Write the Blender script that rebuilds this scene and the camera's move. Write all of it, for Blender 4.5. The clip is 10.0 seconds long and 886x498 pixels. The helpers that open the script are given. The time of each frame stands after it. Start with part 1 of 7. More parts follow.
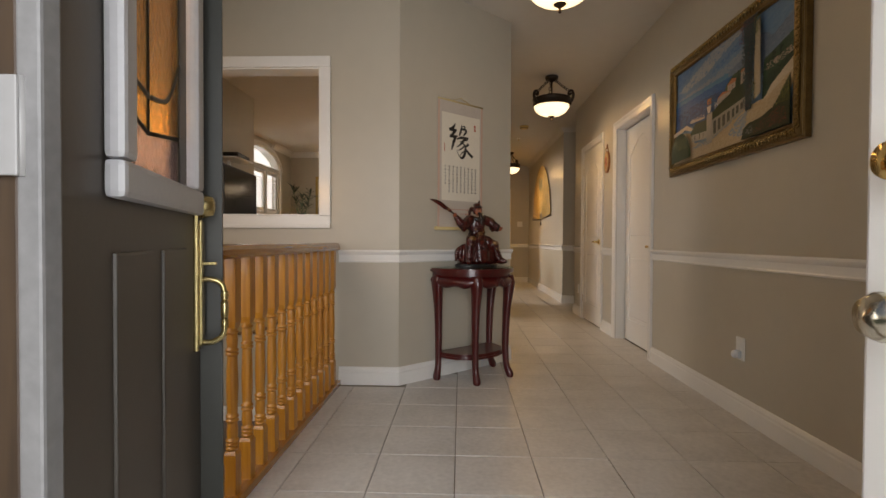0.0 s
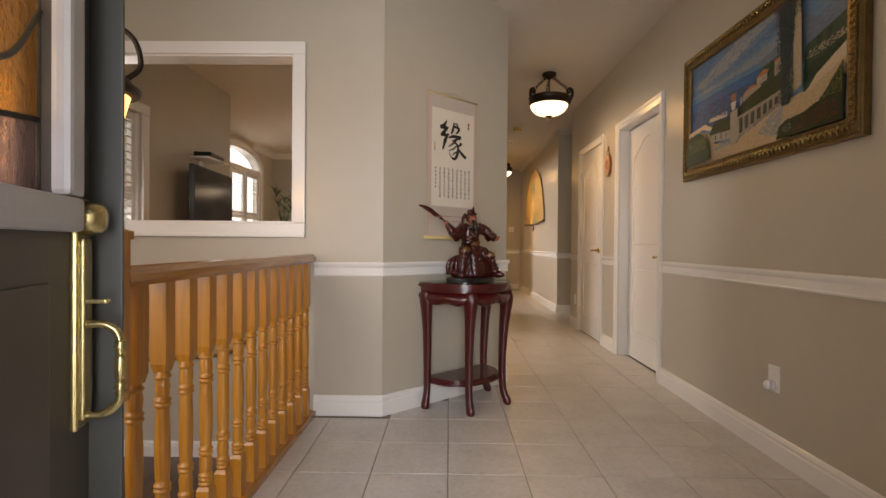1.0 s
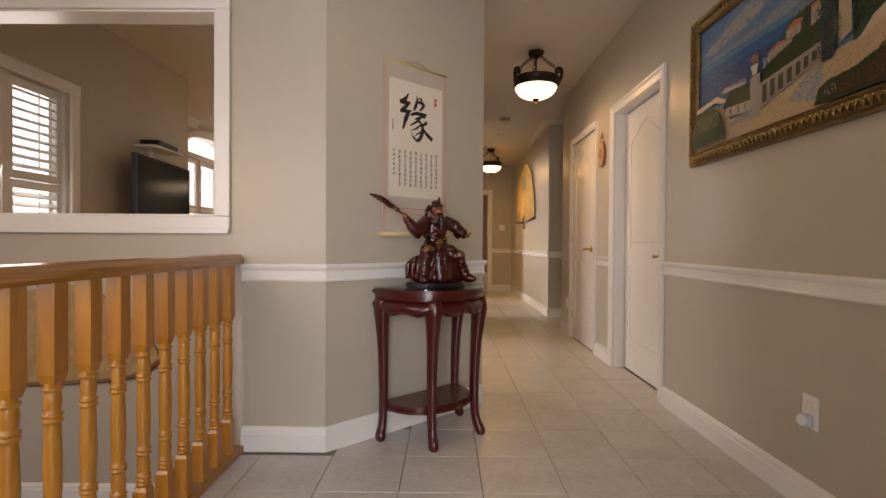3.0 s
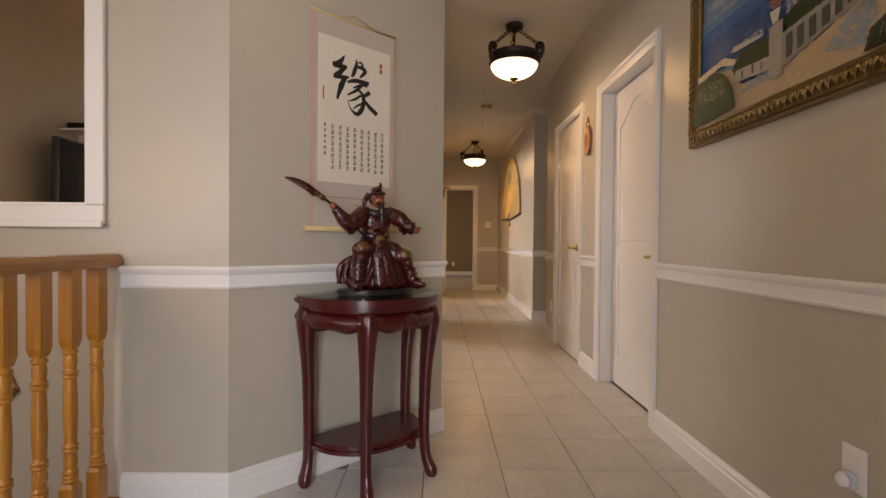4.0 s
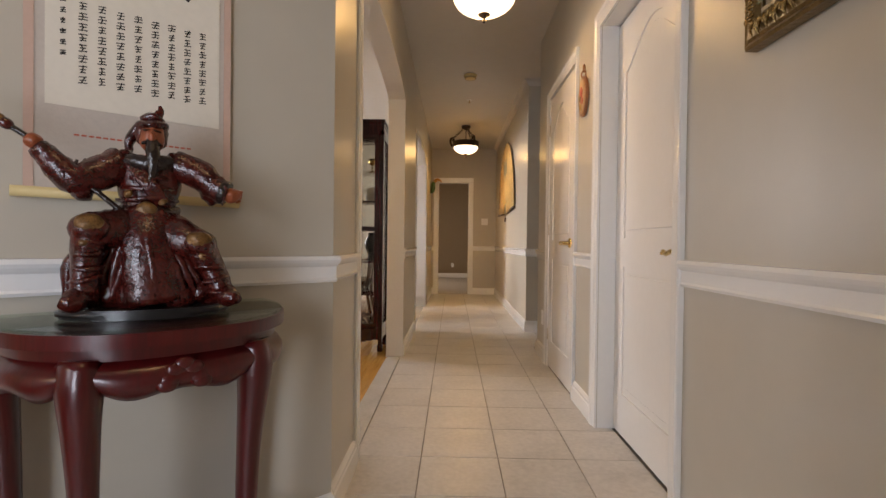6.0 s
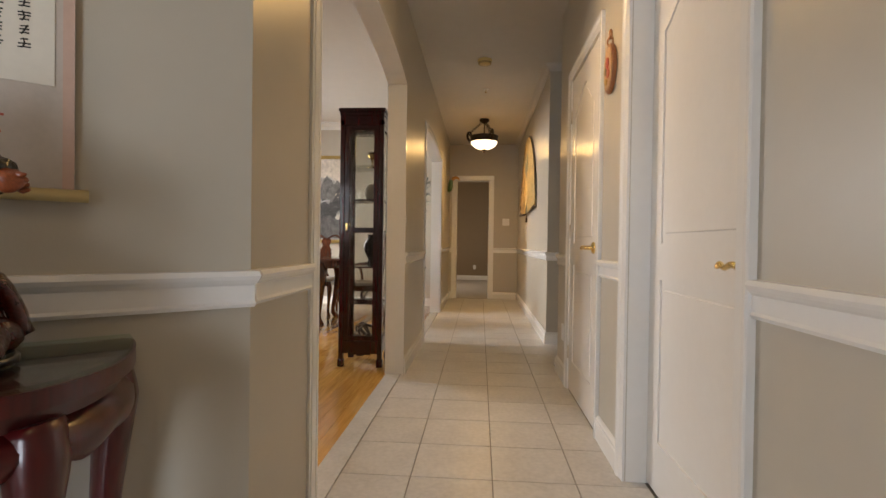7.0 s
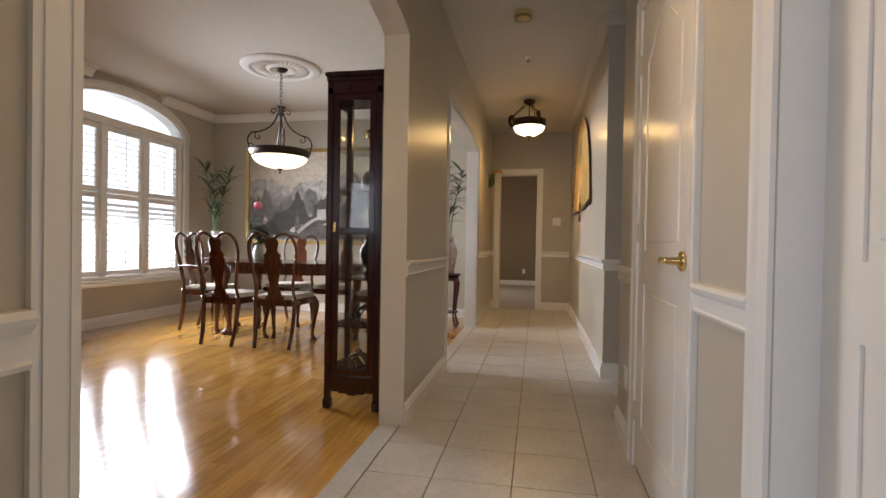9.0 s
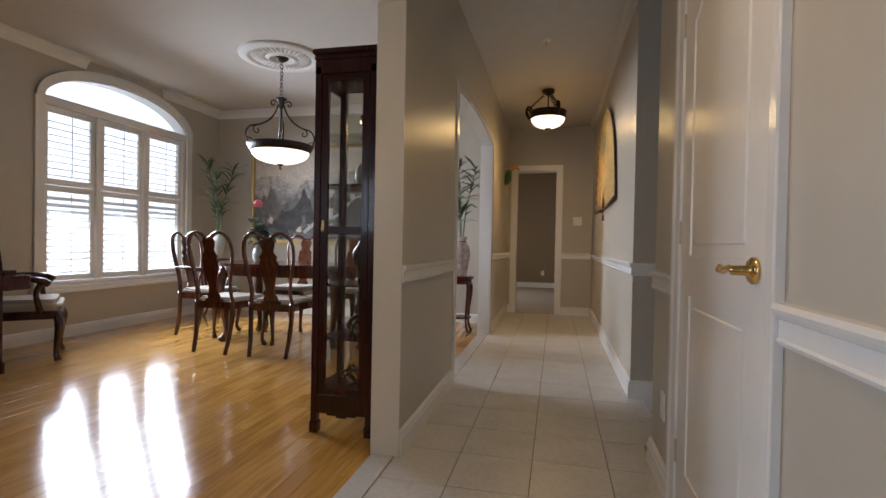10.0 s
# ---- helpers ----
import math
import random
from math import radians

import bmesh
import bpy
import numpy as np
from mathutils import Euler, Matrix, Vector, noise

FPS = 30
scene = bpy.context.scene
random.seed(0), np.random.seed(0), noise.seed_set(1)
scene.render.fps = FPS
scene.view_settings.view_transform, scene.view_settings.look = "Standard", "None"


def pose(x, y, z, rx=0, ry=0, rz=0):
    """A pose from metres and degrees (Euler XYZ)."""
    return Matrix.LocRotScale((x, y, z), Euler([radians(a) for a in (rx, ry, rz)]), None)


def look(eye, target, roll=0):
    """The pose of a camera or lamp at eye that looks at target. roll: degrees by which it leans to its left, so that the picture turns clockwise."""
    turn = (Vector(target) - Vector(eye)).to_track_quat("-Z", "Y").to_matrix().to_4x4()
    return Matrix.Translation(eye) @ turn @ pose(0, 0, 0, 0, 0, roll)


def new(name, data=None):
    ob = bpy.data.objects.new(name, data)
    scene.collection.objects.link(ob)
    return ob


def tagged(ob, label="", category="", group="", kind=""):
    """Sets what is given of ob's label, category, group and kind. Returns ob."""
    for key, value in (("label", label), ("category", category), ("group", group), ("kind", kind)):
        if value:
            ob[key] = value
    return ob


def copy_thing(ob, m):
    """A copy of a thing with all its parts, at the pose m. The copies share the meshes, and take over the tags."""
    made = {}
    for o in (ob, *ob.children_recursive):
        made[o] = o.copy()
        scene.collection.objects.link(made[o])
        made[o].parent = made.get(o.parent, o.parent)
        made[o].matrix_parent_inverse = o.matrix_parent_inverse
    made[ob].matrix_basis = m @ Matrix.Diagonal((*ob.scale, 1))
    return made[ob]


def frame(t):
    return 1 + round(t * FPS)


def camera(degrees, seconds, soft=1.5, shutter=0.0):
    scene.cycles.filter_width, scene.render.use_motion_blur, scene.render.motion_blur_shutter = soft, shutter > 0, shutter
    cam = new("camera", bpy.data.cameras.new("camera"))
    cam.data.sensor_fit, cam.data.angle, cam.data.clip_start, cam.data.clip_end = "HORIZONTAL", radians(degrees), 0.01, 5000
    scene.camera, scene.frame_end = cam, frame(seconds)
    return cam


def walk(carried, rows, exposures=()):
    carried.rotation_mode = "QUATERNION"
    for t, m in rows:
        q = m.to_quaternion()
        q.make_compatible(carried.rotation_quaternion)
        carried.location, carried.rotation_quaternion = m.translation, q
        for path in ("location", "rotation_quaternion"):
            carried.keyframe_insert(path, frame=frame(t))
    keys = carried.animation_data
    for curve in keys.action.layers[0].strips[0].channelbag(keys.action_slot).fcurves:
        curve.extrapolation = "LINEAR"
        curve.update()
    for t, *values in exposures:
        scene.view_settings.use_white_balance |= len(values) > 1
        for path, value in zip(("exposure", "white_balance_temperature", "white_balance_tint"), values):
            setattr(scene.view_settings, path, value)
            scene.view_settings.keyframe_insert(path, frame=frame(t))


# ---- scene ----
cam = camera(83.8, 10.0)
PATH = [
    (0, (0.199, 0.37, 0.951), (0.127, 2.368, 0.917), 0.3),
    (0.5, (0.207, 0.622, 1.006), (0.147, 2.621, 0.978), 0.5),
    (1, (0.178, 0.746, 0.995), (0.152, 2.746, 0.976), 0.5),
    (1.5, (0.164, 0.783, 0.986), (0.143, 2.783, 0.973), 0.5),
    (2, (0.2, 0.865, 0.974), (0.186, 2.865, 0.962), 0.4),
    (3.5, (0.461, 1.51, 0.993), (0.453, 3.509, 0.966), 0.4),
    (4, (0.574, 1.755, 0.986), (0.588, 3.755, 0.957), 0.5),
    (4.5, (0.701, 2.017, 0.983), (0.71, 4.016, 0.955), 0.3),
    (5, (0.769, 2.268, 0.95), (0.766, 4.268, 0.923), 0.4),
    (5.5, (0.877, 2.502, 0.929), (0.864, 4.502, 0.906), 0.5),
    (7, (1.122, 3.218, 0.958), (0.972, 5.213, 0.935), 0.8),
    (7.5, (1.177, 3.466, 0.975), (0.944, 5.452, 0.954), 0.6),
    (8, (1.196, 3.715, 0.991), (0.879, 5.689, 0.965), 0.9),
    (8.5, (1.225, 3.952, 0.971), (0.891, 5.923, 0.947), 1.0),
    (9, (1.265, 4.199, 0.989), (0.894, 6.165, 0.965), 1.0),
    (9.5, (1.263, 4.405, 1.002), (0.824, 6.356, 0.979), 1.1),
    (10, (1.271, 4.591, 0.995), (0.825, 6.541, 0.971), 1.1),
]
walk(cam, [(t, look(eye, target, roll)) for t, eye, target, roll in PATH],
     [(0, -0.62, 8000, 17), (0.5, -0.31, 8000, 18), (1, -0.22, 8100, 21), (2, -0.18, 8100, 22), (3.5, -0.25, 8100, 24), (4.5, -0.17, 7500, 24), (5.5, -0.02, 7100, 22), (7, -0.03, 7000, 15), (8, -0.07, 6800, 14), (9, -0.23, 6400, 15), (10, -0.47, 5900, 14)])

# ---- world and light ----
world = bpy.data.worlds.new("world")
scene.world = world
world.use_nodes = True
wn = world.node_tree.nodes
sky = wn.new("ShaderNodeTexSky")
sky.sky_type, sky.sun_disc = "NISHITA", False
sky.sun_elevation, sky.sun_rotation = radians(48), radians(200)
wn["Background"].inputs["Strength"].default_value = 0.06
world.node_tree.links.new(sky.outputs[0], wn["Background"].inputs["Color"])


def area(name, m, sx, sy, watts, col):
    d = bpy.data.lights.new(name, "AREA")
    d.shape, d.size, d.size_y, d.energy, d.color = "RECTANGLE", sx, sy, watts, col
    o = new(name, d)
    o.matrix_world = m
    return o


def bulb(name, x, y, z, watts, col=(1.0, 0.72, 0.40), r=0.05):
    d = bpy.data.lights.new(name, "POINT")
    d.energy, d.color, d.shadow_soft_size = watts, col, r
    o = new(name, d)
    o.location = (x, y, z)
    return o


DAY = (0.88, 0.94, 1.0)
WARM = (1.0, 0.61, 0.20)
area("doorway_daylight", look((0.15, -0.60, 1.15), (0.02, 3.9, 0.35)), 1.1, 1.9, 108, (0.71, 0.845, 1.0))
# Assumed window out of view, added to brighten the stair wall with bluish light.
area("stair_side_daylight", look((-1.5, 0.99, 1.35), (-0.6, 2.9, 0.1)), 1.2, 1.5, 29, (0.80, 0.89, 1.0))
for wy, ww in ((8.55, 0.40), (9.15, 0.40), (9.755, 0.40)):
    d = area("dining_window_daylight", look((-3.395, wy, 1.42), (1.4, wy - 0.25, 0.1)), ww, 1.65, 49, DAY)
    d.data.spread = radians(115)
area("living_window_daylight", look((-2.49, 4.46, 1.56), (-0.5, 4.46, 0.9)), 0.85, 1.0, 9, DAY)
# Added warm fill in the far room, out of view, to lift its dark walls.
area("far_room_fill_light", look((-0.78, 14.2, 1.4), (2, 14.2, 1.0)), 1.2, 1.2, 26, (1.0, 0.80, 0.55))
for lx, ly, up, down in ((1.143, 5.62, 1.5, 8.5), (1.155, 10.09, 6.3, 13.5), (0.74, 3.15, 0.3, 1.6)):
    bulb("hall_bulb", lx, ly, 2.36, up, WARM)
    d = area("hall_bowl_light", look((lx, ly, 2.27), (lx, ly + 0.001, 0)), 0.30, 0.30, down, WARM)
    d.data.shape = "DISK"
bulb("lantern_bulb", -1.025, 2.37, 1.36, 7, (1.0, 0.60, 0.25))
bulb("dining_bulb", -1.375, 8.95, 1.88, 1.5, WARM)
scene.view_settings.exposure = 0.0

# ---- materials ----


def mat(name, col, rough=0.5, metal=0.0, var=0.0, scale=3.0, bump=0.0, bscale=60.0, spec=0.5, coat=0.0, emit=None, power=0.0):
    m = bpy.data.materials.new(name)
    m.use_nodes = True
    nt = m.node_tree
    b = nt.nodes["Principled BSDF"]
    b.inputs["Base Color"].default_value = (*col, 1)
    b.inputs["Roughness"].default_value = rough
    b.inputs["Metallic"].default_value = metal
    b.inputs["Specular IOR Level"].default_value = spec
    b.inputs["Coat Weight"].default_value = coat
    b.inputs["Coat Roughness"].default_value = 0.08
    if emit:
        b.inputs["Emission Color"].default_value = (*emit, 1)
        b.inputs["Emission Strength"].default_value = power
    tc = nt.nodes.new("ShaderNodeTexCoord")
    if var:
        n1 = nt.nodes.new("ShaderNodeTexNoise")
        n1.inputs["Scale"].default_value, n1.inputs["Detail"].default_value = scale, 6
        n2 = nt.nodes.new("ShaderNodeTexNoise")
        n2.inputs["Scale"].default_value, n2.inputs["Detail"].default_value = scale * 9, 3
        ad = nt.nodes.new("ShaderNodeMath")
        ad.operation = "ADD"
        mr = nt.nodes.new("ShaderNodeMapRange")
        mr.inputs[1].default_value, mr.inputs[2].default_value = 0.6, 1.4
        mr.inputs[3].default_value, mr.inputs[4].default_value = 1 - var, 1 + var
        mx = nt.nodes.new("ShaderNodeVectorMath")
        mx.operation = "MULTIPLY"
        mx.inputs[0].default_value = col
        nt.links.new(tc.outputs["Object"], n1.inputs["Vector"])
        nt.links.new(tc.outputs["Object"], n2.inputs["Vector"])
        nt.links.new(n1.outputs["Fac"], ad.inputs[0])
        nt.links.new(n2.outputs["Fac"], ad.inputs[1])
        nt.links.new(ad.outputs[0], mr.inputs[0])
        nt.links.new(mr.outputs[0], mx.inputs[1])
        nt.links.new(mx.outputs[0], b.inputs["Base Color"])
    if bump:
        n3 = nt.nodes.new("ShaderNodeTexNoise")
        n3.inputs["Scale"].default_value, n3.inputs["Detail"].default_value = bscale, 4
        bp = nt.nodes.new("ShaderNodeBump")
        bp.inputs["Strength"].default_value, bp.inputs["Distance"].default_value = bump, 0.004
        nt.links.new(tc.outputs["Object"], n3.inputs["Vector"])
        nt.links.new(n3.outputs["Fac"], bp.inputs["Height"])
        nt.links.new(bp.outputs["Normal"], b.inputs["Normal"])
    return m


def glass(name, col=(1, 1, 1), rough=0.0, shine=0.035, graze=0.6):
    m = bpy.data.materials.new(name)
    m.use_nodes = True
    nt = m.node_tree
    nt.nodes.remove(nt.nodes["Principled BSDF"])
    g, t, mix, lw = (nt.nodes.new("ShaderNode" + k) for k in ("BsdfGlossy", "BsdfTransparent", "MixShader", "LayerWeight"))
    pw, fr = nt.nodes.new("ShaderNodeMath"), nt.nodes.new("ShaderNodeMath")
    pw.operation, fr.operation = "POWER", "MULTIPLY_ADD"
    lw.inputs["Blend"].default_value = 0.5
    pw.inputs[1].default_value, fr.inputs[1].default_value, fr.inputs[2].default_value = 4.0, graze, shine
    nt.links.new(lw.outputs["Facing"], pw.inputs[0])
    nt.links.new(pw.outputs[0], fr.inputs[0])
    g.inputs["Roughness"].default_value = rough
    t.inputs["Color"].default_value = (*col, 1)
    nt.links.new(fr.outputs[0], mix.inputs[0])
    nt.links.new(t.outputs[0], mix.inputs[1])
    nt.links.new(g.outputs[0], mix.inputs[2])
    nt.links.new(mix.outputs[0], nt.nodes["Material Output"].inputs["Surface"])
    return m


def wood(name, dark, light, axis=0, rough=0.3, coat=0.3, grain=14.0, per_object=0.0):
    """Wood with grain along an object axis; per_object shifts the tone from piece to piece."""
    m = bpy.data.materials.new(name)
    m.use_nodes = True
    nt = m.node_tree
    b = nt.nodes["Principled BSDF"]
    b.inputs["Roughness"].default_value, b.inputs["Coat Weight"].default_value = rough, coat
    b.inputs["Coat Roughness"].default_value = 0.07
    tc, mp = nt.nodes.new("ShaderNodeTexCoord"), nt.nodes.new("ShaderNodeMapping")
    sc = [grain * 4] * 3
    sc[axis] = grain * 0.25
    mp.inputs["Scale"].default_value = sc
    no = nt.nodes.new("ShaderNodeTexNoise")
    no.inputs["Scale"].default_value, no.inputs["Detail"].default_value, no.inputs["Distortion"].default_value = 1.0, 7, 1.2
    big = nt.nodes.new("ShaderNodeTexNoise")
    big.inputs["Scale"].default_value = 2.0
    oi = nt.nodes.new("ShaderNodeObjectInfo")
    ofs = nt.nodes.new("ShaderNodeVectorMath")
    ofs.operation = "SCALE"
    ofs.inputs[0].default_value = (37, 17, 53)
    ad = nt.nodes.new("ShaderNodeVectorMath")
    ramp = nt.nodes.new("ShaderNodeValToRGB")
    ramp.color_ramp.elements[0].position, ramp.color_ramp.elements[1].position = 0.3, 0.72
    ramp.color_ramp.elements[0].color, ramp.color_ramp.elements[1].color = (*dark, 1), (*light, 1)
    nt.links.new(oi.outputs["Random"], ofs.inputs["Scale"])
    nt.links.new(tc.outputs["Object"], ad.inputs[0])
    nt.links.new(ofs.outputs[0], ad.inputs[1])
    nt.links.new(ad.outputs[0], mp.inputs["Vector"])
    nt.links.new(mp.outputs[0], no.inputs["Vector"])
    nt.links.new(ad.outputs[0], big.inputs["Vector"])
    m1 = nt.nodes.new("ShaderNodeMath")
    m1.operation = "MULTIPLY_ADD"
    m1.inputs[1].default_value, m1.inputs[2].default_value = 0.5, -0.25
    m2 = nt.nodes.new("ShaderNodeMath")
    m2.operation = "ADD"
    m3 = nt.nodes.new("ShaderNodeMath")
    m3.operation = "MULTIPLY_ADD"
    m3.inputs[1].default_value, m3.inputs[2].default_value = per_object, -per_object / 2
    m4 = nt.nodes.new("ShaderNodeMath")
    m4.operation = "ADD"
    nt.links.new(big.outputs["Fac"], m1.inputs[0])
    nt.links.new(no.outputs["Fac"], m2.inputs[0])
    nt.links.new(m1.outputs[0], m2.inputs[1])
    nt.links.new(oi.outputs["Random"], m3.inputs[0])
    nt.links.new(m2.outputs[0], m4.inputs[0])
    nt.links.new(m3.outputs[0], m4.inputs[1])
    nt.links.new(m4.outputs[0], ramp.inputs["Fac"])
    nt.links.new(ramp.outputs[0], b.inputs["Base Color"])
    bp = nt.nodes.new("ShaderNodeBump")
    bp.inputs["Strength"].default_value, bp.inputs["Distance"].default_value = 0.08, 0.002
    nt.links.new(no.outputs["Fac"], bp.inputs["Height"])
    nt.links.new(bp.outputs["Normal"], b.inputs["Normal"])
    return m


WALL = mat("greige_wall_paint", (0.49, 0.446, 0.366), 0.36, var=0.03, scale=1.2, bump=0.05, bscale=260)
CEIL = mat("ceiling_paint", (0.60, 0.565, 0.51), 0.8, var=0.03, scale=1.0, bump=0.12, bscale=180)
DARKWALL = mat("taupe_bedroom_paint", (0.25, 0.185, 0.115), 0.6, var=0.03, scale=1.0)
TRIM = mat("white_trim_gloss", (0.80, 0.79, 0.76), 0.22, var=0.02, scale=4, bump=0.03, bscale=40)
DOORW = mat("white_door_gloss", (0.80, 0.78, 0.74), 0.20, var=0.02, scale=3, bump=0.04, bscale=30)
GROUT = mat("grout", (0.27, 0.245, 0.215), 0.85, var=0.2, scale=20)
OAK = wood("golden_oak", (0.37, 0.138, 0.013), (0.50, 0.212, 0.024), axis=2, rough=0.36, coat=0.3)
OAKRAIL = wood("golden_oak_rail", (0.31, 0.112, 0.013), (0.43, 0.180, 0.024), axis=1, rough=0.22, coat=0.6)
PLANK = wood("honey_oak_floor", (0.46, 0.225, 0.045), (0.70, 0.385, 0.095), axis=1, rough=0.13, coat=0.35, grain=10, per_object=0.26)
ROSE = wood("rosewood_lacquer", (0.045, 0.0028, 0.0030), (0.080, 0.0045, 0.0048), axis=2, rough=0.28, coat=0.25)
MAHOG = wood("mahogany", (0.035, 0.010, 0.005), (0.13, 0.038, 0.016), axis=2, rough=0.2, coat=0.5)
CABW = wood("dark_rosewood_cabinet", (0.016, 0.0022, 0.0026), (0.060, 0.007, 0.0075), axis=2, rough=0.24, coat=0.3)
BRASS = mat("polished_brass", (0.82, 0.60, 0.24), 0.16, 1.0, var=0.06, scale=25)
IRON = mat("oil_rubbed_bronze", (0.035, 0.022, 0.014), 0.42, 0.6, var=0.25, scale=30, bump=0.15, bscale=90)
BLACK = mat("black_gloss", (0.008, 0.008, 0.009), 0.12)
BOWL = mat("frosted_bowl_glass", (0.9, 0.86, 0.78), 0.3, emit=(1.0, 0.82, 0.55), power=2.6)
AMBER = mat("amber_lantern_glass", (0.9, 0.66, 0.32), 0.25, emit=(1.0, 0.68, 0.24), power=2.6)
CLEAR = glass("clear_glass")
CABGLASS = glass("cabinet_glass", (0.90, 0.90, 0.88), shine=0.03, graze=0.15)
CUSHION = mat("cream_cushion_fabric", (0.50, 0.45, 0.375), 0.9, var=0.08, scale=30, bump=0.3, bscale=300)
OLIVE = mat("taupe_grey_door_paint", (0.060, 0.050, 0.040), 0.45, var=0.05, scale=5, bump=0.05, bscale=60)
GREYEDGE = mat("olive_grey_astragal_paint", (0.046, 0.047, 0.040), 0.45, var=0.05, scale=6)
PLASTIC = mat("white_plastic", (0.80, 0.79, 0.76), 0.35)
LEAF = mat("bamboo_leaf", (0.032, 0.052, 0.024), 0.45, var=0.3, scale=14)
STALK = mat("bamboo_stalk", (0.06, 0.11, 0.03), 0.4, var=0.2, scale=20)
SLAT = mat("white_shutter_paint", (0.78, 0.78, 0.76), 0.35, var=0.02, scale=5)
GILT = mat("antique_gilt", (0.19, 0.125, 0.05), 0.36, 0.7, var=0.35, scale=18, bump=0.5, bscale=70)
# Lighter copy of the gilt: highlights on the carved leaves put into the colour.
GILTLEAF = mat("gilt_highlight", (0.36, 0.24, 0.09), 0.27, 0.8, var=0.4, scale=30, bump=0.4, bscale=120)

# ---- mesh helpers ----


def box(bm, x0, y0, z0, x1, y1, z1, bev=0.0):
    r = bmesh.ops.create_cube(bm, size=1)
    for v in r["verts"]:
        v.co = Vector((x0 + (v.co.x + 0.5) * (x1 - x0), y0 + (v.co.y + 0.5) * (y1 - y0), z0 + (v.co.z + 0.5) * (z1 - z0)))
    if bev:
        es = list({e for v in r["verts"] for e in v.link_edges})
        bmesh.ops.bevel(bm, geom=es, offset=bev, segments=2, affect="EDGES", profile=0.6)
    return bm


def cubes(*bs, bev=0.0):
    bm = bmesh.new()
    for b in bs:
        box(bm, *b, bev=bev)
    return bm


def lathe(bm, prof, seg=20, at=(0, 0, 0)):
    """Turns (radius, z) pairs round the z axis."""
    rings = []
    for r, z in prof:
        rings.append([bm.verts.new((at[0] + r * math.cos(2 * math.pi * i / seg), at[1] + r * math.sin(2 * math.pi * i / seg), at[2] + z)) for i in range(seg)])
    for a, b in zip(rings, rings[1:]):
        for i in range(seg):
            f = bm.faces.new((a[i], a[(i + 1) % seg], b[(i + 1) % seg], b[i]))
            f.smooth = True
    for ring, flip in ((rings[0], True), (rings[-1], False)):
        bm.faces.new(ring[::-1] if flip else ring)
    return bm


def tube(bm, pts, rad, seg=8, sx=1.0, sy=1.0):
    """A round bar along a line of points; rad is one number or one for each point."""
    P = [Vector(p) for p in pts]
    rad = rad if isinstance(rad, (list, tuple)) else [rad] * len(P)
    rings = []
    side = None
    for i, p in enumerate(P):
        d = (P[min(i + 1, len(P) - 1)] - P[max(i - 1, 0)]).normalized()
        if side is None:
            side = d.cross(Vector((0, 0, 1)))
            if side.length < 0.05:
                side = d.cross(Vector((0, 1, 0)))
        side = (side - d * side.dot(d)).normalized()
        up = side.cross(d)
        rings.append([bm.verts.new(p + rad[i] * (sx * math.cos(2 * math.pi * k / seg) * side + sy * math.sin(2 * math.pi * k / seg) * up)) for k in range(seg)])
    for a, b in zip(rings, rings[1:]):
        for k in range(seg):
            f = bm.faces.new((a[k], a[(k + 1) % seg], b[(k + 1) % seg], b[k]))
            f.smooth = True
    bm.faces.new(rings[0][::-1])
    bm.faces.new(rings[-1])
    return bm


def curve(pts, n=6):
    """Catmull-Rom points through pts."""
    P = [Vector(p) for p in pts]
    P = [2 * P[0] - P[1]] + P + [2 * P[-1] - P[-2]]
    out = []
    for i in range(1, len(P) - 2):
        a, b, c, d = P[i - 1:i + 3]
        for k in range(n):
            t = k / n
            out.append(0.5 * (2 * b + (c - a) * t + (2 * a - 5 * b + 4 * c - d) * t * t + (3 * b - a - 3 * c + d) * t ** 3))
    out.append(P[-2])
    return out


def prism(bm, poly, m, depth):
    """Extrudes a flat outline (u, v) along w by depth, placed by the matrix m (axes u, v, w)."""
    lo = [bm.verts.new(m @ Vector((u, v, 0))) for u, v in poly]
    hi = [bm.verts.new(m @ Vector((u, v, depth))) for u, v in poly]
    n = len(poly)
    bm.faces.new(lo[::-1])
    bm.faces.new(hi)
    for i in range(n):
        bm.faces.new((lo[i], lo[(i + 1) % n], hi[(i + 1) % n], hi[i]))
    return bm


def frame_m(o, u, v):
    """A matrix with origin o and axes u, v, u x v."""
    u, v = Vector(u).normalized(), Vector(v).normalized()
    w = u.cross(v)
    return Matrix(((u.x, v.x, w.x, o[0]), (u.y, v.y, w.y, o[1]), (u.z, v.z, w.z, o[2]), (0, 0, 0, 1)))


def run(bm, prof, line, closed=False):
    """Sweeps a profile (out, up) along a level line of (x, y, z) points with mitred corners; out is to the right of the way."""
    P = [Vector(p) for p in line]
    n = len(P)
    rings = []
    for i, p in enumerate(P):
        a = (p - P[i - 1]) if (i or closed) else (P[1] - p)
        b = (P[(i + 1) % n] - p) if (i < n - 1 or closed) else a
        a, b = a.normalized(), b.normalized()
        na, nb = Vector((a.y, -a.x, 0)), Vector((b.y, -b.x, 0))
        mi = (na + nb).normalized()
        mi /= max(0.3, mi.dot(na))
        rings.append([bm.verts.new(p + mi * o + Vector((0, 0, u))) for o, u in prof])
    k = len(prof)
    for i in range(n if closed else n - 1):
        A, B = rings[i], rings[(i + 1) % n]
        for j in range(k):
            bm.faces.new((A[j], A[(j + 1) % k], B[(j + 1) % k], B[j]))
    if not closed:
        bm.faces.new(rings[0][::-1])
        bm.faces.new(rings[-1])
    return bm


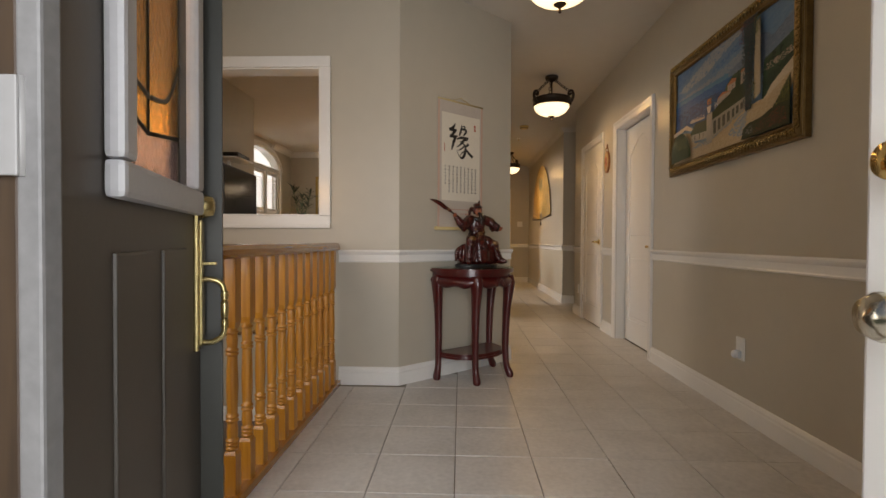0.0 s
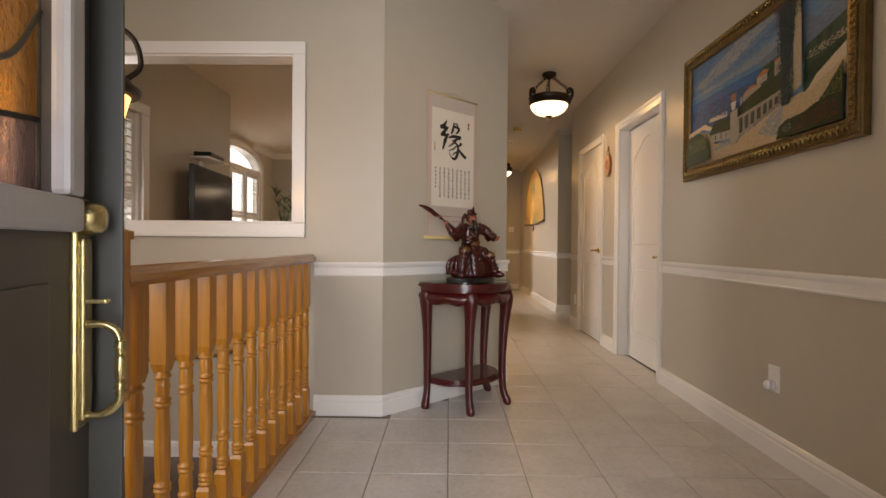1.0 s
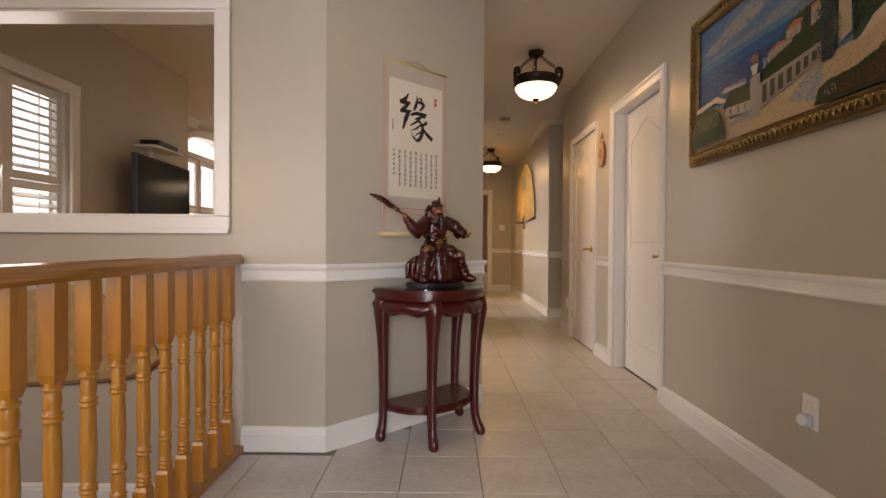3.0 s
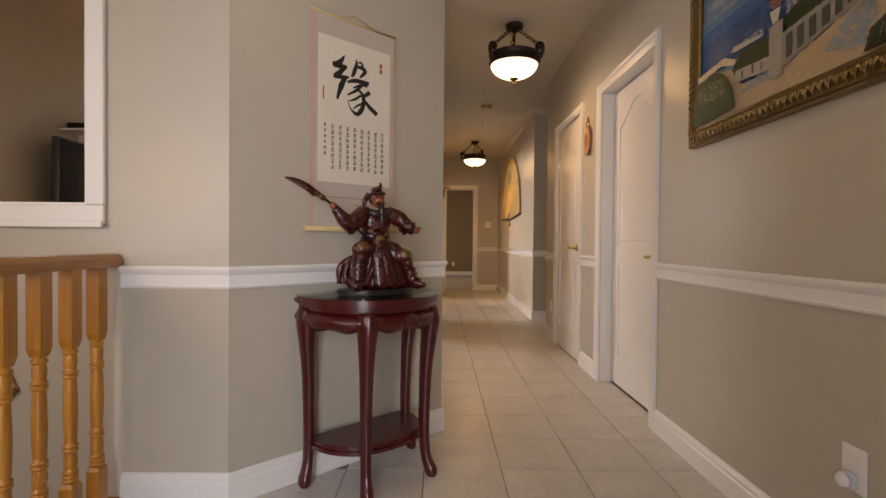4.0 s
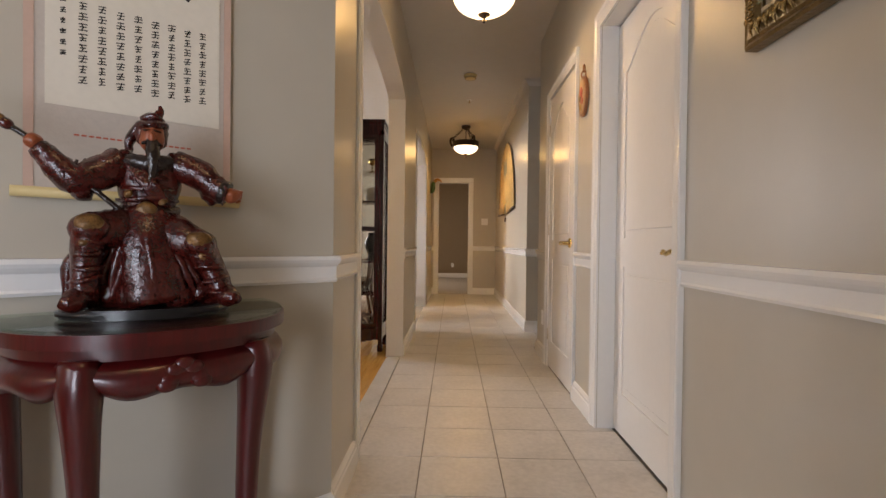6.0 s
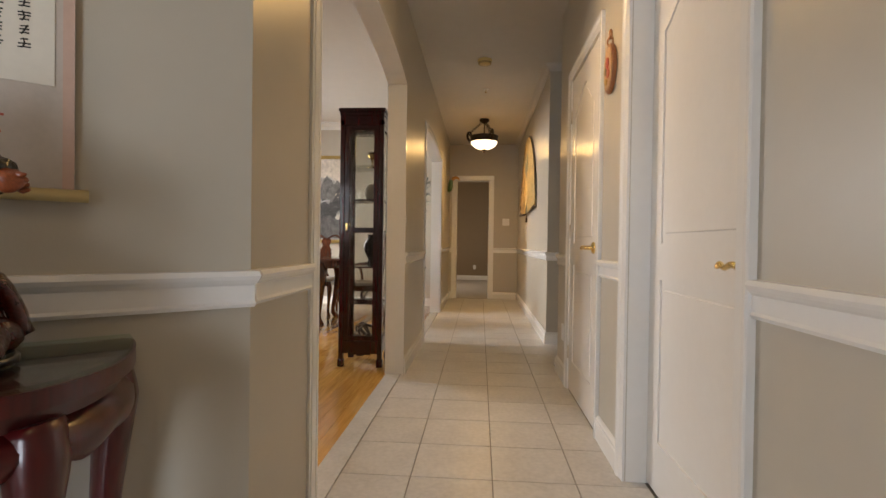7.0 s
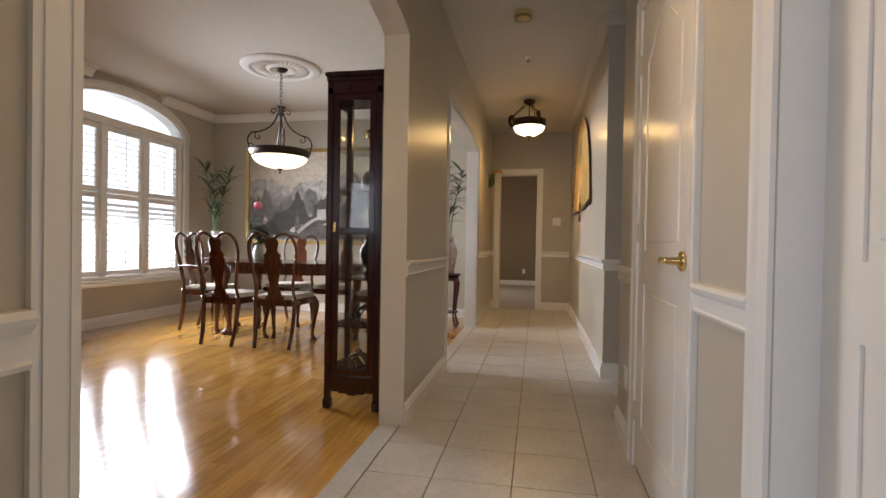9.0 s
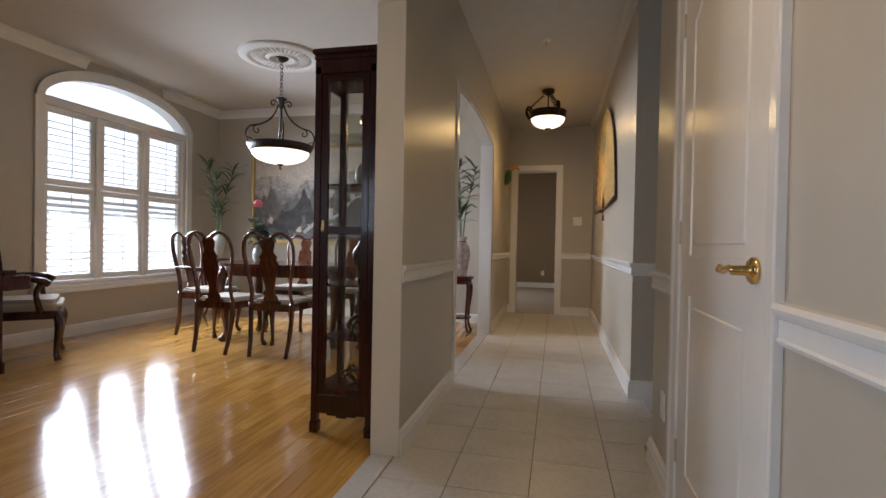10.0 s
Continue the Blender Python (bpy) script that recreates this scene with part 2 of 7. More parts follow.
def mesh(name, bm, material, smooth=False):
    bmesh.ops.recalc_face_normals(bm, faces=bm.faces)
    me = bpy.data.meshes.new(name)
    bm.to_mesh(me)
    bm.free()
    for m in (material if isinstance(material, (list, tuple)) else [material]):
        me.materials.append(m)
    if smooth:
        me.shade_smooth()
    return me


def part(name, bm, material, parent=None, label="", m=None, smooth=False):
    o = new(name, mesh(name, bm, material, smooth))
    if parent:
        o.parent = parent
    if m is not None:
        o.matrix_basis = m
    if label:
        o["label"] = label
    return o


def thing(name, m, label, category, group=""):
    o = new(name)
    o.empty_display_size = 0.1
    o.matrix_basis = m
    return tagged(o, label, category, group)


def struct(name, bm, material, label, category=""):
    return tagged(part(name, bm, material), label, category or name.split("_")[0], kind="structure")


# ---- structure ----
XL, XR, XF = 0.575, 1.72, 1.766
CZ = 2.68
A, B = Vector((-0.205, 3.59, 0)), Vector((0.590, 4.33, 0))   # ends of the angled wall
WU = (B - A).normalized()                                     # along the angled wall
WN = Vector((WU.y, -WU.x, 0))                                 # out of it, into the hall

# right wall with two door openings
D1, D2, DH = (4.405, 5.265), (5.78, 6.55), 2.045
struct("wall_east", cubes((XR, 0.95, 0, XR + 0.14, D1[0], CZ), (XR, D1[0], DH, XR + 0.14, D1[1], CZ), (XR, D1[1], 0, XR + 0.14, D2[0], CZ),
                          (XR, D2[0], DH, XR + 0.14, D2[1], CZ), (XR, D2[1], 0, XR + 0.14, 7.03, CZ)), WALL, "greige painted hall wall with two door openings", "wall")
struct("wall_niche_near", cubes((XR + 0.14, 6.89, 0, 3.2, 7.03, CZ)), WALL, "greige painted return wall of the side passage", "wall")
struct("wall_niche_far", cubes((XF, 8.03, 0, 3.2, 8.17, CZ)), WALL, "greige painted wall facing along the hall", "wall")
struct("wall_niche_end", cubes((3.2, 6.86, 0, 3.34, 8.17, CZ)), WALL, "greige painted end wall of the side passage", "wall")
struct("wall_fan", cubes((XF, 8.17, 0, 1.89, 11.85, CZ)), WALL, "greige painted hall wall behind a large paper fan", "wall")
FD = (0.70, 1.27)
struct("wall_far", cubes((0.40, 11.85, 0, FD[0], 11.98, CZ), (FD[0], 11.85, 2.06, FD[1], 11.98, CZ), (FD[1], 11.85, 0, 1.89, 11.98, CZ)), WALL,
       "greige end wall of the hall with an open doorway", "wall")

# left hall wall with two wide openings, whose upper corners are cut off
O1, O2 = (4.83, 6.78), (8.03, 10.0)


def arc_line(y0, y1, spring, rise, n=16):
    """A shallow arch between two jambs, from the near one to the far one."""
    return [(y0 + (y1 - y0) * i / n, spring + rise * math.sin(math.pi * i / n) ** 0.75) for i in range(n + 1)]


def lintel(y0, y1, spring, rise):
    bm = bmesh.new()
    M = frame_m((XL - 0.13, 0, 0), (0, 1, 0), (0, 0, 1))
    ar = arc_line(y0, y1, spring, rise)
    for (a, za), (b, zb) in zip(ar, ar[1:]):
        prism(bm, [(a, za), (b, zb), (b, CZ), (a, CZ)], M, 0.13)
    return bm


ARCH1, ARCH2 = (2.115, 0.10), (2.085, 0.05)
bm = cubes((XL - 0.13, 4.35, 0, XL, O1[0], CZ), (XL - 0.13, O1[1], 0, XL, O2[0], CZ), (XL - 0.13, O2[1], 0, XL, 11.85, CZ))
struct("wall_west", bm, WALL, "greige hall wall between two wide openings", "wall")
struct("wall_west_lintel", lintel(*O1, *ARCH1), WALL, "greige wall over the wide dining opening with a shallow arch", "wall")
struct("wall_west_lintel_far", lintel(*O2, *ARCH2), WALL, "greige wall over the second opening with a shallow arch", "wall")


def lining(name, y0, y1, spring, rise):
    """White lining round the inside of an opening."""
    t = 0.012
    ar = arc_line(y0, y1, spring, rise)
    pts = [(y0, 0)] + ar + [(y1, 0)]
    inn = [(y0 + t, 0)] + [(min(max(y, y0 + t), y1 - t), z - t) for y, z in ar] + [(y1 - t, 0)]
    bm = bmesh.new()
    M = frame_m((XL - 0.134, 0, 0), (0, 1, 0), (0, 0, 1))
    for i in range(len(pts) - 1):
        prism(bm, [pts[i], pts[i + 1], inn[i + 1], inn[i]], M, 0.138)
    return struct(name, bm, TRIM, "white painted lining of a wide wall opening", "trim")


def arch_casing(name, y0, y1, spring, rise, w, near, far_side, top, label):
    """A stepped casing on the hall face, beside and over an opening."""
    bm = bmesh.new()
    for k, (q, d) in enumerate(((w, 0.009), (w * 0.78, 0.012), (w * 0.20, 0.014))):
        M = frame_m((XL, 0, 0), (0, 1, 0), (0, 0, 1))
        if near:
            prism(bm, [(y0 - q, 0), (y0, 0), (y0, spring), (y0 - q, spring + (q if top else 0))], M, d)
        if far_side:
            prism(bm, [(y1, 0), (y1 + q, 0), (y1 + q, spring + (q if top else 0)), (y1, spring)], M, d)
        if top:
            ar = arc_line(y0, y1, spring, rise)
            up = [(y + (-q if i == 0 else q if i == len(ar) - 1 else 0), z + q) for i, (y, z) in enumerate(ar)]
            for i in range(len(ar) - 1):
                prism(bm, [ar[i], ar[i + 1], up[i + 1], up[i]], M, d)
    return struct(name, bm, TRIM, label, "trim")


lining("trim_opening", *O1, *ARCH1)
lining("trim_opening_far", *O2, *ARCH2)
arch_casing("trim_opening_casing", *O1, *ARCH1, 0.07, True, False, False, "white moulded casing beside the dining opening")
arch_casing("trim_opening_casing_far", *O2, *ARCH2, 0.06, True, True, True, "white moulded casing round the second opening")

# angled wall and the wall with the pass-through opening
bm = bmesh.new()
prism(bm, [(A.x, A.y), (B.x, B.y), (XL, 4.352), (XL - 0.13, 4.352), (A.x - 0.05, A.y + 0.13), (A.x, A.y + 0.0)][:5], Matrix.Identity(4), CZ)
struct("wall_angled", bm, WALL, "greige angled wall behind the half-moon table", "wall")
PX, PZ = (-2.20, -0.725), (1.11, 2.08)
struct("wall_stair", cubes((-2.6, 3.59, -0.6, PX[0], 3.72, CZ), (PX[0], 3.59, -0.6, PX[1], 3.72, PZ[0]), (PX[0], 3.59, PZ[1], PX[1], 3.72, CZ), (PX[1], 3.59, -0.6, A.x - 0.001, 3.72, CZ)),
       WALL, "greige wall above the stairwell with a framed opening", "wall")
bm = bmesh.new()
fw = 0.07
for y0, y1 in ((3.568, 3.588), (3.722, 3.742)):
    box(bm, PX[0] - fw, y0, PZ[1], PX[1] + fw, y1, PZ[1] + fw, 0.006)
    box(bm, PX[0] - fw, y0, PZ[0] - fw, PX[1] + fw, y1, PZ[0], 0.006)
    box(bm, PX[0] - fw, y0, PZ[0] + 0.0005, PX[0], y1, PZ[1] - 0.0005, 0.006)
    box(bm, PX[1], y0, PZ[0] + 0.0005, PX[1] + fw, y1, PZ[1] - 0.0005, 0.006)
box(bm, PX[0] - fw, 3.556, PZ[0] - fw - 0.012, PX[1] + fw, 3.570, PZ[0] - fw + 0.012, 0.004)
struct("trim_pass_through", bm, TRIM, "white moulded frame round the interior wall opening", "trim")
struct("trim_pass_through_lining", cubes((PX[0], 3.588, PZ[0], PX[1], 3.722, PZ[0] + 0.01), (PX[0], 3.588, PZ[1] - 0.01, PX[1], 3.722, PZ[1]),
       (PX[0], 3.588, PZ[0] + 0.01, PX[0] + 0.01, 3.722, PZ[1] - 0.01), (PX[1] - 0.01, 3.588, PZ[0] + 0.01, PX[1], 3.722, PZ[1] - 0.01)), TRIM, "white lining of the interior opening", "trim")

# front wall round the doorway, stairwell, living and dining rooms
# The opening left of the doorway is unseen, added for the stair-side lamp.
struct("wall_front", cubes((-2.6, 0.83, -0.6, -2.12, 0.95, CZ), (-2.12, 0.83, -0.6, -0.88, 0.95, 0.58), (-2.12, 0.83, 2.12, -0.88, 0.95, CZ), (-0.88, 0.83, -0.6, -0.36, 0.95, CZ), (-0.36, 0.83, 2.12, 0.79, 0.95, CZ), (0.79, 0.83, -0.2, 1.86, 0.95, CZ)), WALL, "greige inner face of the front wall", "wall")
struct("wall_stair_side", cubes((-2.6, 0.95, -0.6, -2.46, 3.59, CZ)), WALL, "greige side wall of the stairwell", "wall")
DCZ = 2.78
LW = (3.95, 5.0, 1.02, 2.10)      # living-room window: y0, y1, z0, z1
XT = -2.5
struct("wall_living", cubes((XT - 0.16, 3.72, 0, XT, LW[0], DCZ), (XT - 0.16, LW[0], 0, XT, LW[1], LW[2]), (XT - 0.16, LW[0], LW[3], XT, LW[1], DCZ), (XT - 0.16, LW[1], 0, XT, 6.73, DCZ)), WALL,
       "greige living-room wall with a shuttered window", "wall")
YE = 10.70                         # end wall of the dining room
XW = -3.40
WY, WZ, WS, WA = (8.245, 10.065), 0.52, 2.29, 0.34   # dining window: y, sill, spring of the arch, rise
struct("wall_return", cubes((XW - 0.16, 6.57, 0, XT - 0.16, 6.73, DCZ)), WALL, "greige return wall of the dining room", "wall")


def arch(y0, y1, zs, rise, n=24):
    c, h = (y0 + y1) / 2, (y1 - y0) / 2
    return [(c - h * math.cos(math.pi * i / n), zs + rise * math.sin(math.pi * i / n)) for i in range(n + 1)]


bm = bmesh.new()
MW = frame_m((XW - 0.16, 0, 0), (0, 1, 0), (0, 0, 1))
box(bm, XW - 0.16, 6.73, 0, XW, WY[0], DCZ)
box(bm, XW - 0.16, WY[1], 0, XW, YE, DCZ)
box(bm, XW - 0.16, WY[0], 0, XW, WY[1], WZ)
ap = arch(*WY, WS, WA)
for (a, za), (b, zb) in zip(ap, ap[1:]):
    prism(bm, [(a, za), (b, zb), (b, DCZ), (a, DCZ)], MW, 0.16)
struct("wall_dining_window", bm, WALL, "greige dining-room wall with a large arched window", "wall")
struct("wall_dining_end", cubes((XW - 0.16, YE, 0, XL - 0.13, 10.94, DCZ)), WALL, "greige dining-room end wall", "wall")

# ceilings
struct("ceiling_hall", cubes((XL - 0.13, 0.83, CZ, 3.34, 12.0, CZ + 0.1), (-2.6, 0.83, CZ, XL - 0.13, 3.72, CZ + 0.1), (-0.3, 3.72, CZ, XL - 0.13, 4.36, CZ + 0.1)), CEIL, "off-white painted hall ceiling", "ceiling")
struct("ceiling_dining", cubes((-3.71, 3.72, DCZ, XL - 0.13, 10.94, DCZ + 0.1)), CEIL, "off-white painted dining-room ceiling", "ceiling")
struct("wall_dining_upper", cubes((XL - 0.13, 4.36, CZ + 0.1, XL, 10.94, DCZ + 0.1), (-3.71, 3.62, CZ, -0.3, 3.72, DCZ + 0.1)), WALL, "greige strip of wall over the lower hall ceiling", "wall")

# mouldings: chair rail, baseboard, crown
RAIL = [(0.0, 0.0), (0.010, 0.0), (0.014, 0.008), (0.010, 0.014), (0.010, 0.050), (0.015, 0.055), (0.021, 0.063), (0.025, 0.072), (0.020, 0.083), (0.0, 0.084)]
BASE = [(0.0, 0.0), (0.016, 0.0), (0.016, 0.080), (0.012, 0.088), (0.012, 0.100), (0.006, 0.113), (0.0, 0.118)]
CROWN = [(0.0, 0.0), (0.0, -0.1), (0.012, -0.1), (0.018, -0.085), (0.03, -0.06), (0.06, -0.03), (0.085, -0.018), (0.1, -0.012), (0.1, 0.0)]
RZ = 0.805


def moulding(name, prof, lines, label, material=None):
    bm = bmesh.new()
    for ln in lines:
        run(bm, prof, ln)
    return struct(name, bm, material or TRIM, label, "trim")


A2, B2 = (A.x, A.y), (B.x, B.y)
FRONT = [(-0.60, 3.59), A2, B2, (XL, 4.37), (XL, O1[0] - 0.07)]
EAST = [[(XR + 0.2, 7.03), (XR, 7.03), (XR, D2[1] + 0.07)], [(XR, D2[0] - 0.07), (XR, D1[1] + 0.07)], [(XR, D1[0] - 0.07), (XR, 0.95)]]
MID = [(XL, O1[1]), (XL, O2[0] - 0.05)]
END = [(XL, O2[1] + 0.05), (XL, 11.85), (FD[0] - 0.08, 11.85)]
FAR = [(FD[1] + 0.08, 11.85), (XF, 11.85), (XF, 8.03), (3.2, 8.03)]
LINES = [FRONT, MID, END, FAR, *EAST]
moulding("trim_chair_rail", RAIL, [[(x, y, RZ) for x, y in ln] for ln in LINES], "white moulded chair rail along the hall walls")
moulding("baseboard", BASE, [[(x, y, 0) for x, y in ln] for ln in LINES], "white moulded baseboard along the hall walls")
moulding("baseboard_dining", BASE, [[(XW, 6.73, 0), (XW, YE, 0), (XL - 0.13, YE, 0)], [(XT, 3.72, 0), (XT, 6.73, 0)]], "white moulded baseboard in the dining room")
moulding("trim_crown_dining", CROWN, [[(XW, 6.73, DCZ), (XW, 8.66, DCZ)], [(XW, 9.66, DCZ), (XW, YE, DCZ), (XL - 0.13, YE, DCZ)]], "white crown moulding in the dining room")
COVE = [(0.0, 0.0), (0.0, -0.06), (0.006, -0.06), (0.014, -0.036), (0.032, -0.016), (0.056, -0.006), (0.06, 0.0)]
moulding("trim_crown_hall", COVE, [[(x, y, CZ) for x, y in ln] for ln in
         ([(XF, 11.85), (XF, 8.03), (3.2, 8.03)],)], "painted cove moulding along the hall ceiling", CEIL)
moulding("baseboard_stair", [(o, u * 0.75) for o, u in BASE], [[(-2.46, 3.59, -0.25), (-0.7, 3.59, -0.25)]], "white baseboard along the lower stair landing")


# interior doors
def panel_door(name, y0, y1, x, label, knob_y, lever, hinge_y, kz=0.945):
    """A white slab with an arched upper and a plain lower raised panel, seen from the hall."""
    w = y1 - y0
    o = thing(name, pose(x, y0, 0), label, "door")
    o["kind"] = "structure"
    h = DH - 0.015
    part("slab", cubes((0.006, 0, 0.012, 0.04, w, h)), DOORW, o)
    bm = bmesh.new()
    M = frame_m((0.0061, 0, 0), (0, 0, 1), (0, 1, 0))       # u up, v along y, w towards the hall
    s = 0.115

    def stile(poly):
        prism(bm, poly, M, 0.0061)
    stile([(0.012, 0), (0.012, s), (h, s), (h, 0)])
    stile([(0.012, w - s), (0.012, w), (h, w), (h, w - s)])
    stile([(0.012, s), (0.012, w - s), (0.21, w - s), (0.21, s)])
    stile([(0.83, s), (0.83, w - s), (0.97, w - s), (0.97, s)])
    n = 14
    top = [(1.77 + 0.14 * math.sin(math.pi * i / n) ** 1.5, s + (w - 2 * s) * i / n) for i in range(n + 1)]
    for a, b in zip(top, top[1:]):
        stile([a, b, (h, b[1]), (h, a[1])])
    part("stiles_and_rails", bm, DOORW, o)
    for z0, z1, arched in ((0.21, 0.83, False), (0.97, 1.77, True)):
        bm = bmesh.new()
        q = 0.035
        pl = [(z0 + q, s + q), (z0 + q, w - s - q), (z1 - q, w - s - q)]
        if arched:
            pl += [(z1 - q + 0.14 * math.sin(math.pi * i / n) ** 1.5, s + q + (w - 2 * s - 2 * q) * i / n) for i in range(n - 1, 0, -1)]
        pl += [(z1 - q, s + q)]
        prism(bm, pl, M, 0.0048)
        bmesh.ops.bevel(bm, geom=[e for e in bm.edges if all(abs(v.co.x - 0.0013) < 1e-4 for v in e.verts)], offset=0.004, segments=1, affect="EDGES")
        part("raised_panel", bm, DOORW, o)
    k = part("lever_rosette", lathe(bmesh.new(), [(0.0, 0), (0.032, 0.0), (0.032, 0.006), (0.026, 0.012), (0.012, 0.016), (0.011, 0.05), (0.0, 0.052)], 18), BRASS, o, "polished brass rosette", pose(-0.001, knob_y - y0, kz, 0, -90, 0))
    bm = bmesh.new()
    d = lever
    tube(bm, curve([(-0.045, 0, 0), (-0.048, d * 0.03, 0.004), (-0.046, d * 0.07, -0.006), (-0.044, d * 0.10, 0.004), (-0.044, d * 0.115, -0.006)], 4), [0.009] * 6 + [0.008] * 7 + [0.007] * 4, 8)
    part("lever", bm, BRASS, o, "curved brass lever", pose(0, knob_y - y0, kz))
    for z in (0.25, 1.05, 1.8) if hinge_y else ():
        bm = cubes((-0.001, -0.008, -0.04, 0.012, 0.008, 0.04), bev=0.002)
        tube(bm, [(-0.004, 0, -0.042), (-0.004, 0, 0.042)], 0.0045, 8)
        part("hinge", bm, mat("dull_brass_hinge", (0.55, 0.50, 0.42), 0.35, 0.7), o, "", pose(0, hinge_y - y0, z))
    return o


panel_door("door_1", D1[0] + 0.004, D1[1] - 0.004, XR + 0.085, "white two-panel interior door with brass lever, closed", D1[0] + 0.085, 1, None, 0.91)
panel_door("door_2", D2[0] + 0.004, D2[1] - 0.004, XR - 0.002, "white two-panel arched interior door with brass lever, closed", D2[0] + 0.075, 1, D2[1] - 0.006)


def casing(name, y0, y1, x, top, label):
    """Moulded casing round a door in a wall that faces -x."""
    bm = bmesh.new()
    prof = [(0.0, 0.0), (0.010, 0.0), (0.012, 0.02), (0.014, 0.04), (0.020, 0.052), (0.022, 0.066), (0.018, 0.072), (0.0, 0.072)]
    pts = [(y0, 0.0), (y0, top), (y1, top), (y1, 0.0)]
    dirs = [(-1, 0), (-1, 1), (1, 1), (1, 0)]
    rings = [[bm.verts.new((x - o, py + dx * u, pz + dz * u)) for o, u in prof] for (py, pz), (dx, dz) in zip(pts, dirs)]
    for P, Q in zip(rings, rings[1:]):
        for j in range(len(prof)):
            bm.faces.new((P[j], P[(j + 1) % len(prof)], Q[(j + 1) % len(prof)], Q[j]))
    bm.faces.new(rings[0])
    bm.faces.new(rings[-1][::-1])
    return struct(name, bm, TRIM, label, "trim")


casing("trim_door_casing", *D1, XR, DH, "white moulded casing round an interior door")
casing("trim_door_casing_second", *D2, XR, DH, "white moulded casing round an interior door")
for nm, d in (("trim_door_jamb", D1), ("trim_door_jamb_second", D2)):
    struct(nm, cubes((XR + 0.003, d[0] - 0.001, 0, XR + 0.138, d[0] + 0.003, DH), (XR + 0.003, d[1] - 0.003, 0, XR + 0.138, d[1] + 0.001, DH), (XR + 0.003, d[0], DH - 0.004, XR + 0.138, d[1], DH + 0.001)), TRIM, "white door jamb lining", "trim")
bm = bmesh.new()
for x0, x1, z0, z1 in ((FD[0] - 0.08, FD[0], 0, 2.06), (FD[1], FD[1] + 0.08, 0, 2.06), (FD[0] - 0.08, FD[1] + 0.08, 2.06, 2.14)):
    box(bm, x0, 11.83, z0, x1, 11.85, z1, 0.005)
box(bm, FD[0], 11.85, 0, FD[0] + 0.012, 11.99, 2.06)
box(bm, FD[1] - 0.012, 11.85, 0, FD[1], 11.99, 2.06)
box(bm, FD[0] + 0.012, 11.85, 2.048, FD[1] - 0.012, 11.99, 2.06)
struct("trim_far_door_casing", bm, TRIM, "white casing round the open doorway at the hall's end", "trim")
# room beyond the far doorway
# The opening in the left side wall is unseen, cut for the fill lamp.
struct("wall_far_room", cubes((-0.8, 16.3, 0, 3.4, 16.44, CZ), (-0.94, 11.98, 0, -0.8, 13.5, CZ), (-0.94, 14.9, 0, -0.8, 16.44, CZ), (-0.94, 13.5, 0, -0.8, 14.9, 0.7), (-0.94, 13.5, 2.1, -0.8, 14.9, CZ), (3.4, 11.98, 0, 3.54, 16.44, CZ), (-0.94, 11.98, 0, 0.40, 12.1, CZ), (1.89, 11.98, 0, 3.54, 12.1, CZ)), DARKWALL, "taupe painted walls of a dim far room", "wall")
struct("ceiling_far_room", cubes((-0.94, 12.0, CZ, 3.54, 16.44, CZ + 0.1)), CEIL, "off-white ceiling of the far room", "ceiling")
moulding("baseboard_far_room", BASE, [[(-0.8, 16.3, 0), (3.4, 16.3, 0)]], "white baseboard in the far room")
struct("floor_far_room", cubes((-0.94, 11.9, -0.1, 3.54, 16.44, -0.002)), mat("pale_bedroom_carpet", (0.44, 0.40, 0.35), 0.9, var=0.08, scale=20, bump=0.5, bscale=400), "pale carpet of the far room", "floor")

# floors
struct("floor_landing", cubes((-2.6, 0.83, -0.35, -0.66, 3.72, -0.25)), wood("dark_landing_boards", (0.05, 0.022, 0.010), (0.12, 0.055, 0.025), axis=1), "dark wooden lower stair landing", "floor")
FLOOR = struct("floor_hall", cubes((-0.66, 0.95, -0.35, -0.20, 3.62, -0.006), (-0.20, 0.95, -0.35, XL - 0.02, 4.4, -0.006), (XL - 0.02, 0.95, -0.35, 1.9, 11.9, -0.006), (1.9, 6.9, -0.35, 3.3, 8.1, -0.006)), GROUT, "grey-beige ceramic tile floor with thin dark joints", "floor")
WOODFLOOR = struct("floor_dining", cubes((-3.71, 3.7, -0.12, -0.32, 4.38, -0.004), (-3.71, 4.38, -0.12, XL - 0.02, 10.94, -0.004)), mat("plank_gap", (0.10, 0.045, 0.015), 0.6), "glossy honey oak strip floor", "floor")
struct("doorstep", cubes((-1.5, -2.0, -0.35, 2.0, 0.83, -0.06)), mat("porch_concrete", (0.36, 0.34, 0.31), 0.85, var=0.12, scale=6, bump=0.3, bscale=80), "concrete porch before the front door", "pavement")
struct("threshold", cubes((-0.36, 0.80, -0.06, 0.79, 0.98, 0.012), bev=0.006), mat("bronze_threshold", (0.12, 0.09, 0.06), 0.4, 0.6), "dark metal door threshold", "threshold")
struct("ground", cubes((-60, -60, -0.75, 60, 60, -0.65)), mat("lawn", (0.06, 0.10, 0.03), 0.9, var=0.3, scale=1.5), "lawn round the house", "ground")
struct("trim_marble_sill", cubes((XL - 0.125, O1[0] + 0.012, -0.02, XL - 0.018, O1[1] - 0.012, 0.003), (XL - 0.125, O2[0] + 0.012, -0.02, XL - 0.018, O2[1] - 0.012, 0.003)), mat("white_marble", (0.62, 0.61, 0.59), 0.2, var=0.15, scale=6), "white marble threshold strip between tile and oak floor", "trim")

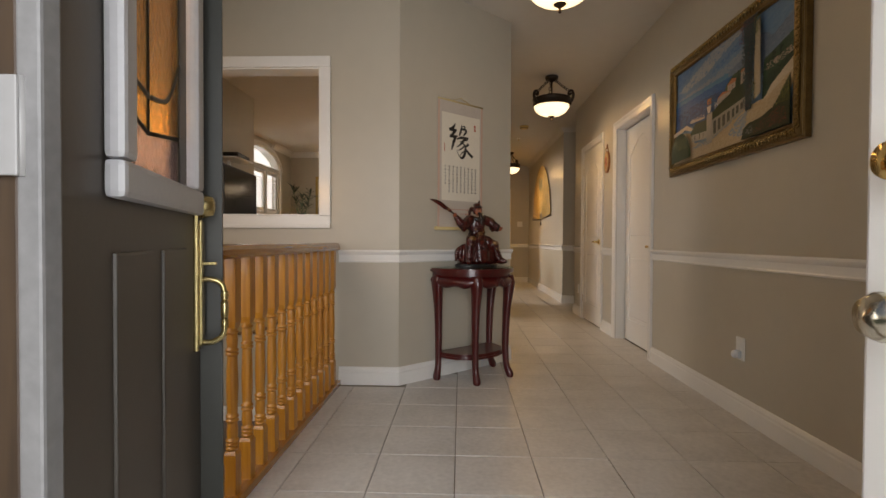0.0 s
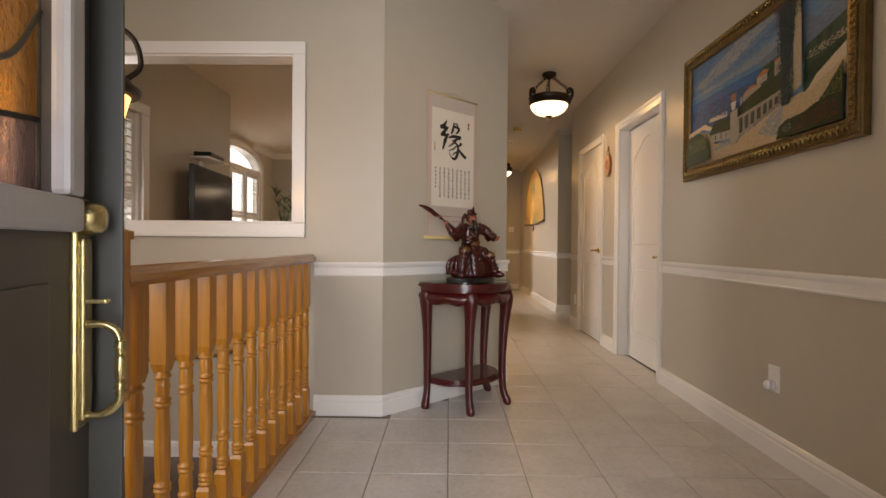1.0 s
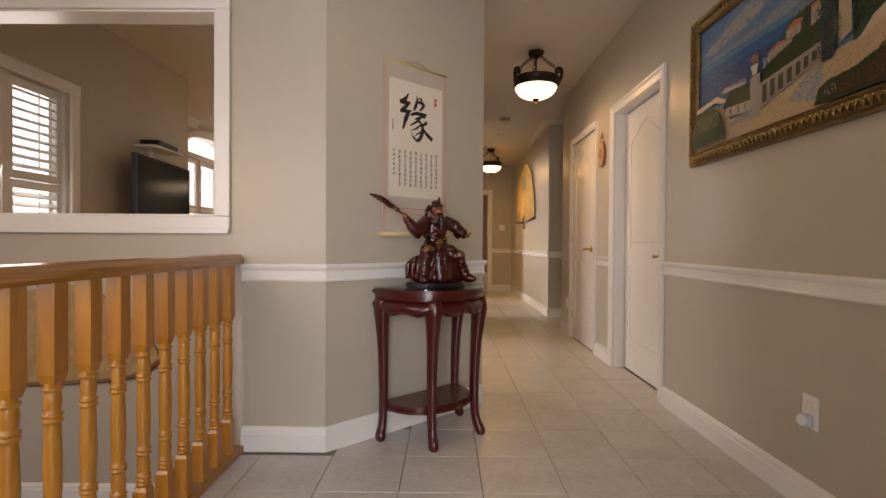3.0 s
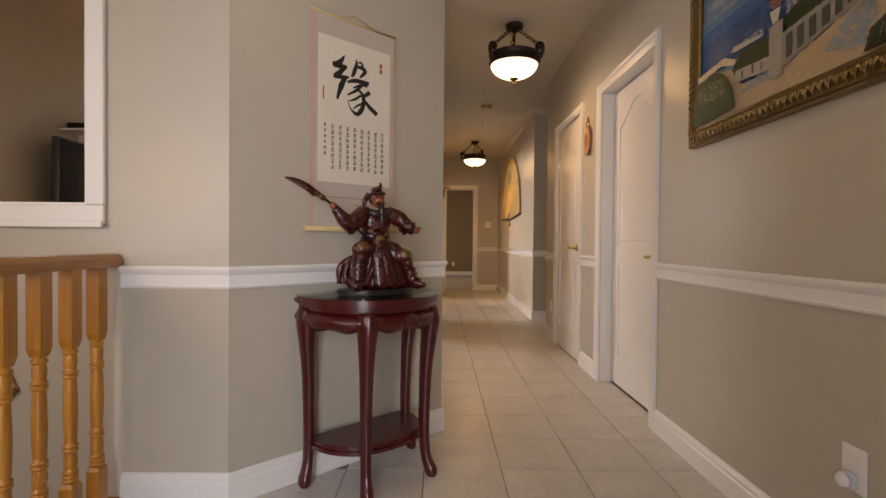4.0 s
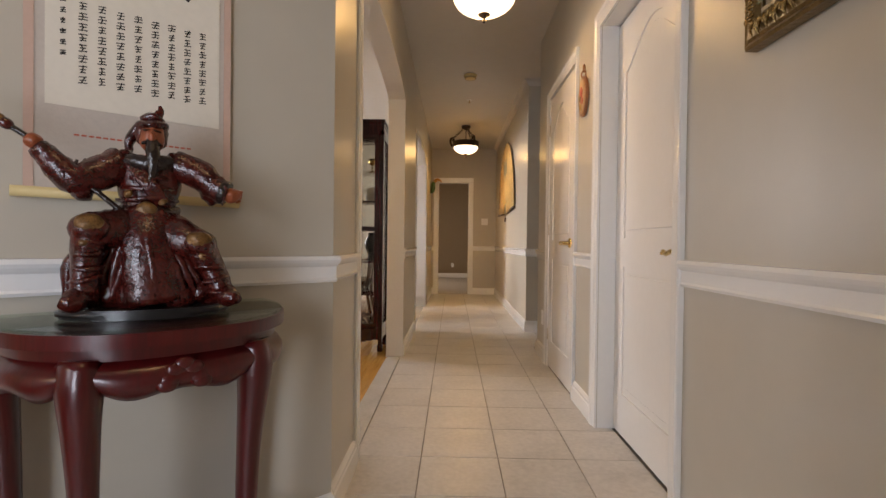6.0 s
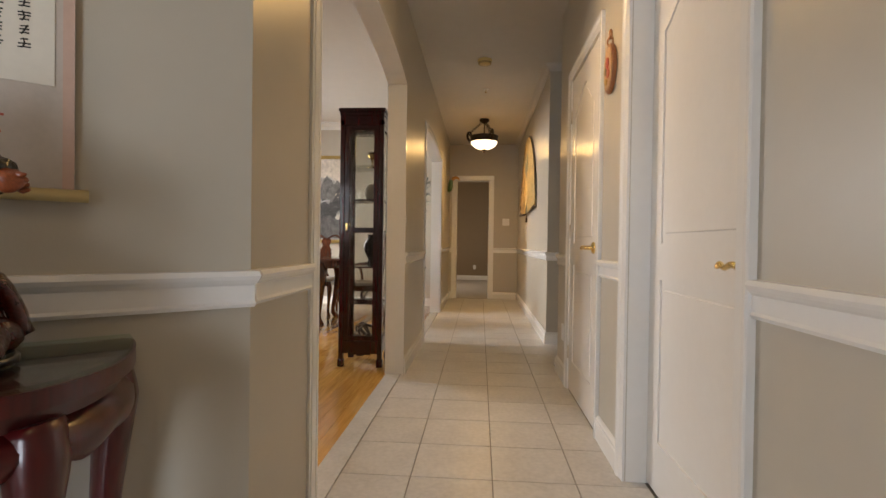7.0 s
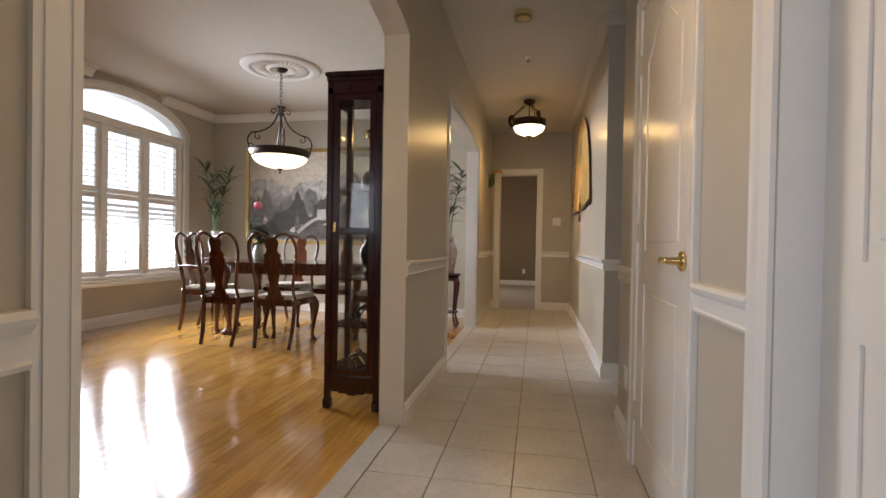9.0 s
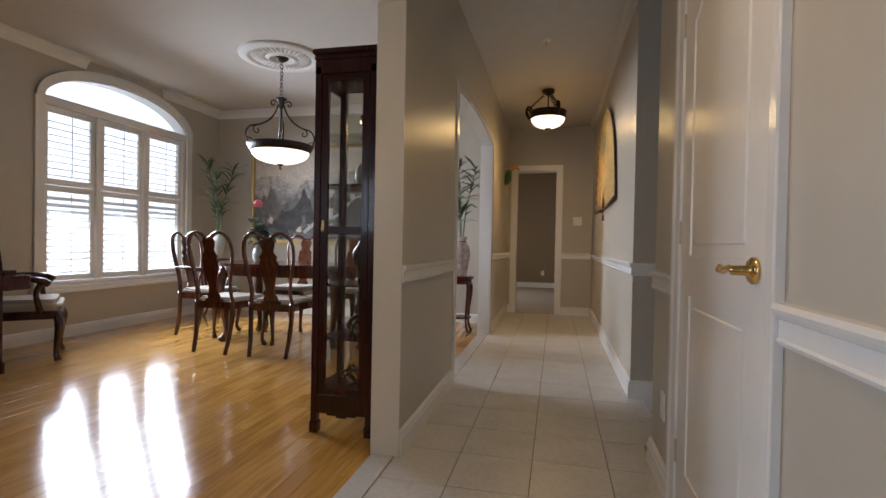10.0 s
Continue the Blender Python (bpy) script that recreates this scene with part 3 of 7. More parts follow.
# ---- windows and shutters ----
BACKDROP = mat("overcast_sky_glow", (0.9, 0.93, 1.0), 1.0, emit=(0.90, 0.95, 1.0), power=2.0)
struct("backdrop", cubes((-6.0, 2.0, -0.6, -5.9, 26.0, 6.0)), BACKDROP, "bright overcast sky outside the windows", "backdrop")


def shutter(name, x, y0, y1, z0, z1, parent, tilt=18):
    """One louvred leaf that faces +x: a frame and tilted slats."""
    s = 0.045
    o = part(name, cubes((-0.014, 0, 0, 0.014, s, z1 - z0), (-0.014, y1 - y0 - s, 0, 0.014, y1 - y0, z1 - z0), (-0.014, s, 0, 0.014, y1 - y0 - s, s * 1.3),
                         (-0.014, s, z1 - z0 - s * 1.3, 0.014, y1 - y0 - s, z1 - z0), bev=0.003), SLAT, parent, "", pose(x, y0, z0))
    w = y1 - y0 - 2 * s
    bm = cubes((-0.032, s + 0.002, -0.004, 0.032, s + w - 0.002, 0.004), bev=0.003)
    me = mesh("slat", bm, SLAT)
    z, step = s * 1.3 + 0.035, 0.064
    while z < z1 - z0 - s * 1.3 - 0.02:
        q = new("slat", me)
        q.parent = o
        q.matrix_basis = pose(0, 0, z, 0, tilt, 0)
        z += step
    rod = bmesh.new()
    tube(rod, [(0.036, (y1 - y0) * 0.5, s * 1.5), (0.036, (y1 - y0) * 0.5, z1 - z0 - s * 1.5)], 0.004, 6)
    q = part("tilt_rod", rod, SLAT, o)
    return o


def arched_window():
    o = thing("window_1", pose(0, 0, 0), "white arched dining window with louvred shutters, bright outside", "window")
    o["kind"] = "structure"
    bm = bmesh.new()
    M = frame_m((XW, 0, 0), (0, 1, 0), (0, 0, 1))
    w = 0.085
    inn, out = arch(*WY, WS, WA), arch(WY[0] - w, WY[1] + w, WS, WA + w)
    for i in range(len(inn) - 1):
        prism(bm, [inn[i], inn[i + 1], out[i + 1], out[i]], M, 0.022)
        prism(bm, [((inn[i][0] + 2 * out[i][0]) / 3, (inn[i][1] + 2 * out[i][1]) / 3), ((inn[i + 1][0] + 2 * out[i + 1][0]) / 3, (inn[i + 1][1] + 2 * out[i + 1][1]) / 3), out[i + 1], out[i]], M, 0.034)
    for y0, y1 in ((WY[0] - w, WY[0]), (WY[1], WY[1] + w)):
        box(bm, XW, y0, WZ - 0.02, XW + 0.022, y1, WS)
    part("window_casing", bm, TRIM, o)
    part("window_sill", cubes((XW - 0.02, WY[0] - 0.13, WZ - 0.075, XW + 0.055, WY[1] + 0.13, WZ - 0.035), (XW, WY[0] - 0.1, WZ - 0.035, XW + 0.03, WY[1] + 0.1, WZ), bev=0.006), TRIM, o)
    # lining and mullions
    bm = bmesh.new()
    for (a, za), (b, zb) in zip(inn, inn[1:]):
        prism(bm, [(a, za), (b, zb), (b, zb - 0.02), (a, za - 0.02)], frame_m((XW - 0.16, 0, 0), (0, 1, 0), (0, 0, 1)), 0.158)
    part("window_lining", bm, TRIM, o)
    bars = [(XW - 0.11, WY[0], WZ, XW - 0.02, WY[0] + 0.035, WS), (XW - 0.11, WY[1] - 0.035, WZ, XW - 0.02, WY[1], WS), (XW - 0.11, WY[0] + 0.035, WZ, XW - 0.02, WY[1] - 0.035, WZ + 0.035),
            (XW - 0.11, WY[0] + 0.0, WS - 0.055, XW - 0.012, WY[1], WS + 0.03)]
    for y in (8.85, 9.452):
        bars.append((XW - 0.11, y - 0.03, WZ + 0.035, XW - 0.02, y + 0.03, WS - 0.055))
    part("window_frame", cubes(*bars, bev=0.004), TRIM, o)
    cols = ((WY[0] + 0.035, 8.82), (8.88, 9.422), (9.482, WY[1] - 0.035))
    for y0, y1 in cols:
        shutter("shutter", XW - 0.06, y0 + 0.003, y1 - 0.003, WZ + 0.038, 1.48, o, tilt=34)
        shutter("shutter", XW - 0.06, y0 + 0.003, y1 - 0.003, 1.485, WS - 0.058, o, tilt=10)
    g = part("pane", cubes((XW - 0.135, WY[0], WZ, XW - 0.13, WY[1], WS + WA)), CLEAR, o)
    g.visible_shadow = False


arched_window()


def living_window():
    y0, y1, z0, z1 = LW
    o = thing("window_2", pose(0, 0, 0), "white living-room window with louvred shutters, bright outside", "window")
    o["kind"] = "structure"
    w = 0.085
    part("window_casing", cubes((XT, y0 - w, z0 - w, XT + 0.022, y0, z1), (XT, y1, z0 - w, XT + 0.022, y1 + w, z1), (XT, y0 - w, z1, XT + 0.026, y1 + w, z1 + w), (XT, y0, z0 - w, XT + 0.022, y1, z0), bev=0.004), TRIM, o)
    part("window_frame", cubes((XT - 0.11, (y0 + y1) / 2 - 0.03, z0, XT - 0.012, (y0 + y1) / 2 + 0.03, z1), (XT - 0.11, y0, z0, XT - 0.012, y0 + 0.03, z1), (XT - 0.11, y1 - 0.03, z0, XT - 0.012, y1, z1), bev=0.003), TRIM, o)
    mid = (y0 + y1) / 2
    for a, b in ((y0 + 0.032, mid - 0.032), (mid + 0.032, y1 - 0.032)):
        shutter("shutter", XT - 0.05, a, b, z0 + 0.002, 1.405, o, tilt=40)
        shutter("shutter", XT - 0.05, a, b, 1.41, z1 - 0.002, o, tilt=30)
    g = part("pane", cubes((XT - 0.135, y0, z0, XT - 0.13, y1, z1)), CLEAR, o)
    g.visible_shadow = False


living_window()


# ---- front door ----
def front_door():
    aged = mat("aged_door_brass", (0.50, 0.40, 0.19), 0.27, 0.9, var=0.2, scale=25)
    H, F = Vector((-0.274, 0.935, 0)), Vector((-0.492, 1.655, 0))
    d = (F - H)
    w = d.length
    ang = math.degrees(math.atan2(d.y, d.x))
    # local x along the leaf from the hinge, local -y is the weather side
    o = thing("door_3", pose(H.x, H.y, 0, 0, 0, ang), "taupe-grey front door standing open, with a leaded amber glass panel", "door")
    o["kind"] = "structure"
    h, gx0, gx1, gz0 = 2.08, 0.17, w - 0.14, 1.055
    part("leaf", cubes((0, 0, 0.02, gx0, 0.045, h), (gx1, 0, 0.02, w, 0.045, h), (gx0, 0, 0.02, gx1, 0.045, gz0), (gx0, 0, 1.92, gx1, 0.045, h)), OLIVE, o)
    part("lower_panel", cubes((0.16, -0.006, 0.22, w / 2 - 0.03, 0.004, 0.93), (w / 2 + 0.03, -0.006, 0.22, w - 0.16, 0.004, 0.93), bev=0.005), OLIVE, o)
    fr = bmesh.new()
    for x0, z0, x1, z1 in ((gx0 - 0.045, gz0 - 0.045, gx1 + 0.045, gz0 + 0.012), (gx0 - 0.045, 1.908, gx1 + 0.045, 1.965), (gx0 - 0.045, gz0 + 0.012, gx0 + 0.012, 1.908), (gx1 - 0.012, gz0 + 0.012, gx1 + 0.045, 1.908)):
        box(fr, x0, -0.03, z0, x1, 0.0, z1, 0.01)
    part("glass_frame", fr, mat("grey_white_moulding", (0.38, 0.375, 0.38), 0.4, var=0.05, scale=8), o, "white moulded frame of the glass panel")
    def seedy(name, col):
        m = mat(name, col, 0.22, bump=0.9, bscale=55)
        q = m.node_tree.nodes["Principled BSDF"]
        q.inputs["Transmission Weight"].default_value, q.inputs["IOR"].default_value = 0.92, 1.2
        return m
    gl, pl, rose = seedy("seedy_amber_glass", (0.92, 0.46, 0.10)), seedy("seedy_grey_glass", (0.42, 0.34, 0.20)), seedy("seedy_rose_glass", (0.55, 0.36, 0.32))
    pw, ph = gx1 - gx0, 1.92 - gz0
    mid = gx0 + pw / 2
    shapes = (([(gx0, gz0), (gx1, gz0), (gx1, gz0 + 0.13), (mid, gz0 + 0.10), (gx0, gz0 + 0.15)], rose),
              ([(gx0, gz0 + 0.15), (mid, gz0 + 0.10), (mid, gz0 + 0.42), (gx0, gz0 + 0.58)], gl),
              ([(mid, gz0 + 0.10), (gx1, gz0 + 0.13), (gx1, gz0 + 0.58), (mid, gz0 + 0.42)], gl),
              ([(gx0, gz0 + 0.58), (mid, gz0 + 0.42), (mid, 1.92), (gx0, 1.92)], pl),
              ([(mid, gz0 + 0.42), (gx1, gz0 + 0.58), (gx1, 1.92), (mid, 1.92)], pl))
    lead = bmesh.new()
    for poly, m in shapes:
        bm = bmesh.new()
        prism(bm, [(u, v) for u, v in poly], Matrix(((1, 0, 0, 0), (0, 0, 1, 0.018), (0, 1, 0, 0), (0, 0, 0, 1))), 0.006)
        q = part("pane", bm, m, o)
        q.visible_shadow = False
        for (a, b), (c, e) in zip(poly, poly[1:] + poly[:1]):
            tube(lead, [(a, 0.02, b), (c, 0.02, e)], 0.005, 6)
    for s in (-1, 1):
        tube(lead, curve([(mid, 0.018, gz0 + 0.40), (mid + s * 0.09, 0.018, gz0 + 0.52), (mid + s * 0.13, 0.018, gz0 + 0.68), (mid + s * 0.08, 0.018, gz0 + 0.80), (mid, 0.018, 1.91)], 6), 0.005, 6)
        tube(lead, curve([(mid + s * pw * 0.5, 0.018, gz0 + 0.30), (mid + s * pw * 0.3, 0.018, gz0 + 0.20), (mid, 0.018, gz0 + 0.17)], 6), 0.005, 6)
    part("lead_lines", lead, mat("lead_came", (0.10, 0.09, 0.07), 0.5, 0.7), o, "dark lead lines")
    # astragal along the free edge
    part("astragal", cubes((w, -0.055, 0.02, w + 0.012, 0.045, h), bev=0.003), GREYEDGE, o, "olive-grey painted edge strip")
    # handle set
    hx = w - 0.055
    part("escutcheon", cubes((hx - 0.03, -0.012, 0.668, hx + 0.03, 0.0, 1.07), (hx - 0.019, -0.019, 0.682, hx + 0.019, -0.011, 1.0), bev=0.005), aged, o, "polished brass back plate")
    part("deadbolt", lathe(bmesh.new(), [(0, 0), (0.03, 0), (0.03, 0.012), (0.024, 0.03), (0.014, 0.034), (0, 0.034)], 18), aged, o, "brass deadbolt", pose(hx, -0.012, 1.035, 90, 0, 0))
    bm = bmesh.new()
    tube(bm, curve([(hx, -0.008, 0.688), (hx, -0.042, 0.688), (hx, -0.066, 0.708), (hx, -0.069, 0.745), (hx, -0.069, 0.795), (hx, -0.064, 0.832), (hx, -0.04, 0.848), (hx, -0.008, 0.848)], 5), 0.0072, 10)
    for z in (0.733, 0.807):
        lathe(bm, [(0.007, z - 0.012), (0.0105, z - 0.008), (0.007, z - 0.004), (0.0125, z), (0.007, z + 0.004), (0.0105, z + 0.008), (0.007, z + 0.012)], 12, (hx, -0.069, 0))
    lathe(bm, [(0.007, 0.745), (0.0098, 0.755), (0.0098, 0.785), (0.007, 0.795)], 12, (hx, -0.069, 0))
    part("pull_handle", bm, aged, o, "curved brass pull")
    part("thumb_latch", cubes((hx - 0.012, -0.05, 0.885, hx + 0.012, -0.008, 0.893), bev=0.003), aged, o)
    return o


front_door()
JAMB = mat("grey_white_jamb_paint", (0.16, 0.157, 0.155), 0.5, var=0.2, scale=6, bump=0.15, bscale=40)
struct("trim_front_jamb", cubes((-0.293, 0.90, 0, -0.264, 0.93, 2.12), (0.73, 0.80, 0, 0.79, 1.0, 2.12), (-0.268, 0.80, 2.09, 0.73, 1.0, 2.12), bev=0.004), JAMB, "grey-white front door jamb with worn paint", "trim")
struct("trim_door_post", cubes((-0.45, 0.905, 0, -0.295, 0.932, 2.12), bev=0.004), wood("brown_stained_post", (0.022, 0.011, 0.005), (0.045, 0.024, 0.011), axis=2, rough=0.4), "brown stained post beside the front door", "trim")
hg = thing("hinge", pose(-0.297, 0.8985, 1.075), "white painted front-door hinge on the jamb", "hinge")
bm = cubes((-0.03, -0.006, -0.055, 0.012, 0.001, 0.055), bev=0.002)
tube(bm, [(0.008, 0.004, -0.055), (0.008, 0.004, 0.055)], 0.008, 10)
part("hinge_leaf", bm, mat("painted_hinge", (0.26, 0.255, 0.25), 0.45), hg)
for z in (-0.035, 0.0, 0.035):
    part("screw", lathe(bmesh.new(), [(0, 0), (0.005, 0), (0.004, 0.002), (0, 0.002)], 10), IRON, hg, "", pose(0.004, -0.03, z, 0, 90, 0))


def storm_door():
    o = thing("storm_door", pose(0.635, 0.90, 0), "white storm door standing open with knob and deadbolt", "door")
    part("leaf", cubes((0, -0.85, 0.03, 0.035, 0.02, 2.06), bev=0.006), DOORW, o)
    nickel = mat("worn_nickel_brass", (0.70, 0.64, 0.52), 0.2, 1.0, var=0.15, scale=20)
    part("knob", lathe(bmesh.new(), [(0, 0), (0.024, 0), (0.024, 0.006), (0.010, 0.012), (0.010, 0.026), (0.020, 0.034), (0.024, 0.046), (0.018, 0.058), (0, 0.062)], 20), nickel, o, "polished round knob", pose(-0.0005, -0.058, 0.882, 0, -90, 0))
    part("deadbolt", lathe(bmesh.new(), [(0, 0), (0.022, 0), (0.022, 0.02), (0.017, 0.034), (0, 0.036)], 18), BRASS, o, "brass deadbolt", pose(-0.0005, -0.045, 1.03, 0, -90, 0))


storm_door()


# ---- stair railing ----
def railing():
    o = thing("stair_railing", pose(-0.625, 0, 0), "golden oak stair railing with turned balusters and newel post", "railing")
    sq = 0.021

    def squared(bm, z0, z1, a, b=None):
        b = b or a
        lo = [bm.verts.new((x * a, y * a, z0)) for x, y in ((-1, -1), (1, -1), (1, 1), (-1, 1))]
        hi = [bm.verts.new((x * b, y * b, z1)) for x, y in ((-1, -1), (1, -1), (1, 1), (-1, 1))]
        bm.faces.new(lo[::-1]), bm.faces.new(hi)
        for i in range(4):
            bm.faces.new((lo[i], lo[(i + 1) % 4], hi[(i + 1) % 4], hi[i]))
    bm = bmesh.new()
    squared(bm, 0.655, 0.885, 0.0225, 0.0225)
    squared(bm, 0.63, 0.655, 0.0165, 0.0225)
    squared(bm, 0.03, 0.175, 0.0225)
    squared(bm, 0.175, 0.188, 0.0225, 0.017)
    def bead(z, neck=0.0150):
        return [(neck, z - 0.0062), (0.0186, z - 0.0042), (0.0200, z), (0.0186, z + 0.0042), (neck, z + 0.0062)]
    prof = [(0.0150, 0.185)] + bead(0.197) + bead(0.211) + bead(0.225) + [(0.0162, 0.240), (0.0176, 0.262), (0.0152, 0.288)] + bead(0.297) + bead(0.311)
    prof += [(0.0158, 0.330), (0.0172, 0.37), (0.0182, 0.42), (0.0172, 0.48), (0.0152, 0.528)] + bead(0.538) + bead(0.552) + [(0.0158, 0.566), (0.0176, 0.590), (0.0152, 0.608)] + bead(0.617) + [(0.0160, 0.633)]
    lathe(bm, [(r * 1.16, z) for r, z in prof], 14)
    bal = mesh("baluster", bm, OAK)
    for k in range(13):
        q = new("baluster", bal)
        q.parent = o
        q.location = (0, 1.996 + 0.1245 * k, 0)
    bm = bmesh.new()
    hp = [(-0.03, 0.0), (-0.034, 0.012), (-0.031, 0.03), (-0.018, 0.046), (0, 0.05), (0.018, 0.046), (0.031, 0.03), (0.034, 0.012), (0.03, 0.0)]
    run(bm, hp, [(0, 1.93, 0.885), (0, 3.585, 0.885)])
    part("handrail", bm, OAKRAIL, o, "smooth golden oak handrail")
    part("shoe_rail", cubes((-0.04, 1.86, -0.02, 0.04, 3.585, 0.03), (-0.035, 1.86, -0.24, -0.015, 3.585, -0.02), bev=0.004), OAKRAIL, o, "oak shoe rail and fascia")
    bm = bmesh.new()
    squared(bm, -0.25, 0.28, 0.045)
    squared(bm, 0.62, 1.0, 0.045)
    squared(bm, 1.0, 1.02, 0.05)
    squared(bm, 1.02, 1.035, 0.045, 0.02)
    lathe(bm, [(0.03, 0.275), (0.04, 0.29), (0.03, 0.305), (0.035, 0.33), (0.042, 0.40), (0.034, 0.52), (0.03, 0.57), (0.04, 0.585), (0.03, 0.6), (0.04, 0.615), (0.035, 0.625)], 18)
    lathe(bm, [(0.018, 1.03), (0.016, 1.045)] + [(0.042 * math.sin(a), 1.085 - 0.042 * math.cos(a)) for a in [0.4 + 2.7 * i / 9 for i in range(10)]], 18)
    part("newel_post", bm, OAK, o, "square oak newel post with a ball finial", pose(0, 1.865, 0))


railing()


# ---- hanging lamps ----
def chain(bm, p, q, link=0.032, r=0.0035):
    p, q = Vector(p), Vector(q)
    n = max(2, round((q - p).length / link))
    d = (q - p).normalized()
    s = d.cross(Vector((0.3, 0.5, 0.8))).normalized()
    t = d.cross(s)
    for i in range(n):
        c = p + (q - p) * ((i + 0.5) / n)
        a = s if i % 2 else t
        L = (q - p).length / n * 0.66
        pts = [c + d * (L * math.cos(2 * math.pi * k / 10)) + a * (L * 0.62 * math.sin(2 * math.pi * k / 10)) for k in range(11)]
        tube(bm, pts, r, 5)


def hall_lamp(x, y, spin):
    o = thing("ceiling_lamp", pose(x, y, 0), "bronze semi-flush ceiling lamp with a lit frosted bowl hung on chains", "lamp", "hall ceiling lamps")
    part("canopy", lathe(bmesh.new(), [(0.0, CZ - 0.062), (0.02, CZ - 0.06), (0.03, CZ - 0.045), (0.062, CZ - 0.035), (0.07, CZ - 0.012), (0.066, CZ), (0, CZ)], 24), IRON, o)
    part("stem", lathe(bmesh.new(), [(0.0, 2.43), (0.007, 2.43), (0.007, 2.62), (0.0, 2.62)], 10), IRON, o)
    R, zr = 0.185, 2.412
    bm = lathe(bmesh.new(), [(R - 0.012, zr - 0.046), (R + 0.004, zr - 0.048), (R + 0.012, zr - 0.034), (R + 0.006, zr - 0.020), (R + 0.006, zr + 0.016), (R + 0.016, zr + 0.026), (R + 0.008, zr + 0.034), (R - 0.012, zr + 0.03), (R - 0.014, zr - 0.038)], 36)
    part("ring", bm, IRON, o, "dark bronze ring")
    n = 12
    b = part("bowl", lathe(bmesh.new(), [(R * 0.985 * math.cos(0.5 * math.pi * i / n), zr - 0.040 - 0.112 * math.sin(0.5 * math.pi * i / n)) for i in range(n)] + [(0.002, zr - 0.152)], 36), BOWL, o, "lit frosted glass bowl")
    b.visible_shadow = False
    part("finial", lathe(bmesh.new(), [(0, zr - 0.2), (0.008, zr - 0.196), (0.011, zr - 0.185), (0.006, zr - 0.174), (0.012, zr - 0.168), (0.036, zr - 0.152), (0.038, zr - 0.142), (0, zr - 0.14)], 18), IRON, o)
    for k in range(3):
        a = math.radians(spin + 120 * k)
        c, s = math.cos(a), math.sin(a)
        bm = bmesh.new()
        prof = [(R + 0.012, -0.03), (R + 0.03, -0.01), (R + 0.045, 0.03), (R + 0.04, 0.075), (R + 0.015, 0.09), (R - 0.005, 0.072), (R + 0.002, 0.05), (R + 0.02, 0.055), (R + 0.018, 0.068)]
        pts = curve([(r * c, r * s, zr + u) for r, u in prof], 4)
        tube(bm, pts, [0.018 - 0.009 * i / len(pts) for i in range(len(pts))], 8)
        lathe(bm, [(0, -0.06), (0.007, -0.055), (0.01, -0.045), (0.005, -0.035), (0, -0.03)], 8, ((R + 0.02) * c, (R + 0.02) * s, zr))
        part("scroll_arm", bm, IRON, o)
        bm = bmesh.new()
        chain(bm, ((R - 0.002) * c, (R - 0.002) * s, zr + 0.09), (0.035 * c, 0.035 * s, CZ - 0.045))
        part("chain", bm, IRON, o)
    return o


for lx, ly, sp in ((1.143, 5.62, 90), (1.155, 10.09, 60), (0.74, 3.15, 80)):
    hall_lamp(lx, ly, sp)


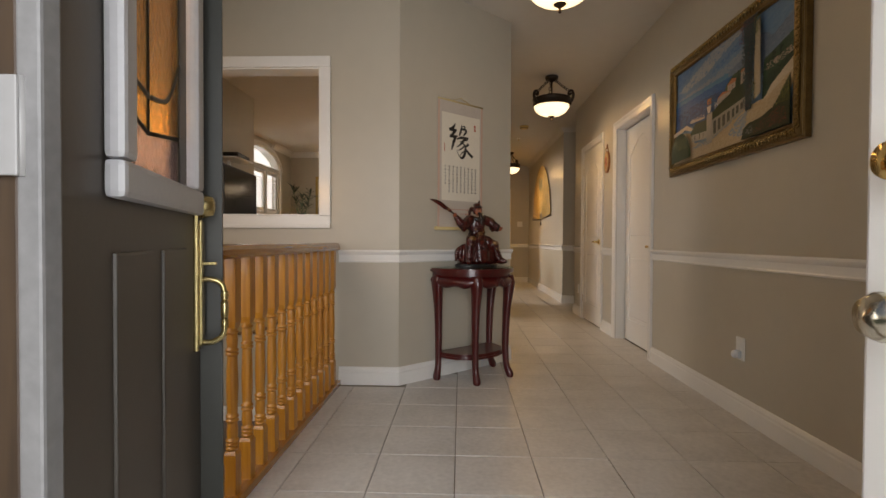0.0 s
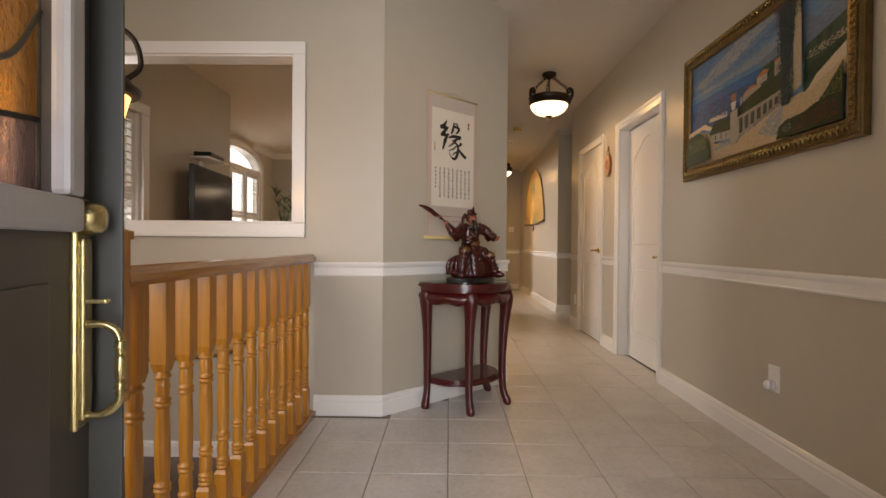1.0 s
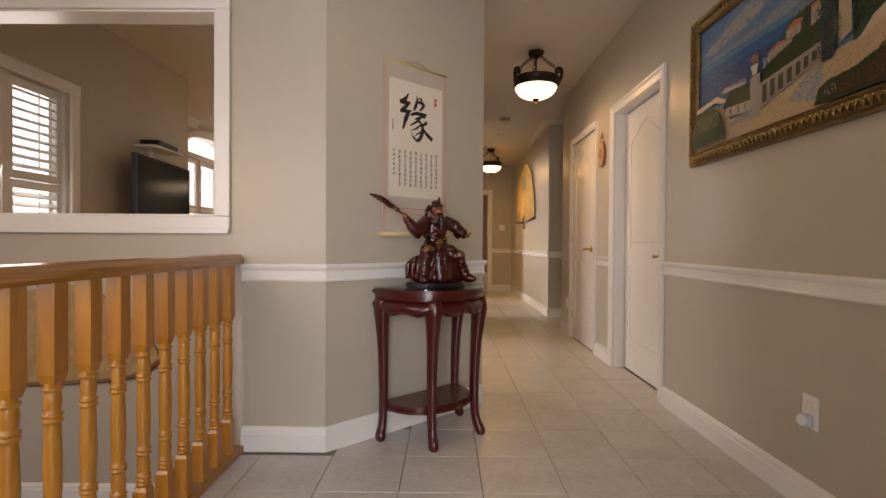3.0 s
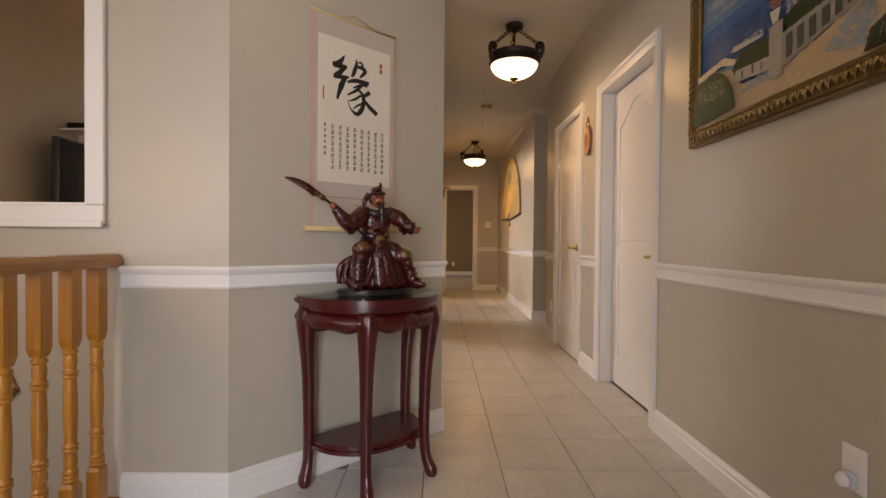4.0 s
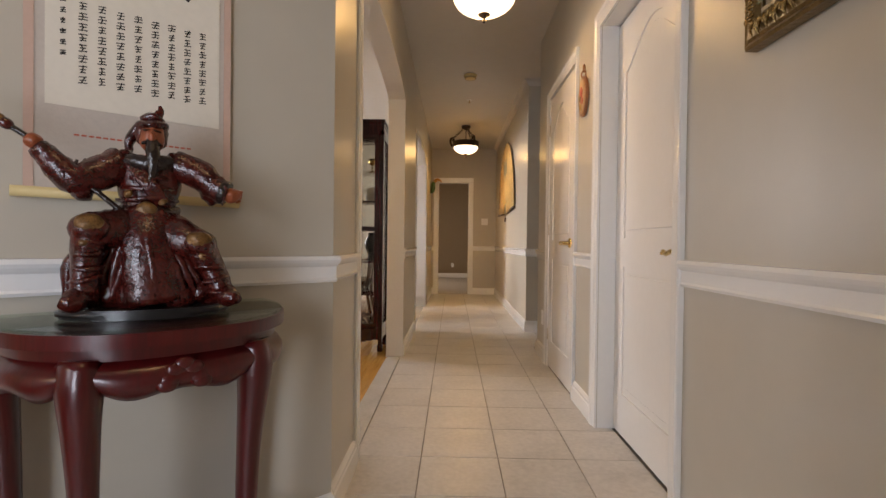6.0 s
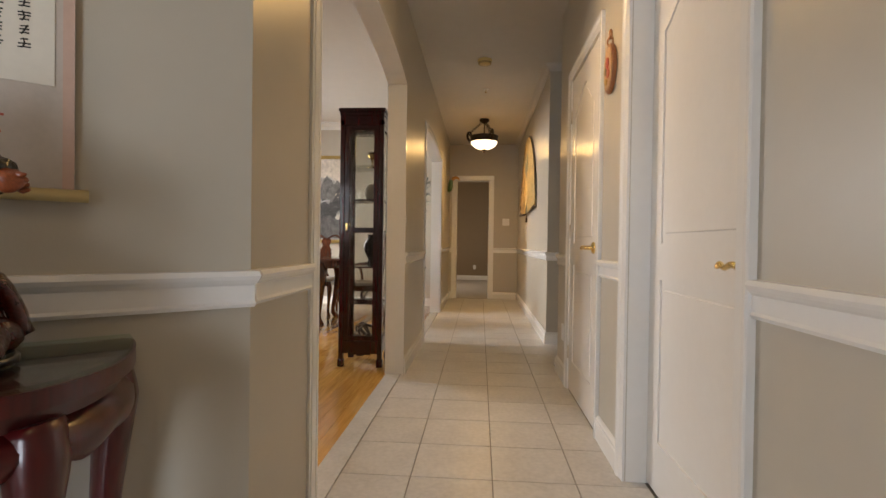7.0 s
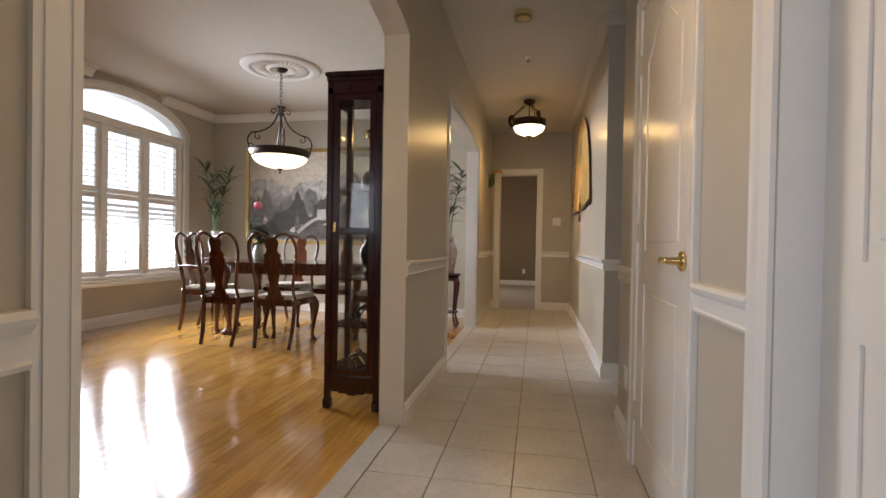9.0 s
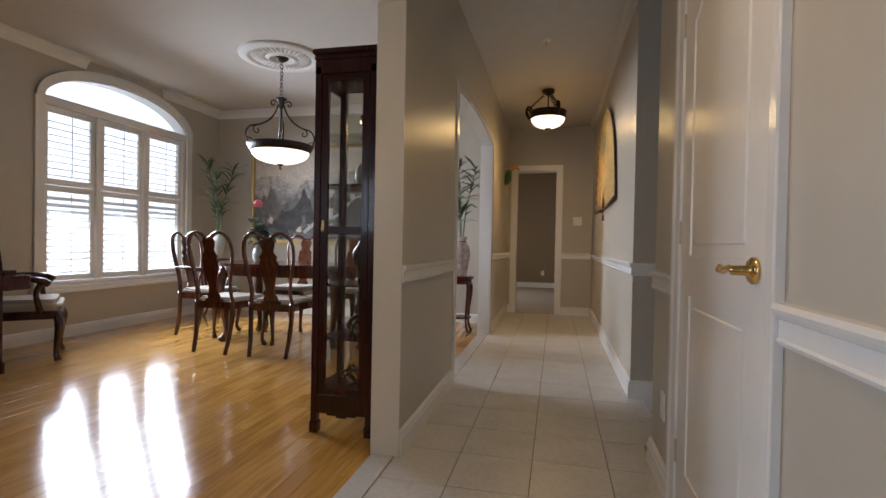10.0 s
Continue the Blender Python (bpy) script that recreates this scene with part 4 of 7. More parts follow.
def chandelier(x, y):
    o = thing("chandelier", pose(x, y, 0), "wrought-iron chandelier with scrolled arms and a lit glass bowl", "chandelier")
    part("canopy", lathe(bmesh.new(), [(0, DCZ - 0.05), (0.03, DCZ - 0.045), (0.06, DCZ - 0.025), (0.065, DCZ - 0.012), (0, DCZ - 0.012)], 20), IRON, o)
    bm = bmesh.new()
    chain(bm, (0, 0, 2.375), (0, 0, DCZ - 0.04), 0.036, 0.003)
    part("chain", bm, IRON, o)
    part("hub", lathe(bmesh.new(), [(0, 2.27), (0.02, 2.28), (0.028, 2.31), (0.03, 2.35), (0.055, 2.365), (0.05, 2.378), (0.02, 2.385), (0, 2.385)], 18), IRON, o)
    part("stem", lathe(bmesh.new(), [(0, 1.86), (0.006, 1.86), (0.006, 2.28), (0, 2.28)], 8), IRON, o)
    R, zr = 0.285, 1.885
    part("ring", lathe(bmesh.new(), [(R - 0.02, zr - 0.035), (R - 0.005, zr - 0.035), (R + 0.01, zr - 0.01), (R + 0.03, zr + 0.03), (R + 0.015, zr + 0.04), (R - 0.02, zr + 0.03), (R - 0.025, zr - 0.02)], 40), IRON, o, "dark iron ring")
    n = 12
    b = part("bowl", lathe(bmesh.new(), [(R * 0.96 * math.cos(0.5 * math.pi * i / n), zr - 0.03 - 0.120 * math.sin(0.5 * math.pi * i / n)) for i in range(n)] + [(0.002, zr - 0.150)], 40), BOWL, o, "lit frosted glass bowl")
    b.visible_shadow = False
    part("finial", lathe(bmesh.new(), [(0, zr - 0.205), (0.008, zr - 0.20), (0.012, zr - 0.187), (0.006, zr - 0.175), (0.03, zr - 0.155), (0.04, zr - 0.145), (0, zr - 0.141)], 16), IRON, o)
    for k in range(4):
        a = math.radians(35 + 90 * k)
        c, s = math.cos(a), math.sin(a)
        bm = bmesh.new()
        for prof, r0 in (([(0.03, 2.40), (0.06, 2.33), (0.12, 2.26), (0.22, 2.21), (0.31, 2.19), (0.355, 2.13), (0.34, 2.06), (0.33, 2.03)], 0.008),
                         ([(0.22, 2.21), (0.27, 2.19), (0.275, 2.15), (0.24, 2.135), (0.225, 2.155), (0.24, 2.17)], 0.006),
                         ([(0.03, 2.42), (0.07, 2.44), (0.10, 2.43), (0.10, 2.40), (0.075, 2.395), (0.072, 2.412)], 0.006),
                         ([(0.355, 2.09), (0.30, 2.08), (0.28, 2.05), (0.30, 2.035), (0.315, 2.05)], 0.005)):
            tube(bm, curve([(0.9 * r * c, 0.9 * r * s, 1.91 + (z - 2.03) * 1.08) for r, z in prof], 4), r0, 6)
        part("scroll_arm", bm, IRON, o)


chandelier(-1.375, 8.95)
PLASTER = mat("white_plaster", (0.74, 0.72, 0.68), 0.8)
md = thing("ceiling_medallion", pose(-1.375, 8.95, DCZ), "white moulded plaster ceiling medallion round the chandelier", "medallion")
bm = lathe(bmesh.new(), [(0.0, -0.012), (0.10, -0.012), (0.11, -0.028), (0.13, -0.03), (0.15, -0.014), (0.29, -0.012), (0.31, -0.026), (0.33, -0.03), (0.35, -0.02), (0.38, -0.024), (0.40, -0.012), (0.405, -0.001), (0, -0.001)], 48)
part("disc", bm, PLASTER, md)
leafm = mesh("acanthus_rib", tube(bmesh.new(), curve([(0.155, 0, -0.013), (0.20, 0.006, -0.022), (0.25, -0.004, -0.02), (0.285, 0, -0.013)], 3), [0.004, 0.007, 0.01, 0.011, 0.012, 0.011, 0.010, 0.009, 0.007, 0.004], 6), PLASTER)
for k in range(36):
    q = new("acanthus_rib", leafm)
    q.parent = md
    q.matrix_basis = pose(0, 0, 0, 0, 0, 10 * k)


def lantern(x, y):
    o = thing("hanging_lantern", pose(x, y, -0.06), "bronze hanging lantern with a lit amber glass shade over the stairs", "lantern")
    s = part("shade", lathe(bmesh.new(), [(0.085, 1.265), (0.088, 1.30), (0.092, 1.38), (0.10, 1.46), (0.118, 1.53), (0.124, 1.55)], 28), AMBER, o, "lit amber glass shade")
    s.visible_shadow = False
    part("base_collar", lathe(bmesh.new(), [(0, 1.19), (0.012, 1.195), (0.02, 1.22), (0.05, 1.235), (0.098, 1.25), (0.10, 1.268), (0.085, 1.275), (0, 1.275)], 24), IRON, o)
    part("cap", lathe(bmesh.new(), [(0.125, 1.545), (0.15, 1.552), (0.155, 1.57), (0.135, 1.585), (0.12, 1.605), (0.08, 1.64), (0.04, 1.655), (0.02, 1.68), (0, 1.68)], 28), IRON, o)
    for k in range(4):
        a = math.radians(90 * k + 30)
        bm = bmesh.new()
        tube(bm, curve([(0.11 * math.cos(a), 0.11 * math.sin(a), 1.61), (0.15 * math.cos(a), 0.15 * math.sin(a), 1.66), (0.13 * math.cos(a), 0.13 * math.sin(a), 1.75), (0.06 * math.cos(a), 0.06 * math.sin(a), 1.80), (0, 0, 1.83)], 5), 0.009, 8)
        part("scroll_arm", bm, IRON, o)
    bm = bmesh.new()
    chain(bm, (0, 0, 1.83), (0, 0, CZ + 0.03), 0.04, 0.004)
    part("chain", bm, IRON, o)
    part("canopy", lathe(bmesh.new(), [(0, CZ + 0.025), (0.05, CZ + 0.03), (0.065, CZ + 0.0595), (0, CZ + 0.0595)], 20), IRON, o)


lantern(-1.025, 2.37)

# ---- half-moon table, statue and scroll on the angled wall ----


def wall_pose(s, z=0.0, out=0.0):
    """A pose on the angled wall: local x along it, local -y out of it."""
    p = A + WU * s + WN * out
    return Matrix.Translation((p.x, p.y, z)) @ Matrix.Rotation(math.atan2(WU.y, WU.x), 4, "Z")


def dshape(hw, dep, n=64, e=2.4, y0=0.0):
    pts = []
    for i in range(n + 1):
        a = math.pi * i / n
        c, s = math.cos(a), math.sin(a)
        pts.append((hw * (1 if c >= 0 else -1) * abs(c) ** (2 / e), y0 - dep * abs(s) ** (2 / e)))
    return pts


def slab(bm, poly, z0, z1, bev=0.0):
    before, had = set(bm.edges), set(bm.faces)
    prism(bm, poly, Matrix.Translation((0, 0, z0)), z1 - z0)
    for f in bm.faces:
        if f not in had and len(f.verts) == 4 and len(poly) > 20:
            f.smooth = True
    if bev:
        es = [e for e in bm.edges if e not in before and abs(e.verts[0].co.z - e.verts[1].co.z) < 1e-6]
        bmesh.ops.bevel(bm, geom=es, offset=bev, segments=2, affect="EDGES")
    return bm


def half_moon_table():
    o = thing("half_moon_table", wall_pose(0.548, 0, 0.022) @ Matrix.Diagonal((0.90, 1.10, 1.015, 1)), "dark red lacquered half-moon console table with carved apron", "table")
    part("tabletop", slab(bmesh.new(), dshape(0.335, 0.345), 0.725, 0.752, 0.009), ROSE, o)
    part("frieze", slab(bmesh.new(), dshape(0.312, 0.325), 0.70, 0.724, 0.004), ROSE, o)
    g = part("glass_top", slab(bmesh.new(), dshape(0.33, 0.34), 0.7525, 0.7585, 0.001), glass("green_edge_glass", (0.86, 0.95, 0.91)), o, "clear glass top")
    g.visible_shadow = False
    # apron: a curved band with a scalloped lower edge that bulges outwards
    bm = bmesh.new()
    ring = dshape(0.312, 0.322, 60)
    rows = []
    for i, (x, y) in enumerate(ring):
        f = i / 60
        low = 0.634 + 0.009 * math.cos(f * 2 * math.pi * 6) + 0.007 * math.cos(f * 2 * math.pi * 3)
        n = Vector((x, y, 0)).normalized()
        col = []
        for k in range(6):
            t = k / 5
            bul = 0.026 * math.sin(math.pi * t) ** 0.8 + 0.008 * t
            p = Vector((x, y, 0)) + n * (bul - 0.008)
            col.append(bm.verts.new((p.x, min(p.y, -0.002), 0.70 + (low - 0.70) * t)))
        p = Vector((x, y, 0)) * 0.93
        col.append(bm.verts.new((p.x, min(p.y, -0.002), low + 0.004)))
        rows.append(col)
    for P, Q in zip(rows, rows[1:]):
        for k in range(6):
            f = bm.faces.new((P[k], P[k + 1], Q[k + 1], Q[k]))
            f.smooth = True
    bm.normal_update()
    part("apron", bm, ROSE, o, "carved scalloped apron")
    for cx, cy in ((-0.20, -0.27), (0.0, -0.338), (0.20, -0.27)):
        bm = bmesh.new()
        for k in range(7):
            a = k / 6 * math.pi - math.pi / 2
            q = bmesh.ops.create_uvsphere(bm, u_segments=8, v_segments=6, radius=0.014)
            for v in q["verts"]:
                v.co = Vector((v.co.x * 1.6 + 0.034 * math.sin(a), v.co.y * 0.5, v.co.z + 0.018 * math.cos(2 * a)))
        for f in bm.faces:
            f.smooth = True
        part("carved_flower", bm, ROSE, o, "", pose(cx, cy, 0.668, 0, 0, math.degrees(math.atan2(cx, -cy))))
    for lx, ly in ((-0.28, -0.03), (0.28, -0.03), (-0.165, -0.262), (0.165, -0.262)):
        n = Vector((lx, ly - 0.02, 0)).normalized() if ly < -0.1 else Vector((1 if lx > 0 else -1, -0.4, 0)).normalized()
        bm = bmesh.new()
        prof = [(0.012, 0.70, 0.040), (0.020, 0.65, 0.044), (0.016, 0.58, 0.036), (0.006, 0.47, 0.029), (0.0, 0.33, 0.0255), (-0.002, 0.2, 0.0235), (0.004, 0.10, 0.022), (0.016, 0.055, 0.024), (0.028, 0.028, 0.027), (0.030, 0.012, 0.026), (0.028, 0.0, 0.018)]
        pts = curve([(lx + n.x * d, ly + n.y * d, z) for d, z, r in prof], 3)
        rr = []
        for i in range(len(pts)):
            t = i / (len(pts) - 1) * (len(prof) - 1)
            k = min(int(t), len(prof) - 2)
            rr.append(prof[k][2] + (prof[k + 1][2] - prof[k][2]) * (t - k))
        tube(bm, pts, rr, 10)
        part("leg", bm, ROSE, o)
    bm = slab(bmesh.new(), dshape(0.275, 0.235, y0=-0.02), 0.165, 0.185, 0.004)
    part("lower_shelf", bm, ROSE, o)
    part("shelf_lip", slab(bmesh.new(), dshape(0.285, 0.245, y0=-0.018), 0.150, 0.1645, 0.004), ROSE, o)


half_moon_table()


def warrior_statue():
    """One plain carved mesh: a seated robed figure with a long curved blade."""
    bm = bmesh.new()
    state = {"slot": 0}

    def done(had):
        for f in bm.faces:
            if f not in had:
                f.material_index = state["slot"]

    def blob(c, r, rx=0, ry=0, rz=0, slot=0, sub=3):
        had = set(bm.faces)
        q = bmesh.ops.create_icosphere(bm, subdivisions=sub, radius=1)
        m = pose(*c, rx, ry, rz) @ Matrix.Diagonal((*r, 1))
        for v in q["verts"]:
            v.co = m @ v.co
        state["slot"] = slot
        done(had)

    def limb(pts, rad, slot=0, seg=12, sx=1.0, sy=1.0):
        had = set(bm.faces)
        P = curve(pts, 5)
        R = []
        for i in range(len(P)):
            t = i / (len(P) - 1) * (len(rad) - 1)
            k = min(int(t), len(rad) - 2)
            R.append(rad[k] + (rad[k + 1] - rad[k]) * (t - k))
        tube(bm, P, R, seg, sx, sy)
        state["slot"] = slot
        done(had)
    rs = random.Random(3)
    # rocky seat under the robe
    for k in range(16):
        a = 2 * math.pi * k / 16
        blob((0.02 + 0.115 * math.cos(a), 0.055 * math.sin(a), 0.02 + 0.012 * rs.random()), (0.036, 0.032, 0.022 + 0.012 * rs.random()), rs.uniform(-20, 20), rs.uniform(-20, 20), rs.uniform(0, 90))
    blob((0.02, 0.01, 0.065), (0.10, 0.062, 0.062))
    # skirt of the robe between the knees, gathered in folds
    limb([(0.0, -0.03, 0.205), (0.005, -0.062, 0.15), (0.012, -0.072, 0.08), (0.02, -0.07, 0.012)], [0.045, 0.052, 0.055, 0.06], 0, 14, 1.0, 0.55)
    for k in range(13):
        u = k / 12 - 0.5
        limb([(0.05 * u, -0.052, 0.205), (0.10 * u + 0.004, -0.086 + 0.05 * abs(u), 0.145), (0.17 * u + 0.014, -0.096 + 0.07 * abs(u), 0.075 + rs.uniform(-0.008, 0.008)), (0.22 * u + 0.02 + rs.uniform(-0.01, 0.01), -0.088 + 0.07 * abs(u), 0.018)],
             [0.004, 0.008, 0.010, 0.007], 0, 7)
    # thighs, armoured knees, shins and boots
    for s, kn, ft in ((-1, (-0.092, -0.085, 0.158), (-0.102, -0.085, 0.028)), (1, (0.098, -0.07, 0.128), (0.145, -0.075, 0.026))):
        limb([(0.03 * s, 0.0, 0.165), (0.6 * kn[0], -0.045, 0.5 * (0.165 + kn[2])), kn], [0.046, 0.044, 0.036])
        blob((kn[0], kn[1] - 0.004, kn[2] + 0.004), (0.037, 0.034, 0.032), 0, 12 * s, 0)
        blob((kn[0], kn[1] - 0.022, kn[2] + 0.012), (0.026, 0.018, 0.020), 0, 0, 0, 2)
        limb([kn, ((kn[0] + ft[0]) / 2 + 0.004 * s, kn[1] + 0.006, (kn[2] + ft[2]) / 2), ft], [0.034, 0.027, 0.024])
        for k in range(4):
            z = kn[2] - 0.024 - 0.024 * k
            t = (kn[2] - z) / (kn[2] - ft[2])
            if t < 1:
                x, y = kn[0] + (ft[0] - kn[0]) * t, kn[1] + (ft[1] - kn[1]) * t
                blob((x, y - 0.004, z), (0.031, 0.028, 0.008), rs.uniform(-12, 12), rs.uniform(-14, 14), 0, 0, 2)
        limb([(ft[0], ft[1] + 0.015, ft[2]), (ft[0] + 0.012 * s, ft[1] - 0.02, ft[2] - 0.006), (ft[0] + 0.024 * s, ft[1] - 0.046, ft[2] - 0.010)], [0.026, 0.023, 0.012])
        # robe falling behind each leg
        for k in range(5):
            x0 = (0.05 + 0.018 * k) * s
            limb([(x0 * 0.8, 0.0, 0.15 - 0.006 * k), (x0 * 1.15, -0.032 + 0.012 * k, 0.09), (x0 * 1.28 + 0.01, -0.036 + 0.014 * k, 0.02)], [0.012, 0.015, 0.012], 0, 7)
    # waist, chest, sash and belt
    limb([(0.0, 0.0, 0.165), (0.0, 0.002, 0.215), (0.002, 0.004, 0.262), (0.004, 0.004, 0.305), (0.006, 0.002, 0.325)], [0.060, 0.052, 0.064, 0.066, 0.040], 0, 18, 1.0, 0.74)
    limb([(-0.056, 0.0, 0.206), (-0.035, -0.036, 0.203), (0.0, -0.050, 0.202), (0.035, -0.036, 0.203), (0.056, 0.0, 0.206)], [0.010, 0.011, 0.012, 0.011, 0.010], 3, 8)
    blob((0.0, -0.056, 0.203), (0.020, 0.012, 0.017), 0, 0, 0, 2)
    for k in range(6):
        u = k / 5 - 0.5
        limb([(0.020 * u - 0.028, -0.036, 0.300), (0.022 * u + 0.004, -0.054, 0.258), (0.024 * u + 0.034, -0.044, 0.212)], [0.004, 0.007, 0.004], 0, 6)
    for k in range(3):
        limb([(-0.058 + 0.008 * k, -0.012, 0.225 + 0.022 * k), (-0.02, -0.048, 0.226 + 0.022 * k), (0.024, -0.048, 0.230 + 0.022 * k), (0.058 - 0.006 * k, -0.012, 0.228 + 0.022 * k)], [0.003, 0.006, 0.006, 0.003], 0, 6)
    # dark collar, beard, face, cap and crest
    limb([(-0.050, 0.006, 0.318), (-0.028, -0.028, 0.308), (0.004, -0.040, 0.302), (0.034, -0.028, 0.308), (0.056, 0.006, 0.318)], [0.014, 0.017, 0.018, 0.017, 0.014], 3, 9)
    limb([(0.008, -0.028, 0.352), (0.010, -0.046, 0.325), (0.010, -0.052, 0.285), (0.006, -0.054, 0.258)], [0.014, 0.014, 0.010, 0.003], 3, 9)
    blob((0.008, -0.014, 0.362), (0.024, 0.026, 0.033), 0, 0, 0, 1)
    blob((0.008, -0.040, 0.360), (0.006, 0.007, 0.010), 0, 0, 0, 1, 2)
    for s in (-1, 1):
        blob((0.008 + s * 0.010, -0.036, 0.374), (0.008, 0.004, 0.003), 0, 12 * s, 0, 3, 2)
        blob((0.008 + s * 0.012, -0.036, 0.348), (0.010, 0.006, 0.004), 0, 20 * s, 0, 3, 2)
    blob((0.006, 0.004, 0.372), (0.032, 0.032, 0.034))
    blob((0.008, -0.006, 0.392), (0.033, 0.035, 0.013), 8, 0, 0)
    blob((0.006, 0.004, 0.408), (0.024, 0.026, 0.014))
    limb([(0.012, 0.0, 0.412), (0.022, 0.0, 0.424), (0.020, 0.0, 0.436)], [0.010, 0.008, 0.003])
    limb([(-0.020, 0.022, 0.392), (-0.036, 0.026, 0.362), (-0.040, 0.026, 0.330)], [0.010, 0.012, 0.006])
    # arms in wide sleeves with layered shoulder guards
    limb([(0.052, 0.0, 0.308), (0.095, -0.014, 0.292), (0.128, -0.030, 0.264), (0.150, -0.040, 0.250)], [0.036, 0.034, 0.030, 0.027])
    limb([(0.118, -0.020, 0.268), (0.126, -0.014, 0.238), (0.124, -0.006, 0.222)], [0.026, 0.020, 0.006])
    limb([(-0.050, 0.0, 0.306), (-0.088, -0.020, 0.276), (-0.126, -0.036, 0.262), (-0.158, -0.040, 0.290), (-0.184, -0.042, 0.322)], [0.037, 0.036, 0.032, 0.025, 0.018])
    limb([(-0.118, -0.030, 0.262), (-0.112, -0.026, 0.234), (-0.106, -0.020, 0.220)], [0.030, 0.022, 0.006])
    for s in (-1, 1):
        for k in range(4):
            blob((s * (0.050 + 0.015 * k) + 0.004, -0.006 * k, 0.322 - 0.011 * k), (0.019, 0.033, 0.012), 0, s * (28 + 6 * k), 0)
        for k in range(5):
            t = k / 4
            x = 0.085 + 0.06 * t if s > 0 else -0.085 - 0.05 * t
            z = (0.292 - 0.04 * t) if s > 0 else (0.276 - 0.012 * t)
            limb([(x, -0.010 - 0.03 * t, z + 0.034), (x + 0.006 * s, -0.042 - 0.02 * t, z + 0.004), (x + 0.002, -0.030 - 0.02 * t, z - 0.030)], [0.003, 0.006, 0.003], 0, 6)
    limb([(0.144, -0.038, 0.252), (0.156, -0.042, 0.247)], [0.029, 0.027], 3)
    blob((0.166, -0.045, 0.244), (0.019, 0.018, 0.017), 0, 0, 0, 1)
    for k in range(4):
        blob((0.180, -0.052 + 0.006 * k, 0.254 - 0.007 * k), (0.008, 0.006, 0.005), 0, 0, 0, 1, 2)
    blob((-0.190, -0.043, 0.330), (0.014, 0.015, 0.015), 0, 0, 0, 1)
    # gilt flecks on the plates
    for x, y, z in ((0.062, -0.030, 0.312), (0.084, -0.036, 0.296), (0.112, -0.046, 0.272), (-0.066, -0.034, 0.300), (-0.034, -0.050, 0.236), (0.03, -0.052, 0.222), (-0.10, -0.112, 0.134), (0.104, -0.096, 0.106)):
        blob((x, y, z), (0.010, 0.006, 0.007), 0, rs.uniform(-40, 40), 0, 2, 2)
    for v in bm.verts:
        v.co += noise.noise_vector(v.co * 45) * 0.0035 + noise.noise_vector(v.co * 110) * 0.0022
    # pole, collar and blade
    limb([(-0.030, -0.046, 0.185), (-0.110, -0.044, 0.258), (-0.190, -0.043, 0.330), (-0.250, -0.044, 0.372)], [0.0055] * 4, 3, 8)
    for t in (0.0, 0.4, 0.8):
        blob((-0.232 - 0.026 * t, -0.044, 0.360 + 0.018 * t), (0.014, 0.011, 0.011), 0, 35, 0, 2 if t == 0.4 else 0)
    M = Matrix(((1, 0, 0, 0), (0, 0, 1, -0.047), (0, 1, 0, 0), (0, 0, 0, 1)))
    up = curve([(-0.252, 0.384, 0), (-0.292, 0.412, 0), (-0.335, 0.428, 0), (-0.376, 0.431, 0)], 4)
    dn = curve([(-0.372, 0.424, 0), (-0.340, 0.408, 0), (-0.300, 0.386, 0), (-0.272, 0.366, 0), (-0.254, 0.366, 0)], 4)
    had = set(bm.faces)
    prism(bm, [(p.x, p.y) for p in up + dn], M, 0.006)
    state["slot"] = 0
    done(had)
    for f in bm.faces:
        f.smooth = True
    resin = mat("carved_red_brown_resin", (0.050, 0.006, 0.004), 0.25, var=0.95, scale=22, bump=1.0, bscale=55, coat=0.15)
    skin = mat("orange_brown_glaze", (0.25, 0.062, 0.022), 0.32, var=0.45, scale=40, bump=0.4, bscale=90)
    gold = mat("rubbed_gilt_glaze", (0.15, 0.075, 0.022), 0.35, 0.3, var=0.9, scale=35, bump=0.8, bscale=90)
    dark = mat("dark_brown_black_glaze", (0.017, 0.010, 0.008), 0.22, var=0.5, scale=25, bump=0.6, bscale=80)
    o = part("statue", bm, [resin, skin, gold, dark], None, "", wall_pose(0.525, 0.7925, 0.185) @ Matrix.Rotation(radians(-14), 4, "Z"))
    tagged(o, "carved dark red statue of a seated robed figure with blade", "statue")


warrior_statue()
sb = thing("display_plinth", wall_pose(0.525, 0.7705, 0.19) @ Matrix.Rotation(radians(-14), 4, "Z"), "low black oval display plinth under the statue", "plinth")
part("slab", slab(bmesh.new(), [(0.165 * math.cos(2 * math.pi * i / 32), 0.10 * math.sin(2 * math.pi * i / 32)) for i in range(32)], 0, 0.021, 0.006), mat("black_lacquer", (0.010, 0.009, 0.009), 0.3), sb)


def brush(bm, pts, widths, M, z):
    """A flat brush stroke of changing width."""
    P = curve([(u, v, 0) for u, v in pts], 8)
    n = len(P)
    L, R = [], []
    for i, p in enumerate(P):
        d = (P[min(i + 1, n - 1)] - P[max(i - 1, 0)]).normalized()
        t = i / (n - 1) * (len(widths) - 1)
        k = min(int(t), len(widths) - 2)
        w = widths[k] + (widths[k + 1] - widths[k]) * (t - k)
        nrm = Vector((-d.y, d.x, 0)) * w / 2
        L.append(bm.verts.new(M @ (p + nrm + Vector((0, 0, z)))))
        R.append(bm.verts.new(M @ (p - nrm + Vector((0, 0, z)))))
    for i in range(n - 1):
        bm.faces.new((L[i], L[i + 1], R[i + 1], R[i]))


